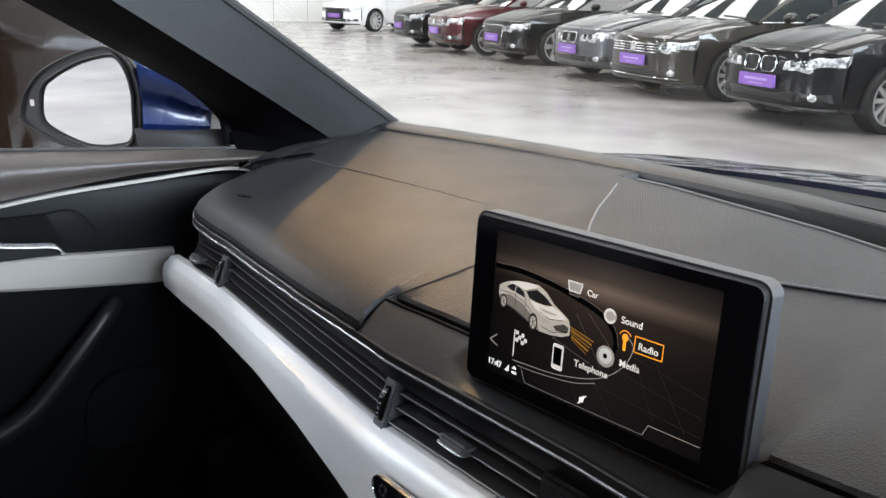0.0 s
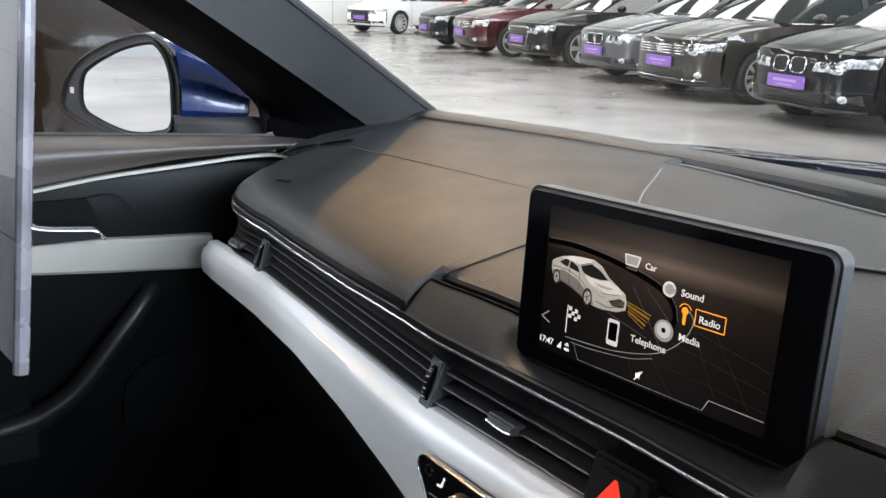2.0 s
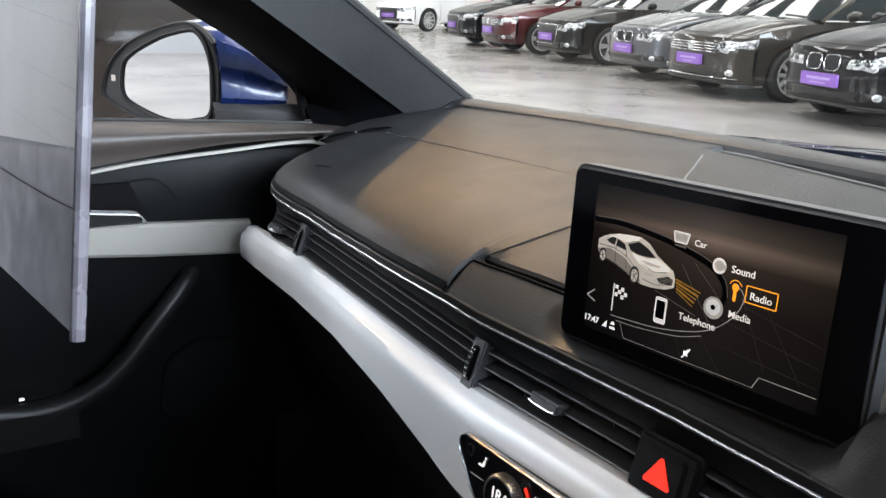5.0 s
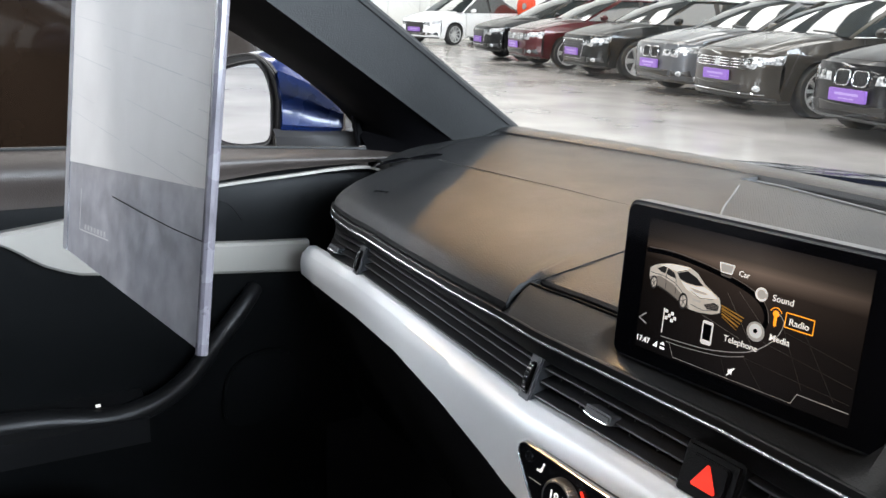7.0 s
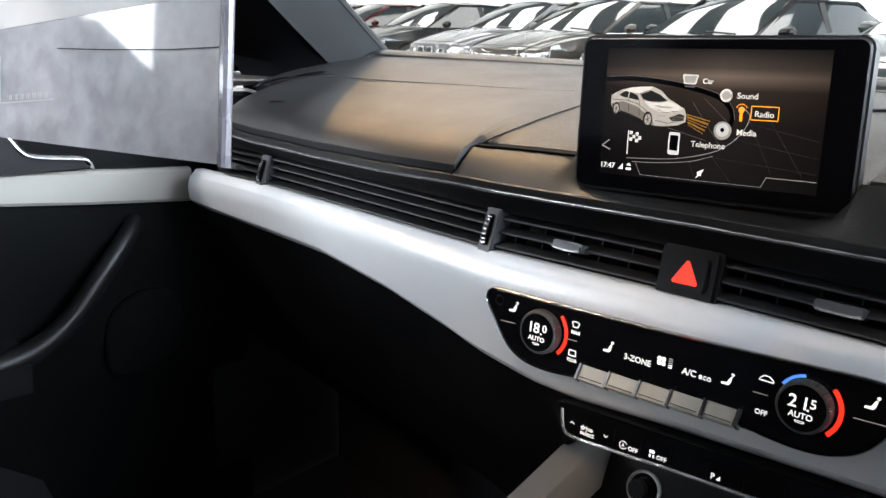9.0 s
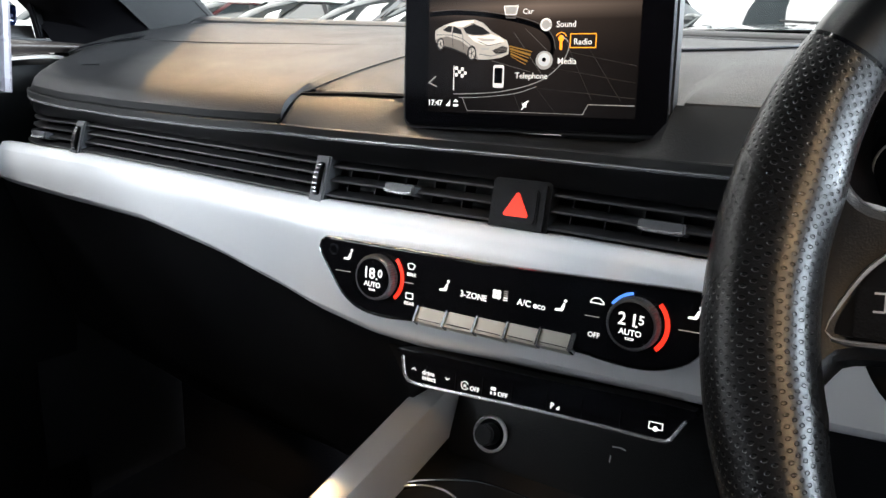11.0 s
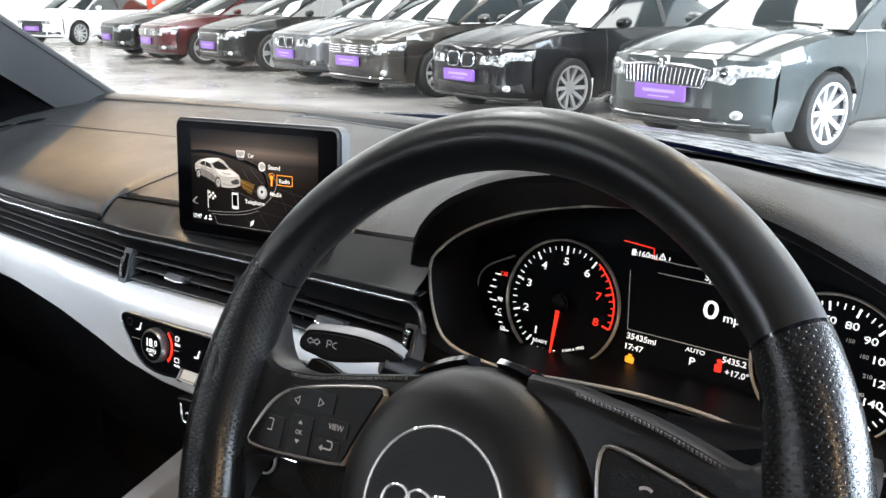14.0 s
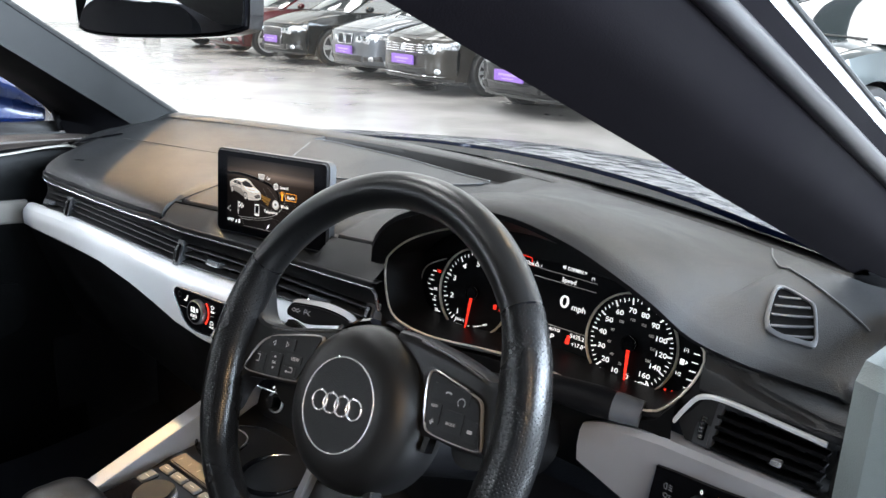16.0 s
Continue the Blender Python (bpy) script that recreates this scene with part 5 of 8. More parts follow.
kmark(kpl, left_keys, [[(-0.1194, 0.0045), (-0.1156, 0.0045), (-0.1175, 0.0070)], [(-0.1194, -0.0050), (-0.1156, -0.0050), (-0.1175, -0.0075)]])
lettering(kpl, "OK", -0.1203, -0.0018, 0.0040, PRINT, left_keys, "key_mark", 0.0042)
lettering(kpl, "VIEW", -0.0945, 0.0062, 0.0050, PRINT, left_keys, "key_mark", 0.0042)
kmark(kpl, left_keys, strokes([(-0.0935, -0.0010), (-0.0895, -0.0010), (-0.0885, -0.0032), (-0.0895, -0.0058), (-0.0975, -0.0058)], 0.0009) + [[(-0.0990, -0.0058), (-0.0962, -0.0038), (-0.0962, -0.0078)]])
kmark(kpr, right_keys, strokes(arc(0.106, 0.0125, 0.005, 50, 130, 6), 0.0016))
kmark(kpr, right_keys, strokes(arc(0.121, 0.0115, 0.0038, -50, 230, 12), 0.0008))
lettering(kpr, "NAV", 0.0900, 0.0025, 0.0038, PRINT, right_keys, "key_mark", 0.0042)
kmark(kpr, right_keys, strokes([(0.092, -0.010), (0.097, -0.010)], 0.0008) + strokes([(0.0945, -0.0125), (0.0945, -0.0075)], 0.0008) + strokes([(0.0928, -0.0118), (0.0962, -0.0082)], 0.0006))
lettering(kpr, "MODE", 0.1095, -0.009, 0.0036, PRINT, right_keys, "key_mark", 0.0042)
kmark(kpr, right_keys, [rounded(0.0055, 0.003, 0.0006, 2, 0.1355, -0.0095)])

# column shroud
col_rows = []
for d, ru, rv in ((-0.02, 0.050, 0.050), (-0.05, 0.062, 0.055), (-0.10, 0.072, 0.058), (-0.26, 0.078, 0.06)):
    col_rows.append([WH.at(ru * math.cos(a), -0.018 + rv * math.sin(a), d) for a in np.linspace(0, 2 * math.pi, 24, endpoint=False)])
shroud = thing("steering_column_shroud", WH.at(0, -0.05, -0.2), "black plastic steering column shroud", "column shroud")
under(shroud, "shroud", grid(col_rows, close_v=True, cap=True), BLACK_PLASTIC)


def stalk(name, pts, radii, lab, squash=0.62, tip=None):
    st = thing(name, pts[0], lab, "stalk")
    path = spline(pts, 20)
    rad = np.interp(np.linspace(0, 1, 20), np.linspace(0, 1, len(radii)), radii)
    under(st, "lever", sweep(path[:16], circle(1, 16, squash), scale=rad[:16]), BLACK_PLASTIC)
    under(st, "tip", sweep(path[15:], circle(1, 16, squash), scale=rad[15:]), tip or GLOSS_BLACK, "smooth tip")
    return st


ISP = Plane((0.0060, 0.3133, 0.8933), (0.93, 0.33, -0.05), (0, 0.35, 1))
ind = thing("indicator_stalk", ISP.at(0.06, 0.0, -0.01), "flat black indicator stalk with printed arrows", "stalk")
paddle = spline([(-0.0223, 0.003), (-0.0202, 0.0083), (-0.0137, 0.0133), (0.0201, 0.0157), (0.0491, 0.0125), (0.0644, 0.0051), (0.0415, -0.0012), (0.0079, -0.0076), (-0.0092, -0.0051), (-0.0203, -0.0024)], 60, closed=True)
under(ind, "paddle", ISP.slab(paddle, -0.016, 0.0, 0.0022), BLACK_PLASTIC, "flat black paddle")
facet = [(-0.0222, 0.0133), (-0.0155, 0.0175), (0.0218, 0.0207), (0.0513, 0.0166), (0.0625, 0.011)]
low_line, high_line = spline([(-0.0202, 0.0083), (-0.0137, 0.0133), (0.0201, 0.0157), (0.0491, 0.0125), (0.0644, 0.0051)], 24), spline(facet, 24)
# black plastic catching light on top; the light is put into a grey colour
STALK_LIT = material("lit_stalk_edge", (0.20, 0.20, 0.205), 0.38, vary=0.06)
under(ind, "top_edge", grid([[ISP.at(a[0], a[1] + 0.0004, -0.0016), ISP.at((a[0] + b[0]) / 2, (a[1] + b[1]) / 2 + 0.001, -0.007), ISP.at(b[0], b[1], -0.014), ISP.at(b[0], b[1] - 0.006, -0.018)] for a, b in zip(low_line, high_line)]), STALK_LIT, "top edge of the black stalk, pale as if lit")
under(ind, "lever", sweep([ISP.at(0.045, 0.0, -0.010), ISP.at(0.08, -0.008, -0.03), ISP.at(0.15, -0.018, -0.075)], circle(0.012, 12, 0.8)), BLACK_PLASTIC)
au, av = -0.0101, 0.0053
im = [[(a * 0.40 + au, b * 0.42 + av) for a, b in q] for q in strokes([(-0.012, 0.0), (-0.005, 0.006), (-0.005, 0.003), (0.0, 0.003), (0.0, -0.003), (-0.005, -0.003), (-0.005, -0.006)], 0.0014, True) + strokes([(0.015, 0.0), (0.008, 0.006), (0.008, 0.003), (0.003, 0.003), (0.003, -0.003), (0.008, -0.003), (0.008, -0.006)], 0.0014, True) + strokes([(0.030, -0.007), (0.030, 0.007), (0.038, 0.007), (0.038, 0.0), (0.030, 0.0)], 0.0016) + strokes([(0.050, -0.006), (0.042, -0.003), (0.042, 0.003), (0.050, 0.006)], 0.0016)]
under(ind, "stalk_mark", marks(ISP, im, 0.0006), PRINT)
cruise = stalk("cruise_stalk", [(0.15, 0.36, 0.845), (0.07, 0.345, 0.845), (0.02, 0.335, 0.847), (0.0, 0.33, 0.848)], [0.012, 0.013, 0.013, 0.006], "short black cruise stalk")
CSP = Plane((0.035, 0.3245, 0.8455), (0.97, 0.22, 0.0), (0, 0.35, 1))
for cu_, cv_ in ((-0.018, 0.003), (-0.0175, -0.0005), (-0.017, -0.004), (0.012, 0.0035), (0.013, 0.0), (0.012, -0.0035), (0.0165, 0.002), (0.0165, -0.002)):
    under(cruise, "stalk_mark", marks(CSP, [bar((cu_ - 0.0011, cv_), (cu_ + 0.0011, cv_ + 0.0006), 0.0011)], 0.0042), PRINT)
stalk("wiper_stalk", [(0.24, 0.42, 0.865), (0.30, 0.44, 0.862), (0.345, 0.452, 0.860), (0.372, 0.460, 0.858)], [0.015, 0.018, 0.020, 0.017], "black column-mounted wiper stalk", 0.8, material("grey_stalk_tip", (0.10, 0.105, 0.115), 0.4))

# ---- climate panel ----
CP = Plane((-0.225, 0.3915, 0.782), (1, 0.085, 0), (0, 0.1, 1))
climate = thing("climate_panel", CP.at(0, -0.03), "gloss black climate control panel with lit read-outs", "climate panel")
clim_out = spline([(-0.162, 0.018), (-0.157, 0.0258), (-0.146, 0.0272), (-0.05, 0.0287), (0.0166, 0.0300), (0.09, 0.0335), (0.152, 0.0365), (0.167, 0.033), (0.171, 0.012), (0.158, -0.009), (0.1389, -0.0193), (0.118, -0.0226), (0.094, -0.0218), (0.076, -0.0205), (0.0, -0.0235), (-0.06, -0.0262), (-0.090, -0.0292), (-0.1156, -0.0275), (-0.134, -0.0185), (-0.150, 0.0)], 130, closed=True)
under(climate, "panel", CP.slab(clim_out, -0.02, 0.0035, 0.001), GLOSS_BLACK, "gloss black panel")
under(climate, "chrome_frame", CP.ring(clim_out, 0.0017, 0.0, 0.0050), SMOKED_CHROME, "thin chrome frame")
CLIMATE_GREY = material("climate_side_plastic", (0.014, 0.015, 0.017), 0.35, vary=0.05, spec=0.3)
FIGURE = 0.013


def knob(cu_, cv_, temp, half, base_u, base_v):
    k = under(climate, "temperature_knob", CP.slab(disc(cu_, cv_, 0.0178, 48), 0.0035, FIGURE - 0.0005, 0.0012), CLIMATE_GREY, "ribbed temperature knob with a lit figure")
    under(k, "knob_ribs", grid([[CP.at(cu_ + r * math.cos(a), cv_ + r * math.sin(a), w) for r, w in ((0.0180, 0.004), (0.0190 if i % 2 else 0.0182, 0.0050), (0.0188 if i % 2 else 0.0180, 0.0110), (0.0172, FIGURE + 0.0004), (0.0160, FIGURE + 0.0004))] for i, a in enumerate(np.linspace(0, 2 * math.pi, 120, endpoint=False))], close_u=True), RIBBED, "fine metal ribs")
    under(k, "knob_face", CP.slab(disc(cu_, cv_, 0.0160, 40), FIGURE - 0.001, FIGURE, 0.0003), GLOSS_BLACK)
    kp = Plane(CP.at(cu_, cv_, FIGURE), CP.u, CP.v)
    lettering(kp, temp[0], -0.0098, -0.0005, 0.0125, GLOW_WHITE, k, "temperature", 0.0004)
    lettering(kp, temp[1], -0.0040 if temp[1] == "8" else -0.0012, -0.0005, 0.0125, GLOW_WHITE, k, "temperature", 0.0004)
    under(k, "temperature", marks(kp, [rounded(0.0014, 0.0014, 0.0003, 1, 0.0040, -0.0004)], 0.0005), GLOW_WHITE)
    lettering(kp, half, 0.0048, 0.0016, 0.0090, GLOW_WHITE, k, "temperature", 0.0004)
    lettering(kp, "AUTO", 0.0, -0.0072, 0.0058, GLOW_WHITE, k, "temperature", 0.0004, align="CENTER")
    under(k, "temperature", marks(kp, strokes([(-0.0032, -0.0092), (-0.0025, -0.0103), (0.0025, -0.0103), (0.0032, -0.0092)], 0.0005, True), 0.0005), GLOW_WHITE)
    ins, out = arc(base_u, base_v, 0.0205, -46, 46), arc(base_u, base_v, 0.0238, -46, 46)
    under(climate, "warm_arc", marks(CP, [[a, b, c, d] for a, b, c, d in zip(ins, ins[1:], out[1:], out)], 0.0048), GLOW_RED, "lit red arc")
    return k


RIBBED = material("ribbed_dark_metal", (0.16, 0.16, 0.165), 0.3, metal=0.7, vary=0.05)
knob(-0.0995, 0.0030, "18", "0", -0.0985, 0.0040)
knob(0.1172, 0.0088, "21", "5", 0.1178, 0.0090)
ins, out = arc(0.1178, 0.0090, 0.0194, 100, 150), arc(0.1178, 0.0090, 0.0215, 100, 150)
under(climate, "cool_arc", marks(CP, [[a, b, c, d] for a, b, c, d in zip(ins, ins[1:], out[1:], out)], 0.0060), GLOW_BLUE, "lit blue arc")


def seat_icon(pl, u, v, s, parent, w=0.0042):
    shapes = [[(u + a * s, v + b * s) for a, b in ((0.0030, 0.0026), (0.0014, 0.0022), (-0.0006, -0.0020), (-0.0046, -0.0026), (-0.0048, -0.0042), (0.0008, -0.0040), (0.0022, -0.0022))], disc(u + 0.0030 * s, v + 0.0042 * s, 0.0012 * s, 10)]
    return under(parent, "seat_icon", marks(pl, shapes, w), GLOW_WHITE)


seat_icon(CP, -0.0368, 0.0064, 1.0, climate)
seat_icon(CP, 0.0616, 0.0099, 1.0, climate)
seat_icon(CP, -0.1317, 0.0156, 1.0, climate)
seat_icon(CP, 0.1572, 0.0232, 1.0, climate)
lettering(CP, "3-ZONE", -0.0227, 0.0012, 0.0066, GLOW_WHITE, climate, "readout", 0.0042)
lettering(CP, "A/C eco", 0.0263, 0.0040, 0.0068, GLOW_WHITE, climate, "readout", 0.0042)
for a in (0.8, 2.4, 3.9, 5.5):
    under(climate, "fan_icon", marks(CP, [disc(0.0090 + 0.0024 * math.cos(a), 0.0085 + 0.0024 * math.sin(a), 0.0019, 10)], 0.0042), GLOW_WHITE)
for k in range(5):
    under(climate, "fan_bar", marks(CP, [bar((0.0148, 0.0052 + 0.0017 * k), (0.0182, 0.0053 + 0.0017 * k), 0.0008)], 0.0042), GLOW_WHITE if k < 2 else GLOW_DIM)
lettering(CP, "MAX", -0.0725, 0.0085, 0.0040, GLOW_WHITE, climate, "readout", 0.0042)
lettering(CP, "REAR", -0.0735, -0.0152, 0.0040, GLOW_WHITE, climate, "readout", 0.0042)
lettering(CP, "OFF", 0.0836, -0.0078, 0.0052, GLOW_WHITE, climate, "readout", 0.0042)
under(climate, "screen_heat_icon", marks(CP, strokes([(-0.0725, 0.0180), (-0.0690, 0.0190), (-0.0655, 0.0180), (-0.0670, 0.0142), (-0.0710, 0.0142)], 0.0008, True), 0.0042), GLOW_WHITE)
under(climate, "screen_heat_icon", marks(CP, strokes([(-0.0722, -0.0100), (-0.0658, -0.0100), (-0.0658, -0.0055), (-0.0722, -0.0055)], 0.0008, True), 0.0042), GLOW_WHITE)
for a, b in (((-0.1445, 0.0009), (-0.1289, 0.0016)), ((-0.0745, 0.0027), (-0.0660, 0.0030)), ((0.0803, 0.0069), (0.0910, 0.0072)), ((0.1471, 0.0102), (0.1680, 0.0110))):
    under(climate, "divider_line", marks(CP, [bar(a, b, 0.0006)], 0.0042), GLOW_DIM)
under(climate, "recirculate_icon", marks(CP, strokes([(0.0832, 0.0170), (0.0842, 0.0192), (0.0868, 0.0208), (0.0902, 0.0206), (0.0930, 0.0184), (0.0934, 0.0170)], 0.0008, True), 0.0042), GLOW_WHITE)
under(climate, "socket", CP.ring(disc(-0.148, 0.0180, 0.0034, 20), 0.0014, 0.0, 0.0052), BLACK_PLASTIC)
KEY_METAL = material("satin_metal_keys", (0.60, 0.56, 0.48), 0.32, metal=0.3, vary=0.05)
for k in range(5):
    u0 = -0.0585 + 0.0266 * k
    kp = Plane(CP.at(u0 + 0.0133, -0.0212 + 0.0011 * k, 0.0045), CP.u, (0, 0.75, 1))
    under(climate, "metal_key", kp.slab(rounded(0.0256, 0.0125, 0.001, 2), -0.006, 0.004, 0.0012), KEY_METAL, "satin metal key")
    under(climate, "key_line", marks(kp, [bar((-0.011, -0.0042), (0.010, -0.0042), 0.0007)], 0.0042), BLACK_PLASTIC)
    under(climate, "key_fin", Plane(CP.at(u0, -0.0208 + 0.0011 * k, 0.0065), CP.u, (0, 0.75, 1)).slab(rounded(0.0016, 0.014, 0.0006, 2), -0.004, 0.004), SMOKED_CHROME)
under(climate, "key_fin", Plane(CP.at(-0.0585 + 0.133, -0.0155, 0.0065), CP.u, (0, 0.75, 1)).slab(rounded(0.0040, 0.014, 0.0010, 2), -0.004, 0.004), SMOKED_CHROME)

# ---- switch panel below ----
SP = Plane((-0.19, 0.4005, 0.7045), (1, 0.085, 0.01), (0, 0.12, 1))
switches = thing("switch_panel", SP.at(0, -0.02), "black row of console switches with white symbols", "switch panel")
low_edge = [(-0.1175, 0.0135), (-0.1145, -0.001), (-0.1063, -0.0073), (-0.060, -0.0062), (-0.0139, -0.0038), (0.055, -0.0018), (0.1053, -0.0008), (0.1130, 0.005), (0.1204, 0.0177)]
sw_out = spline(low_edge + [(0.121, 0.026), (0.0, 0.022), (-0.119, 0.019)], 70, closed=True)
under(switches, "panel", SP.slab(sw_out, -0.02, 0.001, 0.0008), GLOSS_BLACK)
edge = spline(low_edge, 60)
under(switches, "chrome_edge", sweep([SP.at(a, b, 0.001) for a, b in edge], circle(0.0015, 8), up=(0, -1, 0.1)), CHROME, "bright lower edge")
for k, u in enumerate((-0.0928, -0.0652, -0.0406, -0.0146, 0.0155, 0.0440, 0.0740)):
    under(switches, "gap", marks(SP, [bar((u, -0.0062 + 0.0010 * k), (u, 0.010 + 0.001 * k), 0.0006)], 0.0016), BLACK_PLASTIC)


def switch_mark(shapes, name="switch_mark"):
    for sh in shapes:
        under(switches, name, marks(SP, [sh], 0.0015), GLOW_WHITE)


lettering(SP, "drive", -0.0972, 0.0020, 0.0058, GLOW_WHITE, switches, "switch_mark", 0.0015)
lettering(SP, "select", -0.0972, -0.0024, 0.0058, GLOW_WHITE, switches, "switch_mark", 0.0015)
lettering(SP, "OFF", -0.0516, -0.0010, 0.0050, GLOW_WHITE, switches, "switch_mark", 0.0015)
lettering(SP, "OFF", -0.0265, 0.0004, 0.0050, GLOW_WHITE, switches, "switch_mark", 0.0015)
lettering(SP, "P", 0.0185, 0.0018, 0.0065, GLOW_WHITE, switches, "switch_mark", 0.0015)
lettering(SP, "A", -0.0578, 0.0003, 0.0044, GLOW_WHITE, switches, "switch_mark", 0.0015)
under(switches, "switch_mark", marks(SP, strokes(arc(-0.0563, 0.0018, 0.0033, 20, 340, 14), 0.0006), 0.0015), GLOW_WHITE)
under(switches, "switch_mark", marks(SP, strokes([(-0.1076, 0.0036), (-0.1056, 0.0056), (-0.1036, 0.0036)], 0.0007), 0.0015), GLOW_WHITE)
under(switches, "switch_mark", marks(SP, strokes([(-0.0749, 0.0044), (-0.0729, 0.0024), (-0.0709, 0.0044)], 0.0007), 0.0015), GLOW_WHITE)
switch_mark([rounded(0.0046, 0.0026, 0.0008, 2, -0.0306, 0.0052), rounded(0.0016, 0.0026, 0.0005, 2, -0.0322, 0.0016), rounded(0.0016, 0.0026, 0.0005, 2, -0.0290, 0.0016), [(0.0232, 0.0020), (0.0262, 0.0020), (0.0262, 0.0056)], disc(0.1001, 0.0068, 0.0020, 10)])
under(switches, "switch_mark", marks(SP, strokes([(0.0952, 0.0062), (0.1050, 0.0068), (0.1050, 0.0116), (0.0952, 0.0112)], 0.0007, True), 0.0015), GLOW_WHITE)

# ---- driver's end of the dashboard ----
def lip(x):
    return float(np.interp(x, HS[:, 0], HS[:, 1])), float(np.interp(x, HS[:, 0], HS[:, 2]))


band = []
for x in np.linspace(0.428, 0.565, 22):
    yl, zl = lip(min(x, 0.545))
    k = min(1, max(0, (x - 0.40) / 0.04))
    e = zl - 0.008 * (1 - k)
    groove = 0.007 * min(1, max(0, (x - 0.43) / 0.03)) * min(1, max(0, (0.548 - x) / 0.02))
    band.append([(x, yl + 0.016, e - 0.003), (x, 0.474 * (1 - k) + (yl + 0.008) * k, e - 0.007), (x, 0.470, e - 0.0125), (x, 0.468, e - 0.0145), (x, 0.468 + groove, e - 0.018), (x, 0.466 + groove * 0.8, e - 0.023), (x, 0.463, e - 0.026), (x, 0.4615, e - 0.0285), (x, 0.460, 0.909), (x, 0.462, 0.9055), (x, 0.468, 0.902), (x, 0.468, 0.893), (x, 0.50, 0.892), (x, 0.50, 0.846), (x, 0.462, 0.844)])
under(dashboard, "driver_band", grid(band), RIM_GREY, "dark plastic band beside the instruments")
col = []
for x in np.linspace(-0.012, 0.409, 24):
    zb = 0.9 + float(np.interp(x - 0.203, [-0.206, -0.182, -0.125, -0.046, 0.0, 0.054, 0.11, 0.172, 0.194, 0.22], [-0.018, -0.040, -0.046, -0.038, -0.034, -0.034, -0.040, -0.038, -0.026, 0.02])) - 0.003
    col.append([(x, 0.470, zb), (x, 0.455, zb - 0.006), (x, 0.452, zb - 0.03), (x, 0.46, min(zb - 0.05, 0.80)), (x, 0.50, 0.74)])
under(dashboard, "column_panel", grid(col), DARK_PLASTIC, "dark panel below the instruments")
trim_r = []
for x in np.linspace(0.312, 0.568, 24):
    zt = float(np.interp(x, [0.312, 0.33, 0.36, 0.40, 0.568], [0.829, 0.838, 0.844, 0.847, 0.843]))
    zb = float(np.interp(x, [0.312, 0.36, 0.45, 0.568], [0.784, 0.765, 0.735, 0.715]))
    y = 0.445 + 0.05 * (x - 0.312)
    trim_r.append([(x, y + 0.02, zt + 0.001), (x, y + 0.002, zt), (x, y - 0.003, zt - 0.006), (x, y - 0.006, (zt + zb) / 2), (x, y - 0.004, zb + 0.004), (x, y + 0.02, zb)])
TRIM_GREY = material("satin_grey_trim", (0.48, 0.48, 0.50), 0.45, metal=0.3, vary=0.05)
under(dashboard, "driver_trim", grid(trim_r), TRIM_GREY, "satin grey trim on the driver's side")
chrome_r = spline([(0.4086, 0.4560, 0.8665), (0.4175, 0.4565, 0.8824), (0.4265, 0.457, 0.8960), (0.4345, 0.4575, 0.9022), (0.4493, 0.458, 0.9054), (0.480, 0.460, 0.9035), (0.5505, 0.461, 0.8975)], 50)
under(dashboard, "chrome_strip", sweep(chrome_r, [(-0.002, -0.0022), (0.0014, -0.0022), (0.0022, -0.0012), (0.0022, 0.0012), (0.0014, 0.0022), (-0.002, 0.0022)]), ALUMINIUM, "satin chrome strip round the vent")
rv = thing("air_vent", (0.5, 0.468, 0.845), "black slatted driver's air vent with upright vanes", "air vent", "dashboard air vents")
rvp = Plane((0.4985, 0.463, 0.867), (1, 0.03, -0.02), (0, 0.15, 1))
for k in range(4):
    under(rv, "slat", rvp.slab(rounded(0.102, 0.0035, 0.001, 2, 0, -0.0165 + 0.011 * k), -0.018, 0.0, 0.0008), BLACK_PLASTIC)
for k in range(7):
    under(rv, "vane", rvp.slab(rounded(0.0016, 0.042, 0.0005, 2, -0.045 + 0.015 * k, 0), -0.035, -0.015), BLACK_PLASTIC)
under(rv, "slider_knob", rvp.slab(rounded(0.010, 0.006, 0.002, 3, 0.012, -0.005), -0.004, 0.004, 0.001), CHROME)
cheek = Plane((0.43, 0.4665, 0.87), (1, 0.03, 0), (0, 0.06, 1))
under(rv, "cheek_panel", cheek.slab([(-0.0215, -0.006), (-0.012, 0.012), (-0.003, 0.026), (0.004, 0.0315), (0.0195, 0.0335), (0.0215, 0.027), (0.0140, -0.030), (-0.010, -0.026)], -0.01, 0.0, 0.001), RIM_GREY, "dark grey panel beside the vent")
under(rv, "vent_cheek", cheek.slab([(0.0165, 0.0270), (0.0232, 0.0270), (0.0155, -0.0300), (0.0090, -0.0300)], -0.004, 0.0025, 0.001), VENT_GREY, "light grey upright edge of the vent")
thumb_wheel(0.4275, 0.4440, 0.850, 0.884, 0.4655, rv)
VENT_SHADE = material("vent_depth_shade", (0.0015, 0.0015, 0.0017), 0.7, vary=0.1, spec=0.03)
# pad plastic with the light on it put into a paler grey
FRAME_LIT = material("lit_vent_frame", (0.055, 0.056, 0.060), 0.4, vary=0.06)


def hood_at(x, y, up=0.0):
    """A point on the hood's skin, raised by up."""
    i, g = divmod(min(max((x + 0.016) / 0.561 * 59, 0), 58.99), 1)
    r = [np.array(a) * (1 - g) + np.array(b) * g for a, b in zip(hood_rows[int(i)][4:], hood_rows[int(i) + 1][4:])]
    return x + 0.3 * up, y - 0.3 * up, float(np.interp(y, [q[1] for q in r], [q[2] for q in r])) + 0.9 * up


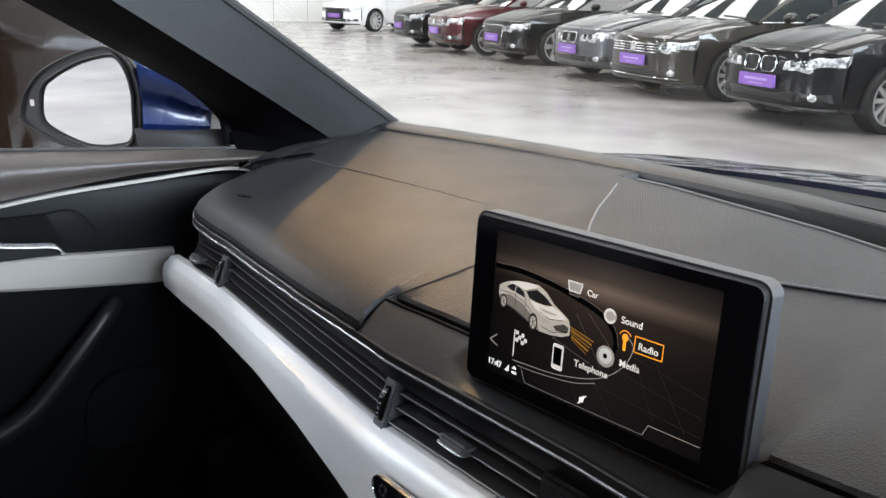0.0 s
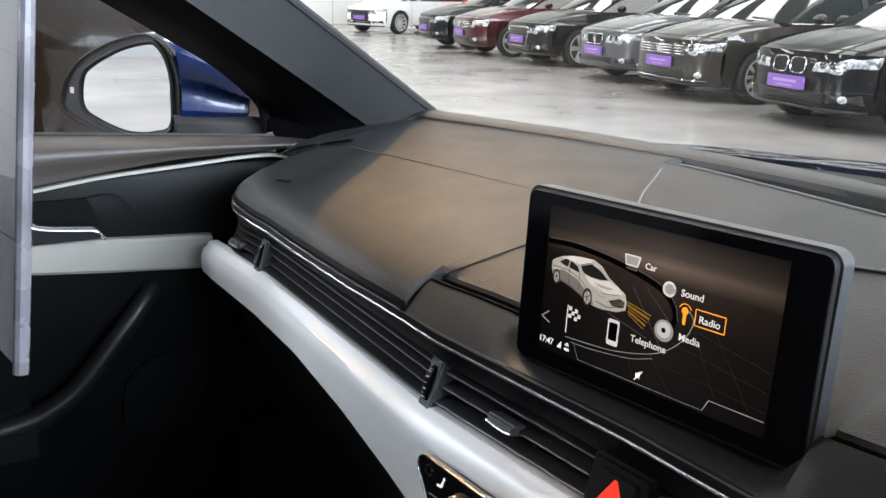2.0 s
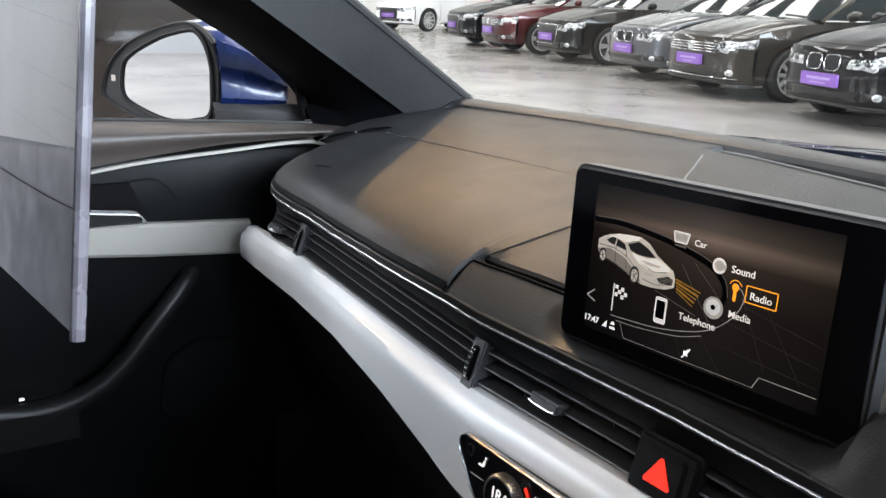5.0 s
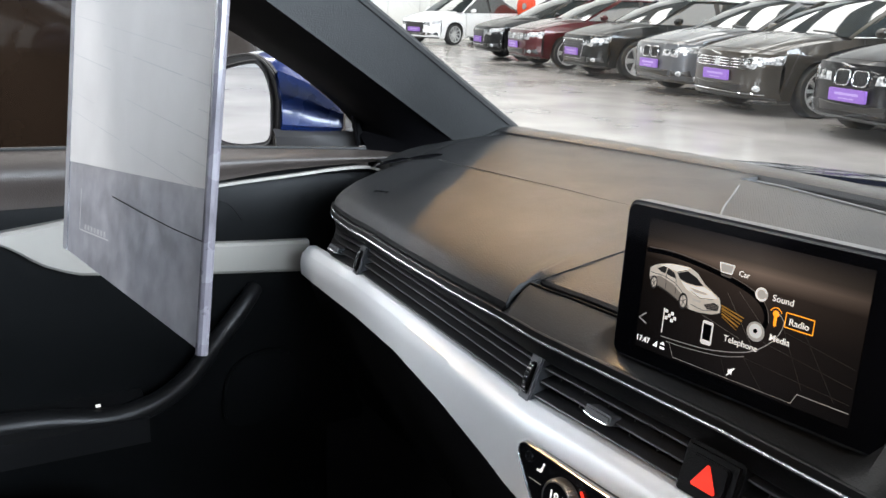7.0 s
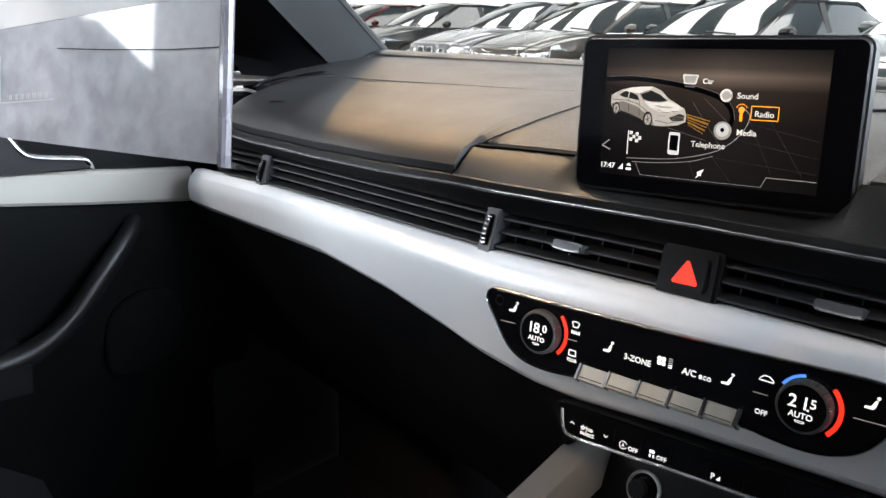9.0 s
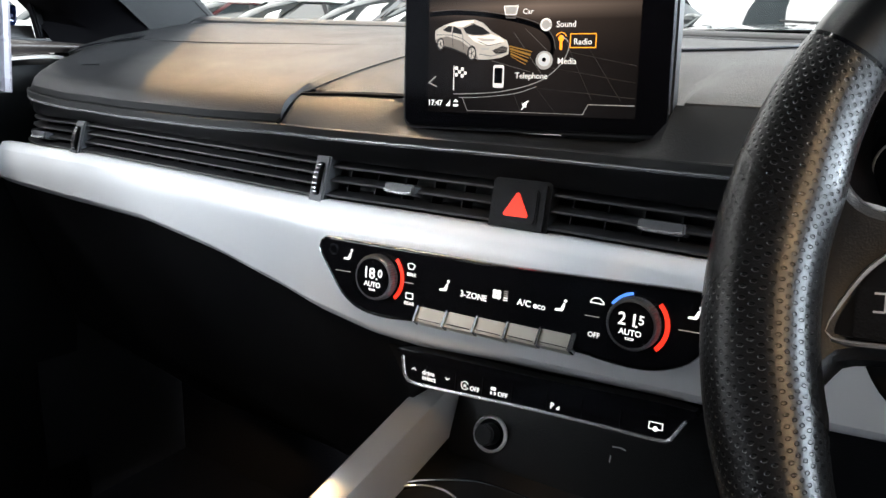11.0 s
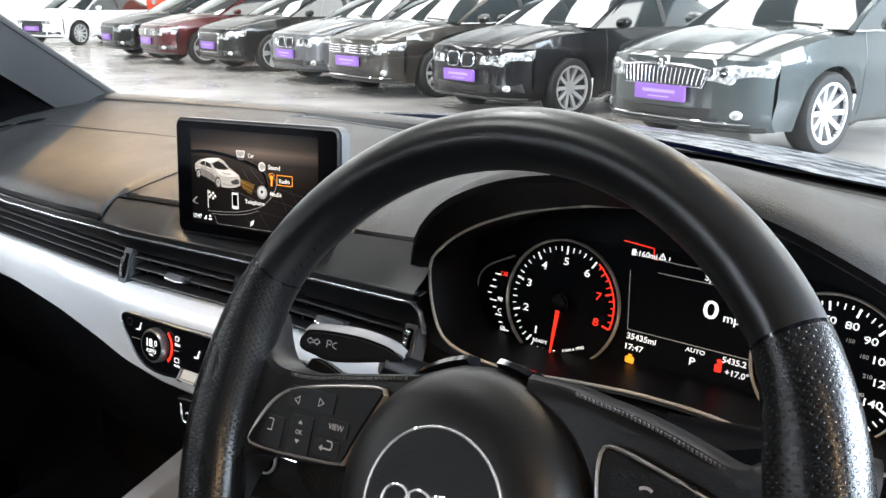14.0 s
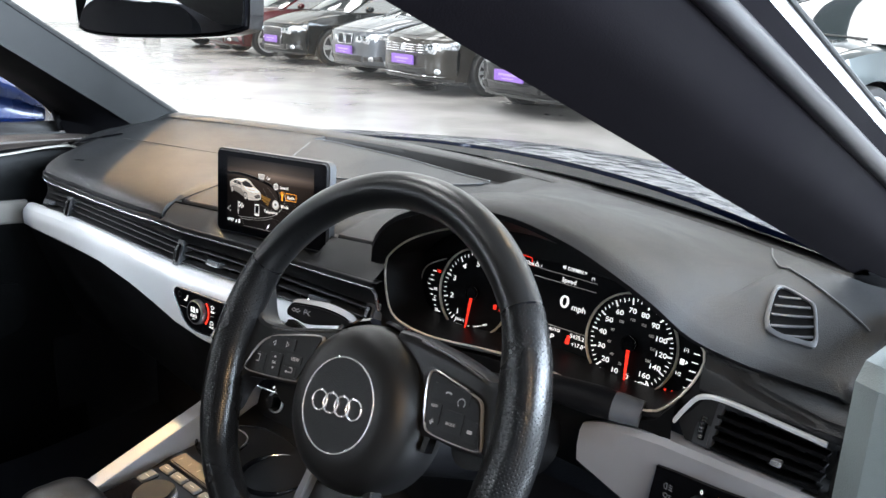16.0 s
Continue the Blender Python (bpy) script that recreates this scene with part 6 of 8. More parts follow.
SV_C = (0.4705, 0.5590)
SV_EDGE = spline([(0.4354, 0.5943), (0.4392, 0.6020), (0.4541, 0.6001), (0.4760, 0.5926), (0.4840, 0.5815), (0.4960, 0.5560), (0.5034, 0.5391), (0.5039, 0.5285), (0.4947, 0.5235), (0.4741, 0.5142), (0.4620, 0.5142), (0.4580, 0.5200), (0.4525, 0.5307), (0.4401, 0.5720)], 56, closed=True)


def sv_ring(k, up):
    return [hood_at(SV_C[0] + (a - SV_C[0]) * k, SV_C[1] + (b - SV_C[1]) * k, up) for a, b in SV_EDGE]


svv = thing("side_vent", hood_at(*SV_C), "small black slatted window vent in a grey frame", "air vent", "dashboard air vents")
# no real hollow: the shade inside the vent is a flat near-black sheet
under(svv, "cavity", grid([sv_ring(k, 0.0012) for k in (0.0, 0.3, 0.6, 0.86)], close_v=True), VENT_SHADE, "flat black face for the shade inside the vent")
under(svv, "frame", grid([sv_ring(k, u) for k, u in ((0.84, 0.0008), (0.845, 0.0030), (0.87, 0.0040), (0.93, 0.0038), (0.985, 0.0022), (1.0, -0.002))], close_v=True), FRAME_LIT, "rounded vent frame, paler than the pad as if lit")
for a, b in (((0.4469, 0.5749), (0.4640, 0.5900)), ((0.4505, 0.5572), (0.4777, 0.5807)), ((0.4545, 0.5410), (0.4862, 0.5685)), ((0.4599, 0.5226), (0.4920, 0.5552)), ((0.4770, 0.5215), (0.4981, 0.5415))):
    a, b = np.array(a), np.array(b)
    n = np.array((-(b - a)[1], (b - a)[0])) / np.linalg.norm(b - a) * 0.0012
    under(svv, "slat", grid([[hood_at(*(a + (b - a) * f + n * g), u) for g, u in ((-1, 0.0012), (-1, 0.0026), (1, 0.0026), (1, 0.0012))] for f in np.linspace(0, 1, 8)]), FRAME_LIT)
swp = Plane((0.475, 0.4435, 0.795), (1, 0.05, 0.04), (0, 0.1, 1))
sw = thing("light_switch", swp.o, "black headlamp switch panel with a rotary knob", "switch")
sw_o = spline([(-0.070, 0.022), (-0.064, 0.029), (0.0, 0.027), (0.06, 0.028), (0.075, 0.02), (0.075, -0.05), (0.0, -0.055), (-0.068, -0.04)], 48, closed=True)
under(sw, "panel", swp.slab(sw_o, -0.015, 0.003, 0.001), GLOSS_BLACK)
under(sw, "rotary_knob", swp.slab(disc(-0.018, 0.0, 0.016, 32), 0.003, 0.014, 0.002), BLACK_PLASTIC)
lettering(swp, "AUTO", -0.006, 0.016, 0.0060, GLOW_AMBER, sw, "switch_mark", 0.0036)
lettering(swp, "0", -0.022, 0.0175, 0.0060, GLOW_WHITE, sw, "switch_mark", 0.0036)
under(sw, "switch_mark", marks(swp, strokes(arc(-0.0555, 0.0125, 0.0032, 90, 270, 10) + [(-0.0555, 0.0093)], 0.0007, True) + [bar((-0.0535, 0.0150 - 0.0025 * k), (-0.0500, 0.0142 - 0.0025 * k), 0.0007) for k in range(3)] + strokes(arc(-0.0560, 0.0030, 0.0022, 0, 360, 12), 0.0006) + [bar((-0.0525, 0.0042), (-0.0500, 0.0036), 0.0007), bar((-0.0525, 0.0020), (-0.0500, 0.0014), 0.0007)], 0.0036), PRINT)
# end cap, door frame and open doorway at the driver's side
cap = part("dash_end", shell([[(0.575, y, z) for y, z in ((0.44, 0.70), (0.455, 0.84), (0.50, 0.92), (0.58, 0.965), (0.72, 0.975))], [(0.585, y, z) for y, z in ((0.46, 0.68), (0.48, 0.84), (0.52, 0.93), (0.60, 0.985), (0.74, 0.99))]], 0.01), BLACK_PLASTIC)
tagged(cap, "black end cap of the dashboard", "end cap", kind="structure")
FRAME_GREY = material("grey_green_frame_plastic", (0.22, 0.25, 0.25), 0.5, grain=0.2, grain_size=0.0015)
fr = part("door_frame", grid([[(0.568, 0.475, z - 0.01), (0.566, 0.446, z - 0.005), (0.590, 0.425, z), (0.66, 0.43, z)] for z in (0.25, 0.60, 0.85, 0.93, 0.975)] + [[(0.568, 0.485, 0.977), (0.567, 0.462, 0.984), (0.590, 0.448, 0.986), (0.66, 0.45, 0.986)], [(0.568, 0.56, 0.975), (0.570, 0.56, 0.984), (0.590, 0.56, 0.986), (0.66, 0.56, 0.986)]]), FRAME_GREY)
tagged(fr, "grey-green plastic door frame at the open doorway", "door frame", kind="structure")

sealing = part("door_seal", sweep(spline([(0.560, 0.472, 0.76), (0.561, 0.480, 0.88), (0.562, 0.500, 0.935), (0.562, 0.545, 0.965), (0.560, 0.62, 0.982)], 40), circle(0.0065, 10)), RUBBER)
tagged(sealing, "black rubber door seal beside the dashboard", "door seal", kind="structure")

# ---- centre console ----
CONSOLE_GREY = material("satin_console_grey", (0.022, 0.022, 0.023), 0.42, grain=0.15, grain_size=0.0012)
console = thing("centre_console", (-0.22, 0.3, 0.0), "dark centre console with cup holders and a metal side rail", "console")
body = []
for y, zt in ((0.60, 0.60), (0.50, 0.595), (0.40, 0.575), (0.25, 0.562), (0.05, 0.555), (-0.35, 0.55)):
    xl, xr = -0.300 - 0.18 * max(0, y - 0.18), -0.075 + 0.1 * max(0, y - 0.3)
    body.append([(xl, y, 0.25), (xl, y, zt - 0.004), (xl + 0.006, y, zt), (xr - 0.006, y, zt), (xr, y, zt - 0.004), (xr, y, 0.25)])
under(console, "body", grid(body), CONSOLE_GREY, "dark grey console body")
RAIL = material("satin_rail_metal", (0.38, 0.38, 0.385), 0.40, metal=0.35, vary=0.03)
rail = [(-0.3345, 0.515, 0.667), (-0.3340, 0.40, 0.6290), (-0.3335, 0.30, 0.5965), (-0.3330, 0.20, 0.5640), (-0.3325, 0.02, 0.5050)]
under(console, "rail", sweep(spline(rail, 30), [(-0.015, -0.05), (-0.0165, -0.004), (-0.0155, 0.0), (-0.012, 0.0016), (0.011, 0.0016), (0.0145, -0.001), (0.0165, -0.010), (0.0165, -0.05)]), RAIL, "satin aluminium side rail")
tray_line = spline([(-0.333, 0.398, 0.582), (-0.312, 0.424, 0.583), (-0.288, 0.442, 0.584), (-0.262, 0.4535, 0.585), (-0.21, 0.456, 0.585), (-0.168, 0.4485, 0.584), (-0.113, 0.427, 0.583), (-0.083, 0.395, 0.581), (-0.078, 0.345, 0.579)], 60)
under(console, "tray_edge", sweep(tray_line, circle(0.0016, 8)), SMOKED_CHROME, "thin bright edge round the cup tray")
for cx, cy, r in ((-0.288, 0.388, 0.039), (-0.158, 0.392, 0.050)):
    cp_ = Plane((cx, cy, 0.578), (1, 0, 0), (0, 1, 0))
    cup = under(console, "cup_holder", grid([[cp_.at(r * k * math.cos(a), r * k * math.sin(a), w) for a in np.linspace(0, 2 * math.pi, 40, endpoint=False)] for k, w in ((1.04, 0.000), (1.03, 0.0025), (1.0, 0.0025), (0.97, -0.002), (0.95, -0.05), (0.05, -0.052))], close_v=True), GLOSS_BLACK, "round black cup holder")
    far = arc(0, 0, r * 0.985, 15, 150, 24)
    under(cup, "chrome_rim", sweep([cp_.at(a, b, 0.003) for a, b in far], circle(0.0014, 6)), CHROME)
box = Plane((-0.19, 0.497, 0.645), (1, 0.06, 0), (0, 0.35, 1))
under(console, "storage_face", box.slab(rounded(0.26, 0.12, 0.012), -0.05, 0.0, 0.003), BLACK_PLASTIC, "black console face")
ST = Plane((-0.2745, 0.482, 0.6185), (1, 0.06, 0), (0, 0.35, 1))
GLOW_RIM = material("bright_ring", (0.9, 0.9, 0.9), 0.3, metal=0.2, vary=0)
starter = thing("starter_button", ST.o, "round black starter knob in a chrome ring", "button")
under(starter, "knob", ST.slab(disc(0, 0, 0.0100, 32), -0.004, 0.016, 0.002), BLACK_PLASTIC)
under(starter, "well", ST.slab(disc(0, 0, 0.0150, 32), -0.006, 0.001), GLOSS_BLACK)
under(starter, "chrome_ring", ST.ring(disc(0, 0, 0.0145, 40), 0.0026, 0.0, 0.005), GLOW_RIM, "bright chrome ring")
for a, b in (((-0.157, 0.0085), (-0.150, 0.0095)), ((-0.150, 0.0095), (-0.145, 0.0085)), ((-0.157, 0.001), (-0.157, -0.005))):
    under(console, "socket_mark", marks(Plane((0.0, 0.4965, 0.6340), (1, 0.06, 0), (0, 0.35, 1)), [bar(a, b, 0.0011)], 0.0012), PRINT, "dim grey socket symbol")
gear = Plane((-0.215, 0.235, 0.572), (1, 0, 0), (0, 1, 0.08))
ctrl = thing("control_panel", gear.o, "dark console control panel with a row of metal keys", "control panel")
under(ctrl, "panel", gear.slab(rounded(0.15, 0.17, 0.012), -0.004, 0.004, 0.002), GLOSS_BLACK)
under(ctrl, "key_strip", gear.slab(rounded(0.146, 0.026, 0.003, 3, 0.002, 0.076), 0.003, 0.0085, 0.002), CONSOLE_GREY, "grey strip of keys with white ticks")
for k in range(6):
    under(ctrl, "key_tick", marks(gear, [bar((-0.058 + 0.023 * k, 0.072), (-0.058 + 0.023 * k, 0.079), 0.0010)], 0.0089), PRINT)
for cu_, cv_, w_, h_ in ((-0.054, 0.050, 0.024, 0.014), (-0.022, 0.050, 0.030, 0.014), (0.012, 0.050, 0.030, 0.014), (0.048, 0.050, 0.028, 0.014), (-0.060, 0.022, 0.018, 0.026), (0.060, 0.022, 0.018, 0.026)):
    ky = under(ctrl, "key", gear.slab(rounded(w_, h_, 0.002, 3, cu_, cv_), 0.003, 0.0075, 0.0015), VENT_GREY)
    under(ky, "key_mark", marks(gear, [bar((cu_ - 0.005, cv_), (cu_ + 0.005, cv_), 0.0012)], 0.0078), PRINT)
under(ctrl, "rotary_knob", gear.slab(disc(0.0, 0.0, 0.028, 40), 0.004, 0.022, 0.003), DARK_PLASTIC, "round ribbed rotary knob")
under(ctrl, "knob_ring", gear.ring(disc(0.0, 0.0, 0.028, 48), 0.0022, 0.004, 0.018), CHROME)
# broad leather gear selector
gs = thing("gear_selector", (-0.222, 0.10, 0.57), "broad black leather gear selector on the console", "gear selector")
gp = Plane((-0.222, 0.115, 0.60), (1, 0, 0), (0, 1, 0))
top = []
for w, k in ((-0.02, 0.80), (0.0, 0.94), (0.012, 1.0), (0.022, 0.98), (0.030, 0.90), (0.035, 0.72), (0.037, 0.4), (0.0375, 0.02)):
    top.append([gp.at(a * k, b * k, w - 0.05 * min(0, b) * 0.3) for a, b in rounded(0.105, 0.095, 0.034, 8)])
under(gs, "handle", grid(top, close_v=True), LEATHER, "rounded leather handle")
under(gs, "stem", gp.slab(rounded(0.05, 0.05, 0.012), -0.035, 0.0), GLOSS_BLACK)

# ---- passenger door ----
PILLAR_SHADED = material("shaded_black_trim", (0.0016, 0.0015, 0.0018), 0.5, grain=0.06, grain_size=0.0012, spec=0.03)
door = thing("passenger_door", (-0.97, 0.0, 0.3), "closed black passenger door with aluminium trim and armrest", "car door")
ys = np.linspace(-0.75, 0.50, 40)


def door_x(y, z):
    return -0.962 - 0.03 * max(0, (0.95 - z)) - 0.02 * max(0.0, 0.3 - y) * 0.3


card = []
for y in ys:
    card.append([(-1.03, y, 0.925), (door_x(y, 0.95) - 0.028, y, 0.925), (door_x(y, 0.95) - 0.014, y, 0.918), (door_x(y, 0.9) - 0.007, y, 0.905), (door_x(y, 0.86) - 0.006, y, 0.86), (door_x(y, 0.8) - 0.004, y, 0.80), (door_x(y, 0.7) - 0.02, y, 0.70), (door_x(y, 0.6) - 0.02, y, 0.60), (-1.02, y, 0.45), (-1.0, y, 0.22)])
DOOR_BLACK = material("black_door_plastic", (0.0040, 0.0043, 0.0046), 0.42, grain=0.05, grain_size=0.001, spec=0.06)
under(door, "door_card", grid(card), DOOR_BLACK, "black door card")
# the warm light on the sill is put into its brown-grey colour
SILL = material("warm_lit_sill_plastic", (0.042, 0.034, 0.030), 0.5, grain=0.2, grain_size=0.0015)



def sill_row(y):
    """A rounded pad whose foot follows the chrome line and meets its top at the front."""
    top = float(np.interp(y, [-0.75, 0.0, 0.193, 0.347, 0.565], [0.970, 0.970, 0.9655, 0.9560, 0.9420]))
    foot = float(np.interp(y, [-0.75, -0.05, 0.12, 0.1644, 0.2564, 0.3531, 0.4438, 0.547], [0.905, 0.903, 0.903, 0.907, 0.9194, 0.930, 0.9330, 0.9345]))
    h, front = top - foot, door_x(y, 0.95)
    prof = [(-0.055, 1.0), (-0.036, 0.995), (-0.018, 0.965), (-0.004, 0.90), (0.006, 0.80), (0.011, 0.68), (0.011, 0.55), (0.006, 0.38), (0.001, 0.24), (-0.002, 0.12), (-0.004, 0.0)]
    return [(front + a, y, foot + b * h) for a, b in prof]


sill = [sill_row(y) for y in np.linspace(-0.75, 0.56, 34)]
under(door, "window_sill", grid(sill), SILL, "padded window sill, browned as by warm light", 85)
under(door, "window_seal", sweep([(door_x(y, 0.95) - 0.034, y, sill_row(y)[0][2] + 0.001) for y in np.linspace(-0.75, 0.56, 30)], circle(0.0022, 8)), RUBBER, "thin black window seal")
chrome_line = [(-0.957, 0.12, 0.898), (-0.957, 0.171, 0.9045), (-0.957, 0.2634, 0.9165), (-0.957, 0.3711, 0.9242), (-0.957, 0.44, 0.929), (-0.957, 0.482, 0.9285), (-0.957, 0.503, 0.922)]
under(door, "chrome_line", sweep(spline(chrome_line, 40), [(-0.002, -0.0022), (-0.002, 0.0022), (0.003, 0.0018), (0.003, -0.0018)]), DOOR_TRIM_SHADED, "satin chrome line")
tr_rows = []
for y in list(np.linspace(-0.024, 0.145, 14)) + [0.152, 0.158, 0.164] + list(np.linspace(0.172, 0.395, 20)):
    zt = float(np.interp(y, [-0.024, 0.058, 0.127, 0.150, 0.166, 0.2, 0.257, 0.3, 0.395], [0.8730, 0.8834, 0.892, 0.890, 0.846, 0.8425, 0.8383, 0.835, 0.829]))
    zb = float(np.interp(y, [-0.024, 0.0, 0.022, 0.04, 0.057, 0.09, 0.16, 0.26, 0.395], [0.8715, 0.863, 0.851, 0.836, 0.825, 0.812, 0.8036, 0.793, 0.781]))
    xx = door_x(y, 0.82)
    e = min(0.005, 0.3 * (zt - zb))
    tr_rows.append([(xx - 0.01, y, zt), (xx + 0.004, y, zt - 0.2 * e), (xx + 0.007, y, zt - e), (xx + 0.007, y, zb + e), (xx + 0.004, y, zb + 0.2 * e), (xx - 0.01, y, zb)])
under(door, "aluminium_trim", grid(tr_rows), DOOR_TRIM_SHADED, "satin aluminium door trim, darkened as in shade")
recess = Plane((-0.961, 0.0, 0.0), (0, 1, 0), (0, 0, 1))
# the recess has no depth; its shade is a thin near-black plate
under(door, "handle_recess", recess.slab([(0.120, 0.878), (0.130, 0.896), (0.1694, 0.8925), (0.2446, 0.8917), (0.2499, 0.8812), (0.2617, 0.8512), (0.262, 0.845), (0.120, 0.845)], -0.004, 0.001, 0.0008), DIAL_DARK, "flat dark plate for the shade in the handle recess")
under(door, "recess_groove", sweep(spline([(-0.9595, 0.2462, 0.8933), (-0.9595, 0.2681, 0.8953), (-0.9595, 0.2804, 0.8912), (-0.9595, 0.2908, 0.8808), (-0.9600, 0.3005, 0.8654)], 24), circle(0.0007, 6)), DIAL_DARK)
handle = under(door, "door_handle", sweep(spline([(-0.952, 0.148, 0.9080), (-0.949, 0.1622, 0.8926), (-0.946, 0.1770, 0.8710), (-0.945, 0.1890, 0.8642), (-0.944, 0.2150, 0.8602), (-0.944, 0.2460, 0.8564), (-0.946, 0.2535, 0.8508), (-0.950, 0.2575, 0.8435)], 44), [(-0.006, -0.0009), (-0.006, 0.0009), (0.004, 0.0012), (0.005, 0.0), (0.004, -0.0012)], up=(0.2, 0.2, 1)), CHROME, "thin satin chrome pull handle")
under(handle, "handle_body", grid([[(-0.960, y, zt_), (-0.9455, y, zt_ - 0.001), (-0.9455, y, 0.8445), (-0.960, y, 0.8445)] for y, zt_ in ((0.150, 0.902), (0.163, 0.890), (0.176, 0.870), (0.188, 0.8635), (0.215, 0.8590), (0.246, 0.8548), (0.2545, 0.8465))], close_v=True, cap=True), BLACK_PLASTIC, "black handle body")
sail = Plane((-1.012, 0.0, 0.0), (0, 1, 0), (0, 0, 1))
under(door, "sail_panel", sail.slab([(0.474, 1.035), (0.4772, 1.0075), (0.4829, 0.9808), (0.4887, 0.9500), (0.545, 0.9500), (0.545, 0.985), (0.505, 1.035)], -0.006, 0.006, 0.002), PILLAR_SHADED, "black corner panel behind the mirror")
under(door, "chrome_tick", sweep([(-0.958, 0.531, 0.9455), (-0.957, 0.538, 0.9395), (-0.956, 0.546, 0.9300)], circle(0.0016, 6)), CHROME)
arm = spline([(-0.985, -0.35, 0.625), (-0.965, 0.0, 0.622), (-0.955, 0.12, 0.612), (-0.950, 0.20, 0.640), (-0.952, 0.27, 0.715), (-0.962, 0.305, 0.752), (-0.975, 0.318, 0.762)], 50)
under(door, "grab_handle", sweep(arm, circle(0.017, 14), scale=np.interp(np.linspace(0, 1, 50), [0, 0.5, 0.8, 1], [1.1, 1.0, 0.85, 0.7])), LEATHER, "black curved grab handle")
under(door, "armrest", grid([[(-1.0, y, 0.632), (-0.965, y, 0.628), (-0.935, y, 0.612), (-0.938, y, 0.575), (-1.0, y, 0.555)] for y in np.linspace(-0.6, 0.16, 20)], close_v=False), LEATHER, "black armrest")
under(door, "lock_lamp", Plane((-0.958, 0.10, 0.631), (0, 1, 0), (-1, 0, 0.1)).slab(rounded(0.006, 0.004, 0.001), 0.0, 0.002), GLOW_WHITE, "small lit lock switch")
under(door, "speaker", Plane((-0.985, 0.33, 0.60), (0, 1, 0), (0, 0, 1)).slab(spline([(-0.05, -0.05), (0.04, -0.04), (0.05, 0.04), (0.0, 0.06), (-0.05, 0.03)], 30, closed=True), -0.01, 0.002, 0.002), DOOR_BLACK)

# ---- pillars, windscreen and roof ----
pillar_l = thing("windscreen_pillar", (-0.93, 0.6, 0.95), "grey trimmed windscreen pillar on the passenger side", "pillar", kind="structure")
PA = [(-0.93, 0.71, 0.975), (-0.845, 0.5, 1.10), (-0.784, 0.35, 1.188), (-0.72, 0.2, 1.277), (-0.66, 0.05, 1.36)]
PB = [(-0.945, 0.62, 0.958), (-0.893, 0.5, 1.031), (-0.807, 0.35, 1.117), (-0.722, 0.2, 1.202), (-0.637, 0.05, 1.287)]
PC = [(-0.990, 0.49, 0.900), (-0.992, 0.497, 0.945), (-1.025, 0.465, 1.005), (-0.985, 0.35, 1.085), (-0.93, 0.2, 1.17), (-0.87, 0.05, 1.26)]
PO = [(a - 0.045, b + 0.022, c - 0.006) for a, b, c in PA]


def lerp(a, b, k):
    return tuple(np.array(a) + (np.array(b) - np.array(a)) * k)


prow = []
for a, b, c, o in zip(PA, PB, PC, PO):
    mid = lerp(a, b, 0.5)
    prow.append([o, a, lerp(a, b, 0.12), (mid[0] + 0.004, mid[1] - 0.004, mid[2]), lerp(a, b, 0.9), b])
prow = [[p[k] for p in prow] for k in range(6)]
prow = [spline(r, 24) for r in prow]
under(pillar_l, "pillar_trim", grid([[prow[k][i] for k in range(6)] for i in range(24)]), PILLAR_CLOTH, "grey cloth pillar trim")
PF = [(-0.953, 0.58, 0.890), (-0.957, 0.57, 0.936), (-0.96, 0.48, 1.0), (-0.905, 0.34, 1.08), (-0.84, 0.19, 1.165), (-0.77, 0.04, 1.26)]
side = [spline(p, 24) for p in ([(-0.940, 0.64, 0.90)] + PB, PF, PC)]
# the side turned from the light has its shade put into a near-black colour
under(pillar_l, "pillar_side", grid([[side[0][i], lerp(side[0][i], side[1][i], 0.5), side[1][i], side[2][i], (side[2][i][0] - 0.02, side[2][i][1] + 0.05, side[2][i][2])] for i in range(24)]), PILLAR_SHADED, "inner side of the pillar, blackened as in shade")
seal = spline(PA, 40)
under(pillar_l, "glass_seal", sweep([(p[0] - 0.006, p[1] + 0.004, p[2] + 0.004) for p in seal], circle(0.006, 8)), RUBBER, "black rubber glass seal")

pillar_r = thing("windscreen_pillar", (0.5, 0.6, 0.95), "black windscreen pillar beside the open driver's door", "pillar", kind="structure")
QA = np.array([(0.479, 0.86, 0.925), (0.477, 0.76, 0.964), (0.475, 0.70, 0.987), (0.470, 0.50, 1.065), (0.463, 0.2, 1.182), (0.458, 0.0, 1.26), (0.452, -0.2, 1.338)])
QC = QA + np.array([0.054, 0.028, 0.103])
QB = QA * 0.62 + QC * 0.38 + np.array([0.016, -0.026, 0.0])
QD = QA * 0.5 + QC * 0.5 + np.array([-0.01, 0.05, 0.01])
qr = [spline(p, 24) for p in (QA, QB, QC, QD)]
rows = []
for i in range(24):
    a, b, c, d = qr[0][i], qr[1][i], qr[2][i], qr[3][i]
    rows.append([tuple(p) for p in spline([a, lerp(a, b, 0.55), lerp(lerp(a, b, 0.95), lerp(b, c, 0.15), 0.5), lerp(b, c, 0.42), lerp(b, c, 0.62)], 14)] + [lerp(b, c, 0.80), c, d])
# darker than the passenger pillar: its shade is put into the colour
PILLAR_DARKENED = material("darkened_pillar_trim", (0.0032, 0.0027, 0.0036), 0.75, grain=0.06, grain_size=0.0012, spec=0.03)
under(pillar_r, "pillar_trim", grid(rows, close_v=True, cap=True), PILLAR_DARKENED, "pillar trim, darkened as against the light", 70)
DOOR_RUBBER = material("glossy_seal_rubber", (0.007, 0.006, 0.0075), 0.32, vary=0.1, vary_size=0.05, spec=0.35)
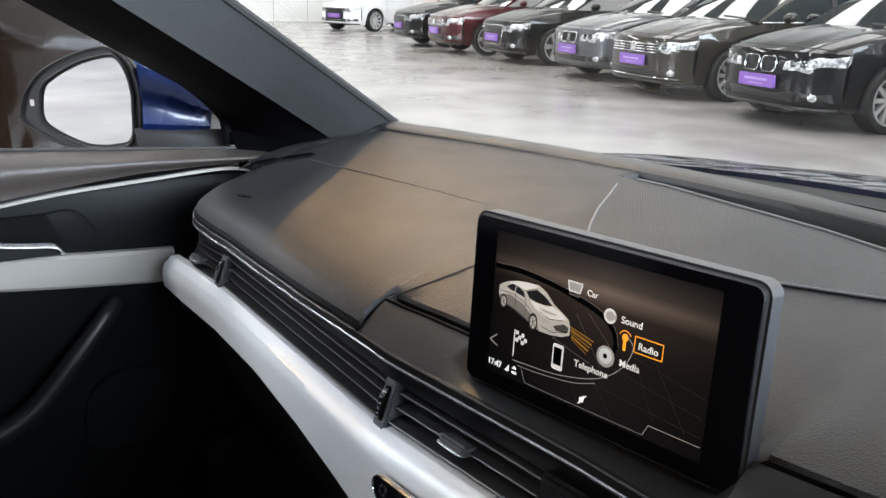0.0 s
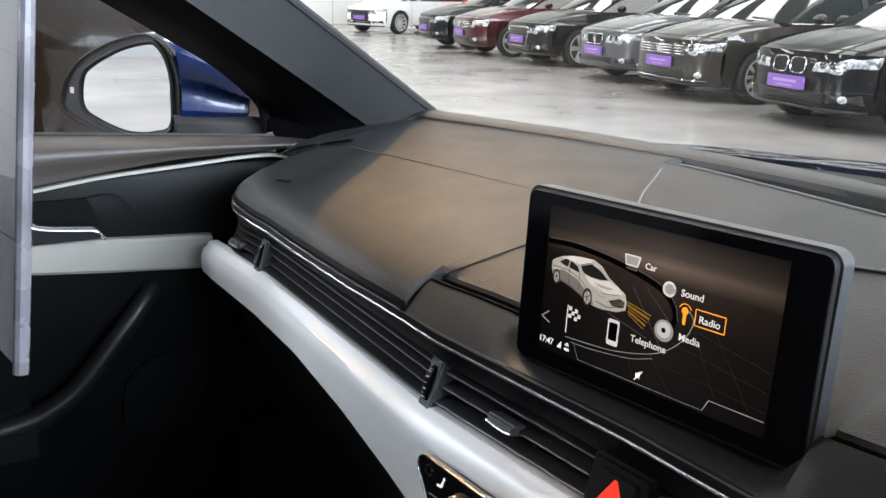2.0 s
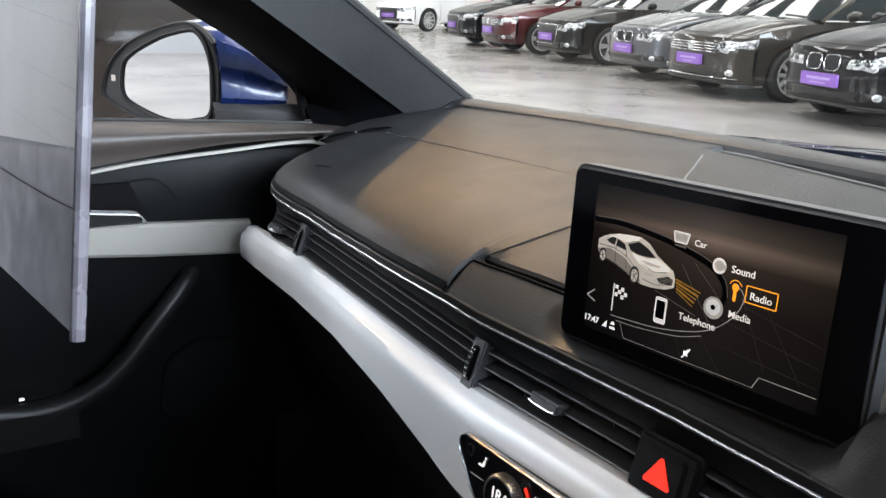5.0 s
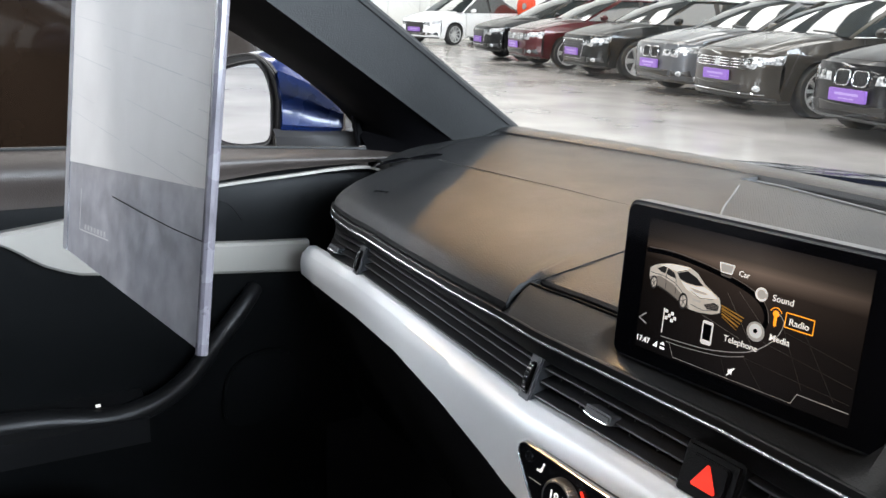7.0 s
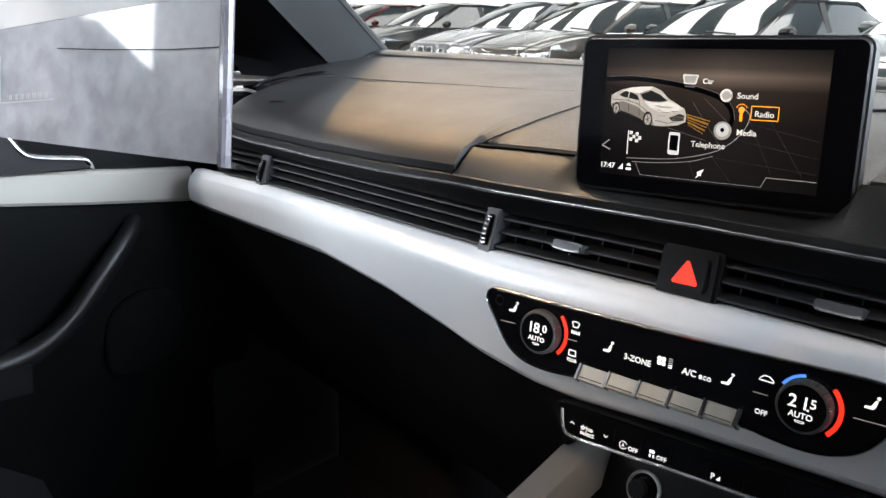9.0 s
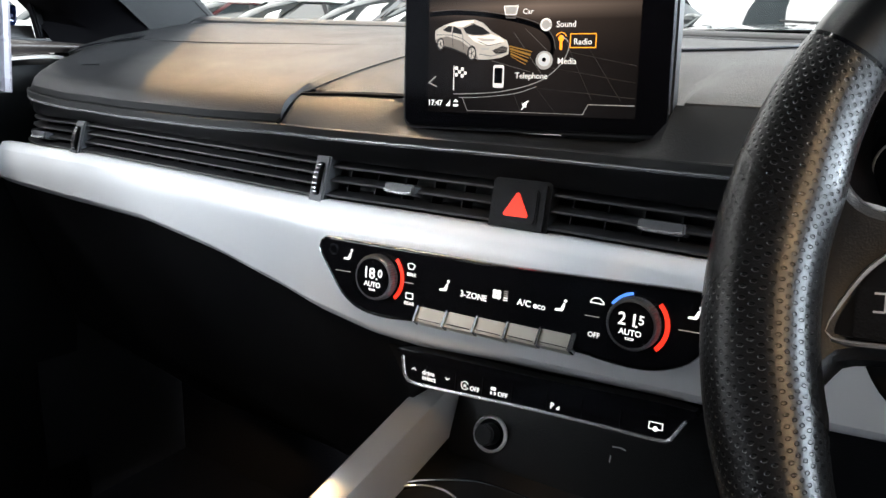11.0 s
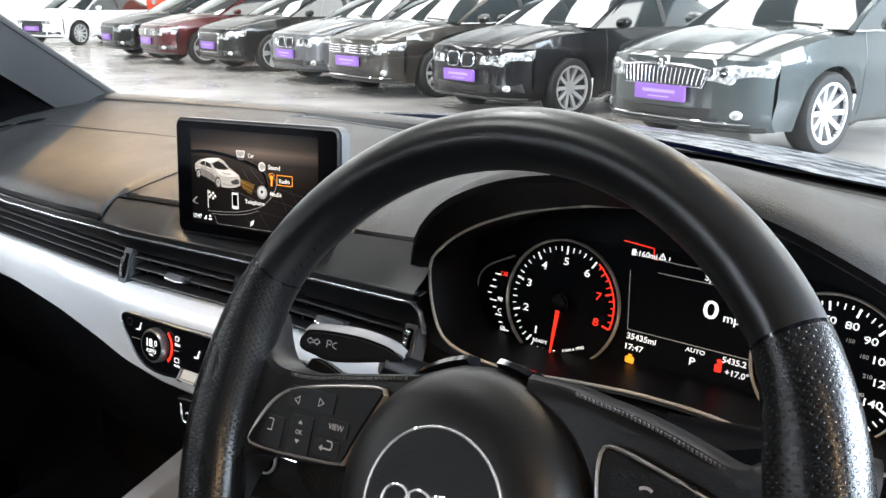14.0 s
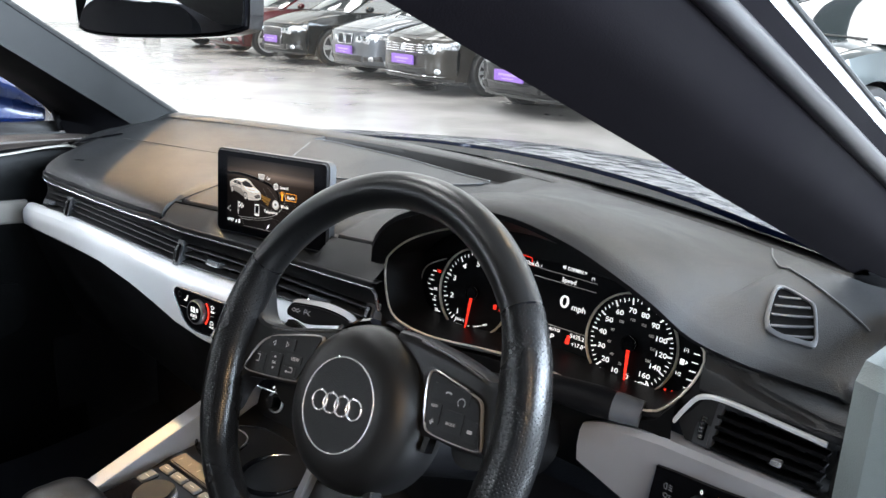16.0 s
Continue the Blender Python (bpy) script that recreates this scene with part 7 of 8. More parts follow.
under(pillar_r, "door_seal", sweep([lerp(qr[1][i], qr[2][i], 0.68) for i in range(24)], circle(0.0095, 18)), DOOR_RUBBER, "rounded rubber door seal")
FLANGE = material("pale_flange_paint", (0.70, 0.71, 0.73), 0.35, vary=0.05)
over = [[tuple(np.array(qr[0][i]) + k * np.array((0.054, 0.028, 0.103))) for k in (1.0, 1.04, 1.08)] for i in range(24)]
under(pillar_r, "outer_flange", grid([[a, b, c, tuple(np.array(b) + np.array((-0.004, 0.012, 0.004)))] for a, b, c in over], close_v=True), FLANGE, "pale outer flange")
under(pillar_r, "outer_seal", sweep([c for a, b, c in over], circle(0.0022, 8)), RUBBER, "thin grey outer seal")

wind = []
for k in np.linspace(0, 1, 8):
    row = []
    for x in np.linspace(-0.93, 0.49, 24):
        xx = -0.2 + (x + 0.2) * (1 - 0.30 * k)
        y = screen_base_y(x) * (1 - k) + (0.06 - 0.10 * ((x + 0.2) / 0.7) ** 2) * k
        row.append((xx, y + 0.012, 0.975 + 0.415 * k + 0.03 * math.sin(math.pi * k)))
    wind.append(row)
GLASS = glass_material("windscreen_glass", (0.97, 0.985, 0.975), 0.16)
ws = part("windscreen", grid(wind), GLASS, label="clear raked car windscreen")
tagged(ws, "clear raked laminated glass car windscreen", "windscreen", kind="structure")
ws.visible_shadow = False
frit = []
for x in np.linspace(-0.62, 0.49, 40):
    k = min(1, max(0, (x + 0.62) / 0.7))
    y = screen_base_y(x) + 0.006
    frit.append([(x, y, 0.972), (x, y - 0.0006, 0.976), (x, y - 0.002 - 0.016 * k, 0.977 + 0.0105 * k), (x, y - 0.002 - 0.015 * k, 0.9785 + 0.0110 * k)])
under(ws, "frit_band", grid(frit), GLOSS_BLACK, "black band along the foot of the glass")
roof = []
for y in np.linspace(0.06, -1.75, 12):
    roof.append([(-0.2 + 0.56 * s, y - 0.10 * s * s * (1 if y > 0 else 0.3), 1.40 + 0.02 * (1 - s * s) - 0.06 * max(0, -y - 1.0) * 1.5) for s in np.linspace(-1, 1, 14)])
HEAD = material("dark_roof_lining", (0.06, 0.06, 0.06), 0.85, grain=0.2, grain_size=0.002)
rl = part("roof_lining", shell(roof, 0.03), HEAD)
tagged(rl, "dark cloth car roof lining", "roof lining", kind="structure")
floor_car = part("cabin_floor", shell([[(x, y, 0.24 + 0.2 * max(0, y - 0.6)) for x in np.linspace(-1.0, 0.62, 6)] for y in np.linspace(-1.7, 0.72, 8)], 0.02), FOOTWELL)
tagged(floor_car, "black carpeted car cabin floor", "cabin floor", kind="structure")
bulk = part("bulkhead", shell([[(x, 0.69, z) for x in np.linspace(-1.0, 0.6, 4)] for z in np.linspace(0.2, 0.86, 4)], 0.02), FOOTWELL)
tagged(bulk, "black carpeted bulkhead of the footwell", "bulkhead", kind="structure")


kick = part("side_panel", shell([[(-1.03, y, z) for z in (0.2, 0.5, 0.75, 0.92)] for y in np.linspace(0.44, 0.70, 5)], -0.02), FABRIC)
tagged(kick, "black footwell side panel", "side panel", kind="structure")
rear = part("rear_shell", shell([[(x, -1.75 - 0.05 * (1 - (x + 0.2) ** 2), z) for x in np.linspace(-1.0, 0.62, 8)] for z in (0.2, 0.6, 1.0, 1.36)], 0.03), FABRIC)
tagged(rear, "black rear seat bulkhead", "rear bulkhead", kind="structure")
for x_side, nm in ((-1.0, "side_wall"), (0.63, "side_wall")):
    sw = part(nm, shell([[(x_side, y, z) for z in (0.2, 0.6, 0.97)] for y in np.linspace(-1.75, -0.72 if x_side < 0 else -0.78, 5)], 0.03), FABRIC)
    tagged(sw, "black rear door card of the car", "rear door", kind="structure")
    bp = part("door_post", shell([[(x_side, y, 0.97), (x_side * 0.86 - 0.02, y - 0.03, 1.40)] for y in (-0.80, -0.95)], 0.05), BLACK_PLASTIC)
    tagged(bp, "black trimmed middle door post", "door post", kind="structure")
sl = part("door_sill", shell([[(0.60, y, 0.22), (0.66, y, 0.36), (0.70, y, 0.34), (0.72, y, 0.15)] for y in np.linspace(-0.8, 0.9, 6)], 0.02), BLUE_PAINT)
tagged(sl, "blue painted sill of the open driver's doorway", "door sill", kind="structure")


def seat(name, x, lab, ahead=0.0):
    st = thing(name, (x, -0.35, 0.25), lab, "car seat", "front seats")
    cush = []
    for y in np.linspace(0.02 + ahead, -0.52, 12):
        k = (0.02 + ahead - y) / (0.54 + ahead)
        h = 0.53 + 0.02 * math.sin(math.pi * k) - 0.05 * (1 - min(1, k * 6)) ** 2
        cush.append([(x - 0.25, y, 0.30), (x - 0.26, y, h - 0.03), (x - 0.22, y, h + 0.03), (x - 0.12, y, h), (x, y, h - 0.005), (x + 0.12, y, h), (x + 0.22, y, h + 0.03), (x + 0.26, y, h - 0.03), (x + 0.25, y, 0.30)])
    under(st, "cushion", grid(cush, close_v=True, cap=True), FABRIC, "dark cloth cushion")
    back = []
    for k in np.linspace(0, 1, 12):
        y, z = -0.50 - 0.22 * k, 0.48 + 0.62 * k
        w = 0.25 - 0.05 * k
        back.append([(x - w, y - 0.09, z), (x - w - 0.01, y + 0.02, z), (x - w * 0.8, y + 0.05, z), (x, y + 0.01, z), (x + w * 0.8, y + 0.05, z), (x + w + 0.01, y + 0.02, z), (x + w, y - 0.09, z)])
    under(st, "backrest", grid(back, close_v=True, cap=True), FABRIC, "dark cloth backrest")
    hp = Plane((x, -0.76, 1.20), (1, 0, 0), (0, -0.2, 1))
    under(st, "headrest", hp.slab(rounded(0.26, 0.17, 0.05), -0.05, 0.05, 0.03, 4), FABRIC)
    return st


seat("passenger_seat", -0.62, "dark cloth front passenger seat", 0.11)
seat("driver_seat", 0.22, "dark cloth driver's seat")

# ---- interior mirror ----
IM = Plane((-0.195, 0.262, 1.236), (0.94, 0.34, 0.06), (0, 0.06, 1))
inmirror = thing("interior_mirror", IM.o, "black interior mirror hung below the roof", "mirror")
mo = spline([(-0.125, -0.02), (-0.118, -0.034), (-0.06, -0.041), (0.06, -0.041), (0.118, -0.034), (0.125, -0.02), (0.125, 0.02), (0.11, 0.036), (0.0, 0.042), (-0.11, 0.036), (-0.125, 0.02)], 60, closed=True)
under(inmirror, "housing", IM.slab(mo, -0.03, 0.0, 0.004, 3), GLOSS_BLACK, "black mirror housing")
under(inmirror, "glass", IM.slab([(a * 0.95, b * 0.9) for a, b in mo], -0.002, 0.0012), MIRROR, "mirror glass")
under(inmirror, "arm", sweep([IM.at(0, 0.03, -0.03), IM.at(0, 0.09, -0.05), IM.at(0, 0.15, -0.06)], circle(0.018, 12), up=(1, 0, 0)), BLACK_PLASTIC)

# ---- door mirror ----
MIRROR_OUT = [(-0.1162, -0.0279), (-0.1052, -0.0023), (-0.0752, 0.0283), (-0.0319, 0.051), (0.0092, 0.0652), (0.0438, 0.0726), (0.0624, 0.0684), (0.0802, 0.0565), (0.0928, 0.0398), (0.1, 0.0133), (0.1003, -0.0061), (0.0973, -0.0419), (0.0921, -0.0584), (0.0787, -0.0686), (-0.0069, -0.080), (-0.0568, -0.0702), (-0.0967, -0.0555), (-0.1182, -0.0423)]
MIRROR_GLASS = [(-0.068, 0.0046), (-0.0507, 0.0204), (-0.0238, 0.0349), (0.0074, 0.048), (0.0471, 0.0575), (0.0612, 0.0553), (0.0738, 0.0385), (0.081, 0.0119), (0.0811, -0.0077), (0.0773, -0.0518), (0.05, -0.0625), (0.0299, -0.066), (-0.005, -0.0653), (-0.0543, -0.05), (-0.073, -0.0343)]
DM = Plane((-1.18, 0.3425, 1.0), (0.80, 0.60, 0.0), (0, 0, 1))
MIRROR_FRAME = material("dark_mirror_frame", (0.030, 0.028, 0.028), 0.4, vary=0.06, spec=0.3)
dmirror = thing("door_mirror", (-1.1, 0.42, 0.94), "metallic blue door mirror with black frame", "door mirror")
mout = spline(MIRROR_OUT, 60, closed=True)
under(dmirror, "frame", DM.slab(mout, -0.012, 0.0, 0.003, 3), MIRROR_FRAME, "dark grey mirror frame")
under(dmirror, "side_mark", DM.slab(rounded(0.007, 0.009, 0.001, 2, -0.0945, -0.016), 0.0, 0.0012), GLOW_DIM, "small pale warning mark")
shell_rows = []
for sc, w, sh in ((1.0, -0.010, 0), (1.03, -0.022, 0.0), (1.0, -0.05, 0.01), (0.8, -0.085, 0.02), (0.4, -0.105, 0.03), (0.02, -0.11, 0.03)):
    shell_rows.append([DM.at(a * sc + sh, b * sc, w) for a, b in mout])
under(dmirror, "cap", grid(shell_rows, close_v=True), BLUE_PAINT, "metallic blue cap")
mglass = spline(MIRROR_GLASS, 60, closed=True)
under(dmirror, "glass", DM.slab(mglass, -0.006, 0.0008), MIRROR, "mirror glass")
under(dmirror, "glass_edge", DM.ring([(a * 1.05 - 0.001, b * 1.05) for a, b in mglass], 0.0035, 0.0, 0.004), MIRROR_FRAME)
under(dmirror, "outer_lip", DM.ring([(a * 0.965, b * 0.965) for a, b in mout], 0.0035, 0.0, 0.004), MIRROR_FRAME)
bl = [[(-1.10, 0.398, 1.052), (-1.085, 0.44, 1.034), (-1.07, 0.482, 1.000)], [(-1.075, 0.396, 1.01), (-1.062, 0.44, 1.007), (-1.052, 0.484, 0.990)], [(-1.072, 0.395, 0.975), (-1.058, 0.44, 0.973), (-1.050, 0.482, 0.970)], [(-1.08, 0.395, 0.966), (-1.066, 0.44, 0.965), (-1.055, 0.480, 0.964)]]
under(dmirror, "inner_cap", shell(bl, 0.04), BLUE_PAINT, "blue painted inner side")
under(dmirror, "base", shell([[(-1.085, 0.385, 0.9675), (-1.068, 0.44, 0.9665), (-1.046, 0.50, 0.9655)], [(-1.072, 0.385, 0.958), (-1.058, 0.45, 0.955), (-1.04, 0.50, 0.950)], [(-1.08, 0.39, 0.932), (-1.06, 0.45, 0.930), (-1.03, 0.51, 0.928)]], 0.05), MIRROR_FRAME, "black mirror foot")

# ---- hanging plastic sleeve ----
def hung(u, v):
    """The sheet's sides lean a little as it hangs."""
    return u - 0.024 * (v + 0.197), v


SH = Plane((-0.5483, 0.1044, 1.1282), (0.356, 0.054, 0.018), (-0.094, 0.125, 1))
sleeve = thing("plastic_sleeve", SH.at(0, -0.19), "glossy plastic document sleeve hanging in the cabin", "plastic sleeve")
under(sleeve, "sheet", SH.slab([hung(-0.152, -0.191), hung(0.1775, -0.191), hung(0.1775, 0.25), hung(-0.152, 0.25)], -0.0005, 0.0005), SLEEVE, "glossy pale sheet with creases")
under(sleeve, "lined_paper", SH.slab([hung(-0.150, -0.110), hung(0.1750, -0.088), hung(0.1750, 0.249), hung(-0.150, 0.249)], 0.0004, 0.0010), PAPER, "pale sheet of lined paper in the sleeve")
rng = random.Random(4)
for k in range(19):
    v = -0.088 + 0.0165 * k
    u = -0.143
    while u < 0.165:
        run = min(0.176 - u, rng.uniform(0.05, 0.16))
        if rng.random() < 0.8 and v + 0.012 - 0.09 * u > -0.100:
            under(sleeve, "ruled_line", marks(SH, [bar((u, v + 0.012 - 0.09 * u), (u + run, v + 0.012 - 0.09 * (u + run)), rng.uniform(0.0003, 0.0006))], 0.0016), RULED, "faint grey ruled line")
        u += run + rng.uniform(0.004, 0.03)
under(sleeve, "crease", marks(SH, strokes([(-0.014, -0.1215), (0.05, -0.1225), (0.12, -0.1225), (0.175, -0.121)], 0.0008), 0.0016), DARK_PLASTIC, "thin dark crease")
for k in range(22):
    under(sleeve, "print_bar", marks(SH, [bar((-0.088 + 0.003 * k, -0.1615 + 0.0002 * k), (-0.088 + 0.003 * k, -0.1570 + 0.0002 * k), 0.0004 + 0.0010 * (k * 7 % 3))], 0.0016), RULED, "small grey printed bar")
under(sleeve, "print_mark", marks(SH, [bar((-0.100, -0.164), (-0.100, -0.128), 0.0016), bar((-0.100, -0.164), (-0.018, -0.158), 0.0012)], 0.0016), RULED, "small grey printed mark")
under(sleeve, "folded_edge", SH.slab([hung(-0.152, -0.191), hung(-0.140, -0.191), hung(-0.143, 0.25), hung(-0.152, 0.25)], 0.0005, 0.0016), SLEEVE, "folded plastic edge")
under(sleeve, "edge_bead", sweep([SH.at(*hung(0.1785, v), 0) for v in np.linspace(-0.1925, 0.25, 6)], circle(0.0042, 10), up=(1, 0, 0)), material("milky_plastic_edge", (0.12, 0.113, 0.13), 0.25, vary=0.25, vary_size=0.03, coat=0.35), "milky plastic edge")

# ---- bonnet ----
bon = []
for d in np.linspace(0, 1, 20):
    row = []
    for s in np.linspace(-1, 1, 48):
        x = -0.2 + s * (0.78 - 0.05 * d)
        crease = 0.006 * math.exp(-((abs(s) - 0.74) / 0.07) ** 2)
        row.append((x, screen_base_y(x) + 0.145 + d, 0.972 - 0.045 * ((x + 0.2) / 0.7) ** 2 + crease - 0.05 * d - 0.19 * d * d))
    bon.append(row)
bn = part("bonnet", shell(bon, -0.02), BONNET_BLUE)
tagged(bn, "metallic dark blue car bonnet", "bonnet", kind="structure")
cowl = []
for x in np.linspace(-0.93, 0.53, 30):
    fall = 0.045 * ((x + 0.2) / 0.7) ** 2
    cowl.append([(x, screen_base_y(x) + dy, z) for dy, z in ((0.0, 0.968), (0.03, 0.966 - 0.3 * fall), (0.06, 0.962 - 0.5 * fall), (0.064, 0.956 - 0.5 * fall), (0.13, 0.958 - fall), (0.20, 0.935 - fall))])
cw = part("cowl", shell(cowl, -0.01), material("matt_black_cowl", (0.004, 0.004, 0.005), 0.55, grain=0.1, grain_size=0.002, spec=0.1))
tagged(cw, "black plastic cowl below the windscreen", "cowl", kind="structure")

# the camera car stands level on the floor
for ob in list(scene.collection.objects):
    if ob.parent is None and ob.type in ("MESH", "EMPTY") and not ob.name.startswith(("floor", "wall_", "ceiling")):
        ob.matrix_basis = LEVEL @ ob.matrix_basis

# ---- cars on show ----
CAR_GLASS = material("dark_car_glass", (0.014, 0.020, 0.022), 0.03, vary=0, coat=1.0)
LAMP_GLASS = material("clear_headlamp", (0.50, 0.51, 0.52), 0.10, metal=0.5, vary=0.75, vary_size=0.035)
ALLOY = material("silver_alloy", (0.52, 0.53, 0.54), 0.3, metal=0.4, vary=0.08)
PLATE = material("purple_show_plate", (0.24, 0.11, 0.46), 0.45, vary=0.06)
PLATE_PRINT = material("pale_purple_print", (0.42, 0.30, 0.62), 0.5, vary=0)
CAR_CHROME = material("polished_car_chrome", (0.62, 0.63, 0.65), 0.10, metal=1.0, vary=0.05)
GRILLE_DARK = material("black_grille", (0.010, 0.010, 0.010), 0.35, vary=0.1)


def paint(name, colour, metal=0.4):
    return material(name, colour, 0.34, metal=metal, coat=0.6 if metal == 0 else 0.9, vary=0.05, vary_size=0.5, spec=0.05)


def car_front(y, z, s):
    """How far the nose lies behind the foremost point, at a height and a distance from the middle."""
    a = abs(y) / 0.9
    return -(0.05 * a**2 + 0.36 * a**5) * s["round"] - 0.22 * max(0.0, z - 0.52) ** 2 * 3 - 0.6 * max(0.0, 0.34 - z) ** 2 * 6


def nose_patch(outline, s, lift, n=1):
    """A patch of (y, z) outline laid on the nose."""
    return [(car_front(y, z, s) + lift, y, z) for y, z in outline]


def nose_slab(outline, s, lift, depth=0.03):
    """A solid plate that follows the nose: its face subdivided into strips between two edges."""
    pts = list(outline)
    c = (sum(p[0] for p in pts) / len(pts), sum(p[1] for p in pts) / len(pts))
    rings = []
    for k, l in ((1.0, lift - depth), (1.0, lift), (0.92, lift + 0.006), (0.5, lift + 0.008), (0.02, lift + 0.008)):
        ring = [(c[0] + (y - c[0]) * k, c[1] + (z - c[1]) * k) for y, z in pts]
        rings.append(nose_patch(ring, s, l))
    return grid(rings, close_v=True)


def wheel_of(car, x, y, side, s):
    w = new("wheel")
    w.parent = car
    w.location = (x, y, s["wheel"])
    R = s["wheel"]
    prof = [(R * 0.74, -0.10), (R * 0.80, -0.11), (R * 0.95, -0.105), (R, -0.08), (R, 0.08), (R * 0.95, 0.105), (R * 0.80, 0.11), (R * 0.74, 0.10)]
    rows = [[(r * math.cos(a), o * side, r * math.sin(a)) for r, o in prof] for a in np.linspace(0, 2 * math.pi, 36, endpoint=False)]
    part("tyre", grid(rows, close_u=True, close_v=True), RUBBER, w)
    rim = [[(r * math.cos(a), o * side, r * math.sin(a)) for r, o in ((R * 0.75, 0.06), (R * 0.75, 0.095), (R * 0.69, 0.10), (R * 0.67, 0.05), (R * 0.10, -0.01))] for a in np.linspace(0, 2 * math.pi, 32, endpoint=False)]
    part("rim", grid(rim, close_u=True), material_dark_rim, w)
    lip_rows = [[(r * math.cos(a), o * side, r * math.sin(a)) for r, o in ((R * 0.76, 0.092), (R * 0.76, 0.104), (R * 0.69, 0.104), (R * 0.68, 0.08))] for a in np.linspace(0, 2 * math.pi, 36, endpoint=False)]
    part("rim_lip", grid(lip_rows, close_u=True), material_dark_rim if s.get("dark_rims") else ALLOY, w, "bright alloy rim edge")
    vs, fs = [], []
    n = s["spokes"]
    for k in range(n):
        a = 2 * math.pi * k / n
        for tw in ((0,) if n > 7 else (-0.10, 0.10)):
            d, e = np.array([math.cos(a + tw), math.sin(a + tw)]), np.array([-math.sin(a), math.cos(a)])
            b = len(vs)
            hw = R * (0.065 if n > 7 else 0.075)
            for r, o, q in ((R * 0.08, 0.055, 1.0), (R * 0.71, 0.092, 1.0)):
                for sg in (-1, 1):
                    p = d * r + e * hw * sg * q
                    vs += [(p[0], o * side, p[1]), (p[0], (o - 0.04) * side, p[1])]
            fs += [(b, b + 2, b + 6, b + 4), (b, b + 4, b + 5, b + 1), (b + 2, b + 3, b + 7, b + 6)]
    part("spokes", (vs, fs), GRILLE_DARK if s.get("dark_rims") else ALLOY, w)
    part("hub", ([(0.06 * math.cos(a), 0.065 * side, 0.06 * math.sin(a)) for a in np.linspace(0, 6.283, 12, endpoint=False)], [tuple(range(12))]), GRILLE_DARK if s.get("dark_rims") else ALLOY, w)


material_dark_rim = material("dark_wheel_well", (0.05, 0.05, 0.052), 0.5, vary=0.1)


def show_car(name, label, colour, grille, s_over=None):
    s = dict(tumble=0.05, L=4.55, W=1.80, nose=0.74, cowl=0.99, roof=1.44, belt=0.96, wheel=0.325, axle=0.86, base=2.72, round=1.0, spokes=10, scr=1.22, roof0=2.02, roof1=3.15, tail=4.1)
    s.update(s_over or {})
    car = thing(name, (0, 0, 0), label, "car", "cars on show")
    h = s["W"] / 2
    L = s["L"]
    # nose
    ys_ = np.linspace(-0.93 * h, 0.93 * h, 33)
    zs_ = np.array([0.20, 0.24, 0.30, 0.36, 0.44, 0.52, 0.60, 0.66, 0.70, s["nose"]])
    part("bumper", grid([[(car_front(y, z, s), y, z) for y in ys_] for z in zs_]), colour, car, "painted front bumper")
    # bonnet
    rows = []
    for k in np.linspace(0, 1, 12):
        row = []
        for q in np.linspace(-1, 1, 25):
            y = q * 0.93 * h * (1 - 0.03 * k)
            x = car_front(q * 0.93 * h, s["nose"], s) * (1 - k) - s["scr"] * k + 0.10 * k * q * q * -1
            z = s["nose"] + (s["cowl"] - s["nose"]) * (1 - (1 - k) ** 1.7) - 0.05 * q**4 * (0.3 + k) + 0.018 * math.exp(-((abs(q) - 0.62) / 0.07) ** 2) * (0.35 + 0.65 * k) + 0.012 * math.exp(-((abs(q) - 0.22) / 0.05) ** 2) * k * (1 - k) * 2
            row.append((x, y, z))
        rows.append(row)
    part("bonnet", grid(rows), colour, car, "painted bonnet")
    gap = [rows[k][j] for k, j in [(k, 2) for k in range(11, 0, -1)] + [(1, j) for j in range(3, 22)] + [(k, 22) for k in range(1, 12)]]
    part("bonnet_gap", sweep([(p[0], p[1], p[2] + 0.001) for p in gap], circle(0.0045, 5)), GRILLE_DARK, car)
    # flanks with wheel arches
    ax1, ax2, ar = s["axle"], s["axle"] + s["base"], s["wheel"] + 0.045
    xs_ = sorted(set(np.round(np.r_[np.linspace(0.34, L - 0.06, 60), np.linspace(ax1 - ar, ax1 + ar, 22), np.linspace(ax2 - ar, ax2 + ar, 22)], 4)))
    for side in (-1, 1):
        rows = []
        for x in xs_:
            zl = 0.20 + 0.03 * (x > 1.4 and x < 3.2)
            for ax in (ax1, ax2):
                if abs(x - ax) < ar:
                    zl = max(zl, s["wheel"] + math.sqrt(max(0, ar * ar - (x - ax) ** 2)))
            k = min(1, x / s["scr"])
            ztop = (s["nose"] + (s["cowl"] - s["nose"]) * (1 - (1 - min(1, (x - 0.1) / 1.12)) ** 1.7) - 0.05 * (0.3 + k)) if x < s["scr"] else s["belt"] + 0.03 * min(1, (x - s["scr"]) / 2.5)
            if x > L - 0.5:
                ztop -= 0.35 * ((x - L + 0.5) / 0.5) ** 2
            pinch = 1.0 - 0.07 * max(0, (0.9 - x) / 0.56) ** 1.5 - 0.05 * max(0, (x - 3.6) / 0.95) ** 2
            row = []
            for q in np.linspace(0, 1, 9):
                z = zl + (ztop - zl) * q
                bulge = 1 - s["tumble"] * max(0, (z - 0.74)) / 0.25 - 0.05 * max(0, (0.42 - z)) / 0.2 + 0.006 * math.exp(-((z - 0.70) / 0.05) ** 2)
                row.append((-x, side * h * pinch * bulge, z))
            rows.append(row)
        part("flank", grid(rows), colour, car, "painted flank")
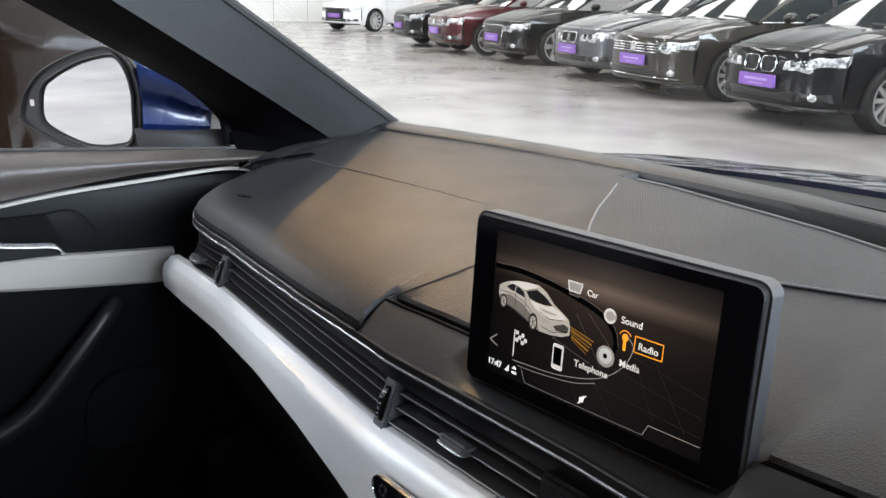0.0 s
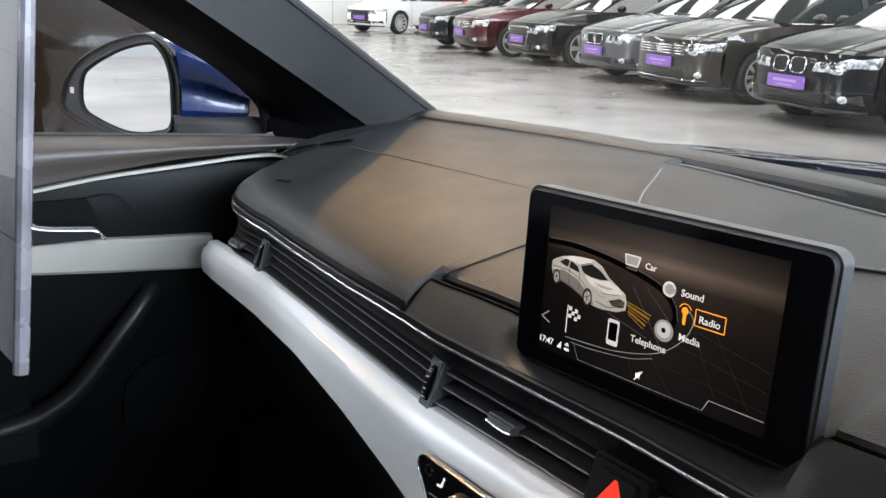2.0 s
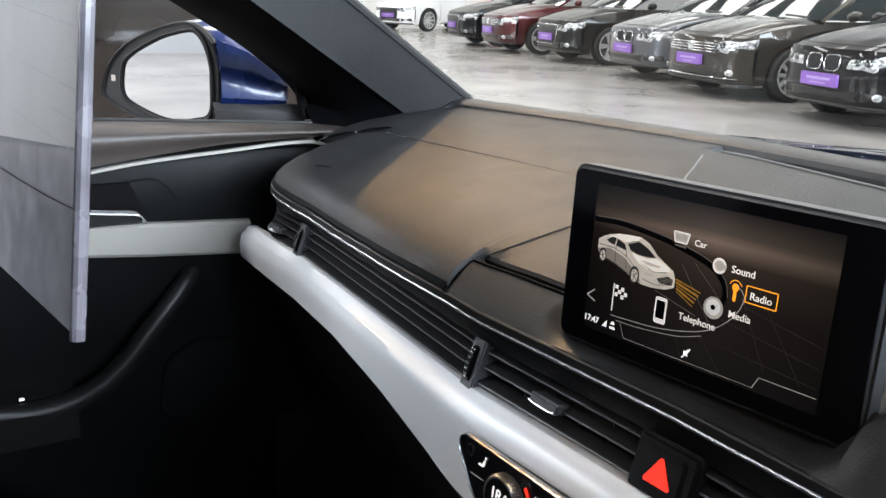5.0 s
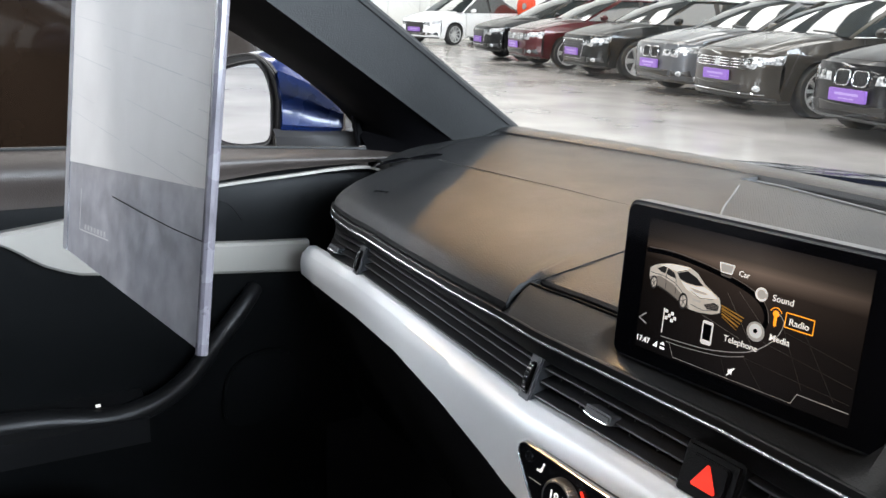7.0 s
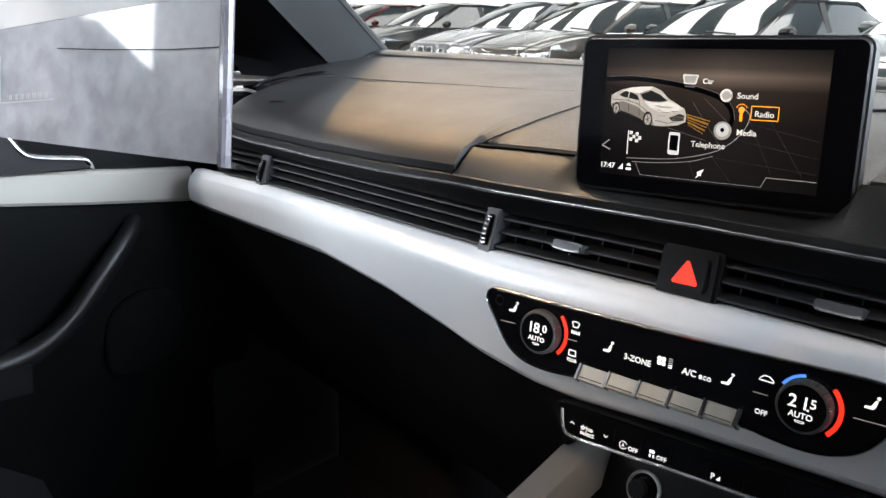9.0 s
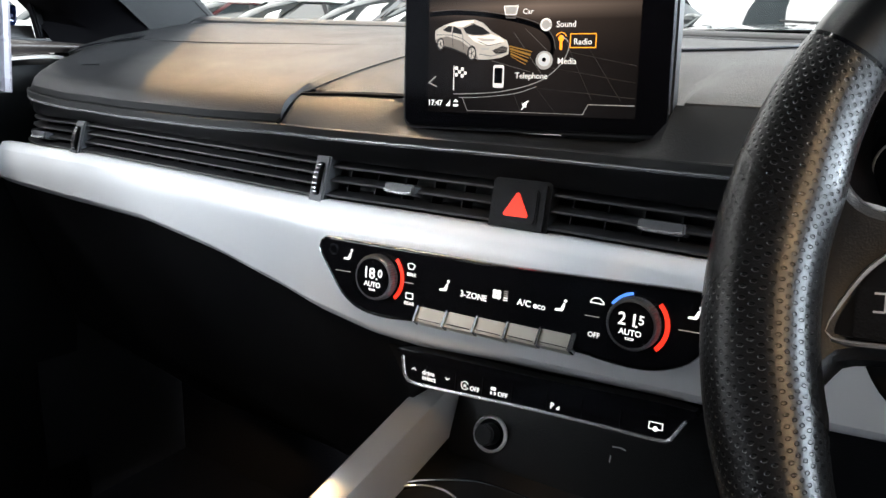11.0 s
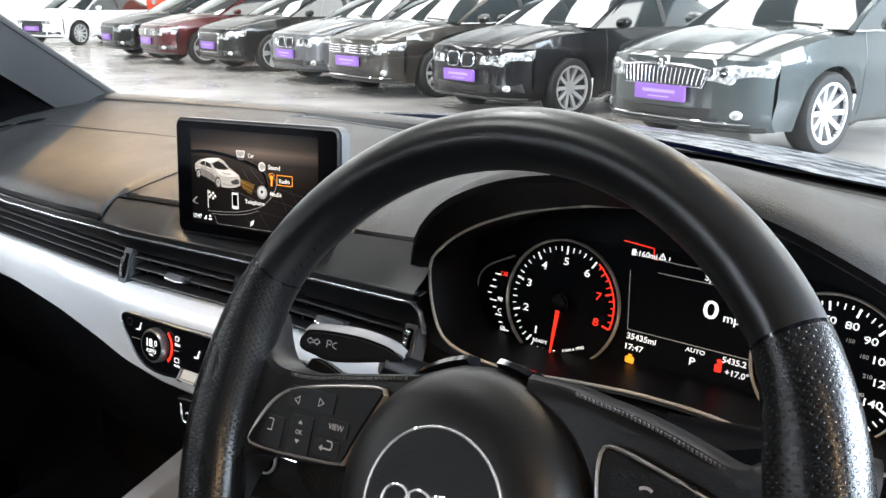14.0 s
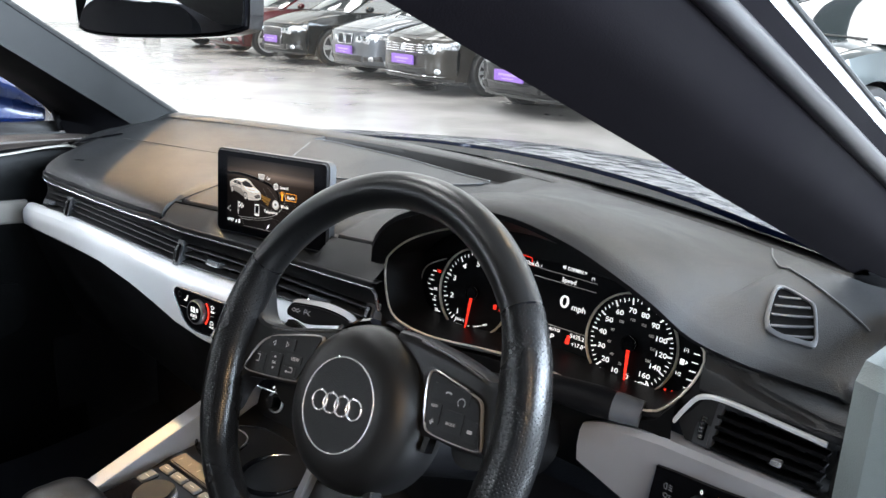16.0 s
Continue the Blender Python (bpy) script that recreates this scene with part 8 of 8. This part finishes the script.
        near = lambda x: min(range(len(xs_)), key=lambda i: abs(xs_[i] - x))
        for dx in (1.36, 2.46):
            part("door_gap", sweep([(p[0], p[1] + side * 0.001, p[2]) for p in rows[near(dx)][1:]], circle(0.0045, 5), up=(1, 0, 0)), GRILLE_DARK, car)
        for dx in (2.30, 3.25):
            hp = rows[near(dx)][7]
            part("door_handle", sweep([(hp[0] + 0.09, hp[1] + side * 0.004, hp[2]), (hp[0] + 0.06, hp[1] + side * 0.028, hp[2]), (hp[0] - 0.06, hp[1] + side * 0.028, hp[2]), (hp[0] - 0.09, hp[1] + side * 0.004, hp[2])], circle(0.014, 8, 0.6)), CAR_CHROME if s.get("bright") else colour, car)
        part("sill_strip", sweep([(p[0][0], p[0][1] + side * 0.004, p[0][2] + 0.02) for p in rows[near(1.35):near(3.0)]], circle(0.014, 6)), GRILLE_DARK, car, "black sill strip")
        for ax in (ax1, ax2):
            part("wheel_well", grid([[(-ax + ar * math.cos(a), side * (h - 0.06), s["wheel"] + ar * math.sin(a)), (-ax + ar * math.cos(a), side * (h - 0.40), s["wheel"] + ar * math.sin(a)), (-ax, side * (h - 0.40), s["wheel"])] for a in np.linspace(-0.3, math.pi + 0.3, 22)]), GRILLE_DARK, car)
            wheel_of(car, -ax, side * (h - 0.105), side, s)
    # tail
    part("tail", grid([[(-(L - 0.06 - 0.10 * abs(q) ** 3 * 0) - 0.05 * (1 - q * q), q * h * 0.93, z) for q in np.linspace(-1, 1, 9)] for z in (0.22, 0.45, 0.65)] + [[(-s["tail"] + 0.1, q * h * 0.88, s["belt"] + 0.03) for q in np.linspace(-1, 1, 9)]]), colour, car)
    # cabin
    def ring(x, w, z):
        return [(-x, q * w, z - 0.05 * q * q * (z > 1.2)) for q in np.linspace(-1, 1, 13)]
    part("windscreen", grid([ring(s["scr"] - 0.02, h * 0.90, s["cowl"] - 0.02), ring((s["scr"] + s["roof0"]) / 2, h * 0.82, (s["cowl"] + s["roof"]) / 2 + 0.05), ring(s["roof0"], h * 0.70, s["roof"] - 0.015)]), CAR_GLASS, car, "dark reflecting windscreen")
    part("roof", grid([ring(s["roof0"] - 0.03, h * 0.71, s["roof"] - 0.02), ring(s["roof0"] + 0.3, h * 0.70, s["roof"] + 0.005), ring((s["roof0"] + s["roof1"]) / 2, h * 0.69, s["roof"] + 0.01), ring(s["roof1"], h * 0.66, s["roof"] - 0.03)]), colour, car, "painted roof")
    part("rear_window", grid([ring(s["roof1"], h * 0.66, s["roof"] - 0.03), ring(s["tail"], h * 0.78, s["belt"] + 0.03)]), CAR_GLASS, car)
    for side in (-1, 1):
        lo = [(-x, side * h * 0.945, s["belt"] + 0.03 * (x - 1.2) / 2.5) for x in np.linspace(s["scr"] + 0.02, s["tail"] - 0.12, 14)]
        hi = []
        for x in np.linspace(s["roof0"] - 0.02, s["roof1"] + 0.15, 14):
            hi.append((-x, side * h * 0.72, s["roof"] - 0.075 - 0.10 * max(0, x - s["roof1"]) / 0.15))
        part("side_window", grid([lo, [lerp(a, b, 0.5) for a, b in zip(lo, hi)], hi]), CAR_GLASS, car, "dark side window")
        pil = [[(-(s["scr"] - 0.03), side * h * 0.91, s["cowl"] - 0.03), (-(s["roof0"] - 0.04), side * h * 0.715, s["roof"] - 0.045)], [(-(s["scr"] + 0.07), side * h * 0.935, s["cowl"] - 0.03), (-(s["roof0"] + 0.05), side * h * 0.735, s["roof"] - 0.06)]]
        part("pillar", shell(pil, 0.02), colour, car)
        x0 = 2.42
        part("door_pillar", shell([[(-x0, side * (h * 0.95), s["belt"]), (-x0, side * h * 0.735, s["roof"] - 0.07)], [(-x0 - 0.09, side * (h * 0.95), s["belt"]), (-x0 - 0.09, side * h * 0.735, s["roof"] - 0.07)]], 0.012), GRILLE_DARK, car)
        part("window_line", sweep([(p[0], p[1] + side * 0.006, p[2]) for p in lo], circle(0.008, 6)), CHROME if s.get("bright") else GRILLE_DARK, car)
        part("roof_line", sweep([(p[0], p[1] + side * 0.012, p[2] + 0.012) for p in hi], circle(0.016, 6)), colour, car)
        mp = [(-s["scr"] - 0.34, side * (h + 0.02), s["belt"] + 0.04), (-s["scr"] - 0.30, side * (h + 0.10), s["belt"] + 0.07), (-s["scr"] - 0.31, side * (h + 0.19), s["belt"] + 0.07)]
        part("door_mirror", sweep(spline(mp, 8), circle(0.075, 10, 0.8), scale=[0.5, 0.9, 1, 1, 1, 1, 0.9, 0.45]), colour, car, "painted door mirror")
        # headlamp
        hl = [(side * a, b) for a, b in s["lamp"]]
        hd = part("headlamp", nose_slab(hl, s, 0.004), LAMP_GLASS, car, "clear headlamp")
        c = (side * (s["lamp"][0][0] * 0.5 + s["lamp"][2][0] * 0.5), s["lamp"][0][1] * 0.5 + s["lamp"][2][1] * 0.5)
        for dy in (-0.05, 0.06):
            part("lamp_lens", nose_slab(disc(c[0] + side * dy, c[1], 0.036, 14), s, 0.013, 0.004), CAR_GLASS, hd)
        part("fog_lamp", nose_slab(disc(side * 0.66, 0.33, 0.036, 14), s, 0.012), LAMP_GLASS, car)
        if not s.get("plain_bumper"):
            part("side_intake", nose_slab([(side * 0.50, 0.28), (side * 0.80, 0.29), (side * 0.78, 0.38), (side * 0.52, 0.37)], s, 0.002), GRILLE_DARK, car)
    part("lower_lip", sweep(nose_patch([(y, 0.215) for y in np.linspace(-0.80, 0.80, 24)], s, 0.006), circle(0.020, 8)), GRILLE_DARK, car, "black lower lip")
    part("lower_intake", nose_slab([(-0.46, 0.27), (0.46, 0.27), (0.48, 0.37), (-0.48, 0.37)], s, 0.003), GRILLE_DARK, car, "black lower air intake")
    if s.get("chrome_sill"):
        part("chrome_sill", sweep(nose_patch([(y, 0.265) for y in np.linspace(-0.74, 0.74, 20)], s, 0.018), circle(0.010, 8)), CAR_CHROME, car, "chrome bumper strip")
    # grille
    if grille == "twin":
        for side in (-1, 1):
            out = [(side * (0.125 + a), 0.615 + b) for a, b in rounded(0.205, 0.15, 0.05, 5)]
            g = part("grille", nose_slab(out, s, 0.006), GRILLE_DARK, car, "rounded black grille in a chrome frame")
            rp = nose_patch(out, s, 0.020)
            part("grille_frame", sweep(rp, circle(0.006, 8), up=(1, 0, 0), closed=True), CAR_CHROME, g)
            for k in range(7):
                geo = sweep(nose_patch([(side * (0.05 + 0.026 * k), 0.553 + 0.125 * j) for j in (0.0, 0.5, 1.0)], s, 0.018), circle(0.005, 5), up=(1, 0, 0))
                part("bar", geo, GRILLE_DARK, g)
    elif grille == "slats":
        out = rounded(1.02, 0.135, 0.03, 4, 0, 0.612)
        g = part("grille", nose_slab(out, s, 0.006), GRILLE_DARK, car, "wide black grille with chrome slats")
        for k in range(4):
            part("slat", sweep(nose_patch([(y, 0.565 + 0.032 * k) for y in np.linspace(-0.48, 0.48, 14)], s, 0.020), circle(0.0065, 6)), CAR_CHROME, g)
        part("badge", nose_slab(disc(0, 0.615, 0.062, 24), s, 0.022), CAR_CHROME, g)
    elif grille == "upright":
        out = [(-0.46, 0.66), (-0.40, 0.525), (0.40, 0.525), (0.46, 0.66), (0.16, 0.685), (-0.16, 0.685)]
        g = part("grille", nose_slab(out, s, 0.006), GRILLE_DARK, car, "black grille with upright chrome ribs")
        for k in range(19):
            y = -0.40 + 0.80 * k / 18
            part("rib", sweep(nose_patch([(y * 0.97, 0.535), (y, 0.60), (y * 1.03, 0.66)], s, 0.020), circle(0.0046, 6), up=(1, 0, 0)), SMOKED_CHROME, g)
        part("grille_frame", sweep(nose_patch(out, s, 0.022), circle(0.010, 8), up=(1, 0, 0), closed=True), CAR_CHROME, g)
        part("badge", nose_slab(disc(0, 0.70, 0.05, 20), s, 0.03), CAR_CHROME, g)
    else:
        out = [(-0.42, 0.64), (-0.36, 0.33), (0.36, 0.33), (0.42, 0.64), (0.38, 0.665), (-0.38, 0.665)]
        g = part("grille", nose_slab(out, s, 0.006), GRILLE_DARK, car, "large six-sided black grille")
        for k in range(7):
            part("slat", sweep(nose_patch([(y, 0.37 + 0.042 * k) for y in np.linspace(-0.37, 0.37, 10)], s, 0.016), circle(0.006, 6)), DARK_PLASTIC, g)
        part("grille_frame", sweep(nose_patch(out, s, 0.018), circle(0.007, 8), up=(1, 0, 0), closed=True), CAR_CHROME, g)
    # show plate with unreadable print
    pz = s["plate"]
    pc = car_front(0, pz, s) + 0.035
    pl = Plane((pc, 0, pz), (0, 1, 0), (0.05, 0, 1))
    plate = part("show_plate", pl.slab(rounded(0.52, 0.125, 0.012), -0.02, 0.008, 0.003), PLATE, car, "purple show plate")
    part("print", marks(pl, [rounded(0.34, 0.026, 0.004, 2, 0.0, 0.012), rounded(0.22, 0.012, 0.003, 2, 0.0, -0.032)], 0.0095), PLATE_PRINT, plate)
    part("wiper", sweep([(-s["scr"] - 0.03, 0.55, s["cowl"] + 0.01), (-s["scr"] - 0.05, 0.1, s["cowl"] + 0.03)], circle(0.012, 6)), GRILLE_DARK, car)
    return car


LAMP_A = ((0.31, 0.57), (0.33, 0.655), (0.66, 0.71), (0.84, 0.735), (0.83, 0.63), (0.60, 0.555))
LAMP_B = ((0.38, 0.585), (0.40, 0.67), (0.60, 0.705), (0.84, 0.73), (0.83, 0.62), (0.60, 0.555))


def stand(car, x, y, heading):
    """Set a car with its front axle's middle at (x, y), its nose turned from the south by some degrees."""
    m = pose(x, y, 0, 0, 0, -90 + heading) @ Matrix.Translation((0.86, 0, 0))
    car.matrix_basis = m
    return car


P = dict(plate=0.47, lamp=LAMP_A)
estate = show_car("estate_car", "dark grey-green estate car with an upright-ribbed grille", paint("grey_green_paint", (0.044, 0.052, 0.053), 0.3), "upright", {**P, "lamp": LAMP_B, "plate": 0.46, "spokes": 10, "bright": 1, "axle": 0.96, "L": 4.75, "plain_bumper": 1, "chrome_sill": 1})
stand(estate, -2.5, 7.75, -17)
estate.scale = (1.06, 1.06, 1.06)
stand(show_car("hatchback_car", "glossy black hatchback car with a twin rounded grille", paint("black_car_paint", (0.004, 0.004, 0.005), 0.0), "twin", {**P, "plate": 0.445, "W": 1.80, "nose": 0.75, "spokes": 10}), -5.3, 8.5, -13.5)
stand(show_car("saloon_car", "dark brown-grey saloon car with chrome-slatted grille", paint("brown_grey_paint", (0.036, 0.032, 0.027), 0.5), "slats", {**P, "lamp": LAMP_B, "plate": 0.46, "chrome_sill": 1, "bright": 1, "plain_bumper": 1}), -7.72, 9.15, -11.5)
stand(show_car("hatchback_car", "mid grey hatchback car with a twin rounded grille", paint("mid_grey_paint", (0.085, 0.09, 0.10), 0.5), "twin", {**P, "plate": 0.445}), -9.8, 9.9, -13)
stand(show_car("saloon_car", "glossy black saloon car with a six-sided grille", paint("black_saloon_paint", (0.004, 0.005, 0.005), 0.0), "hex", {**P, "plate": 0.45, "spokes": 5, "wheel": 0.335}), -12.7, 10.6, -12)
stand(show_car("saloon_car", "dark red saloon car with a wide grille", paint("dark_red_paint", (0.050, 0.004, 0.006), 0.4), "slats", {**P, "plate": 0.45, "spokes": 5}), -15.1, 10.9, -14)
stand(show_car("saloon_car", "glossy black saloon car at the row's far end", paint("black_far_paint", (0.004, 0.004, 0.004), 0.0), "hex", {**P, "plate": 0.45}), -17.4, 11.4, -13)
stand(show_car("hatchback_car", "white hatchback car parked side-on by the wall", paint("white_car_paint", (0.80, 0.81, 0.82), 0.0), "hex", {**P, "plate": 0.45, "roof": 1.50, "L": 4.3}), -24.2, 12.9, 16)
stand(show_car("tall_car", "tall glossy brown-black car beside the passenger window", material("brown_black_paint", (0.010, 0.006, 0.0038), 0.10, coat=0.30, vary=0.25, vary_size=0.5, spec=0.10), "hex", {**P, "plate": 0.55, "nose": 0.98, "cowl": 1.24, "belt": 1.17, "roof": 1.78, "wheel": 0.345, "W": 1.86, "L": 4.6, "dark_rims": 1, "scr": 1.20, "tumble": 0.006}), -3.76, 0.84, 180)
stand(show_car("saloon_car", "pale silver saloon car by the bright opening", paint("silver_paint", (0.45, 0.46, 0.48), 0.5), "hex", {**P, "plate": 0.45}), 5.6, 9.4, 20)

# fire hose reel on the wall
HR = Plane((-23.75, 15.94, 1.22), (1, 0, 0), (0, 0, 1))
RED_REEL = material("red_painted_reel", (0.72, 0.07, 0.02), 0.4, vary=0.08)
reel = thing("hose_reel", HR.at(0, -0.46), "red fire hose reel fixed to the white wall", "hose reel")
under(reel, "disc", HR.slab(disc(0, 0, 0.46, 32), -0.05, 0.05, 0.01), RED_REEL, "red disc")
under(reel, "hub", HR.slab(disc(0, 0, 0.10, 20), 0.05, 0.10, 0.01), material("grey_reel_hub", (0.3, 0.3, 0.3), 0.5), "grey hub")
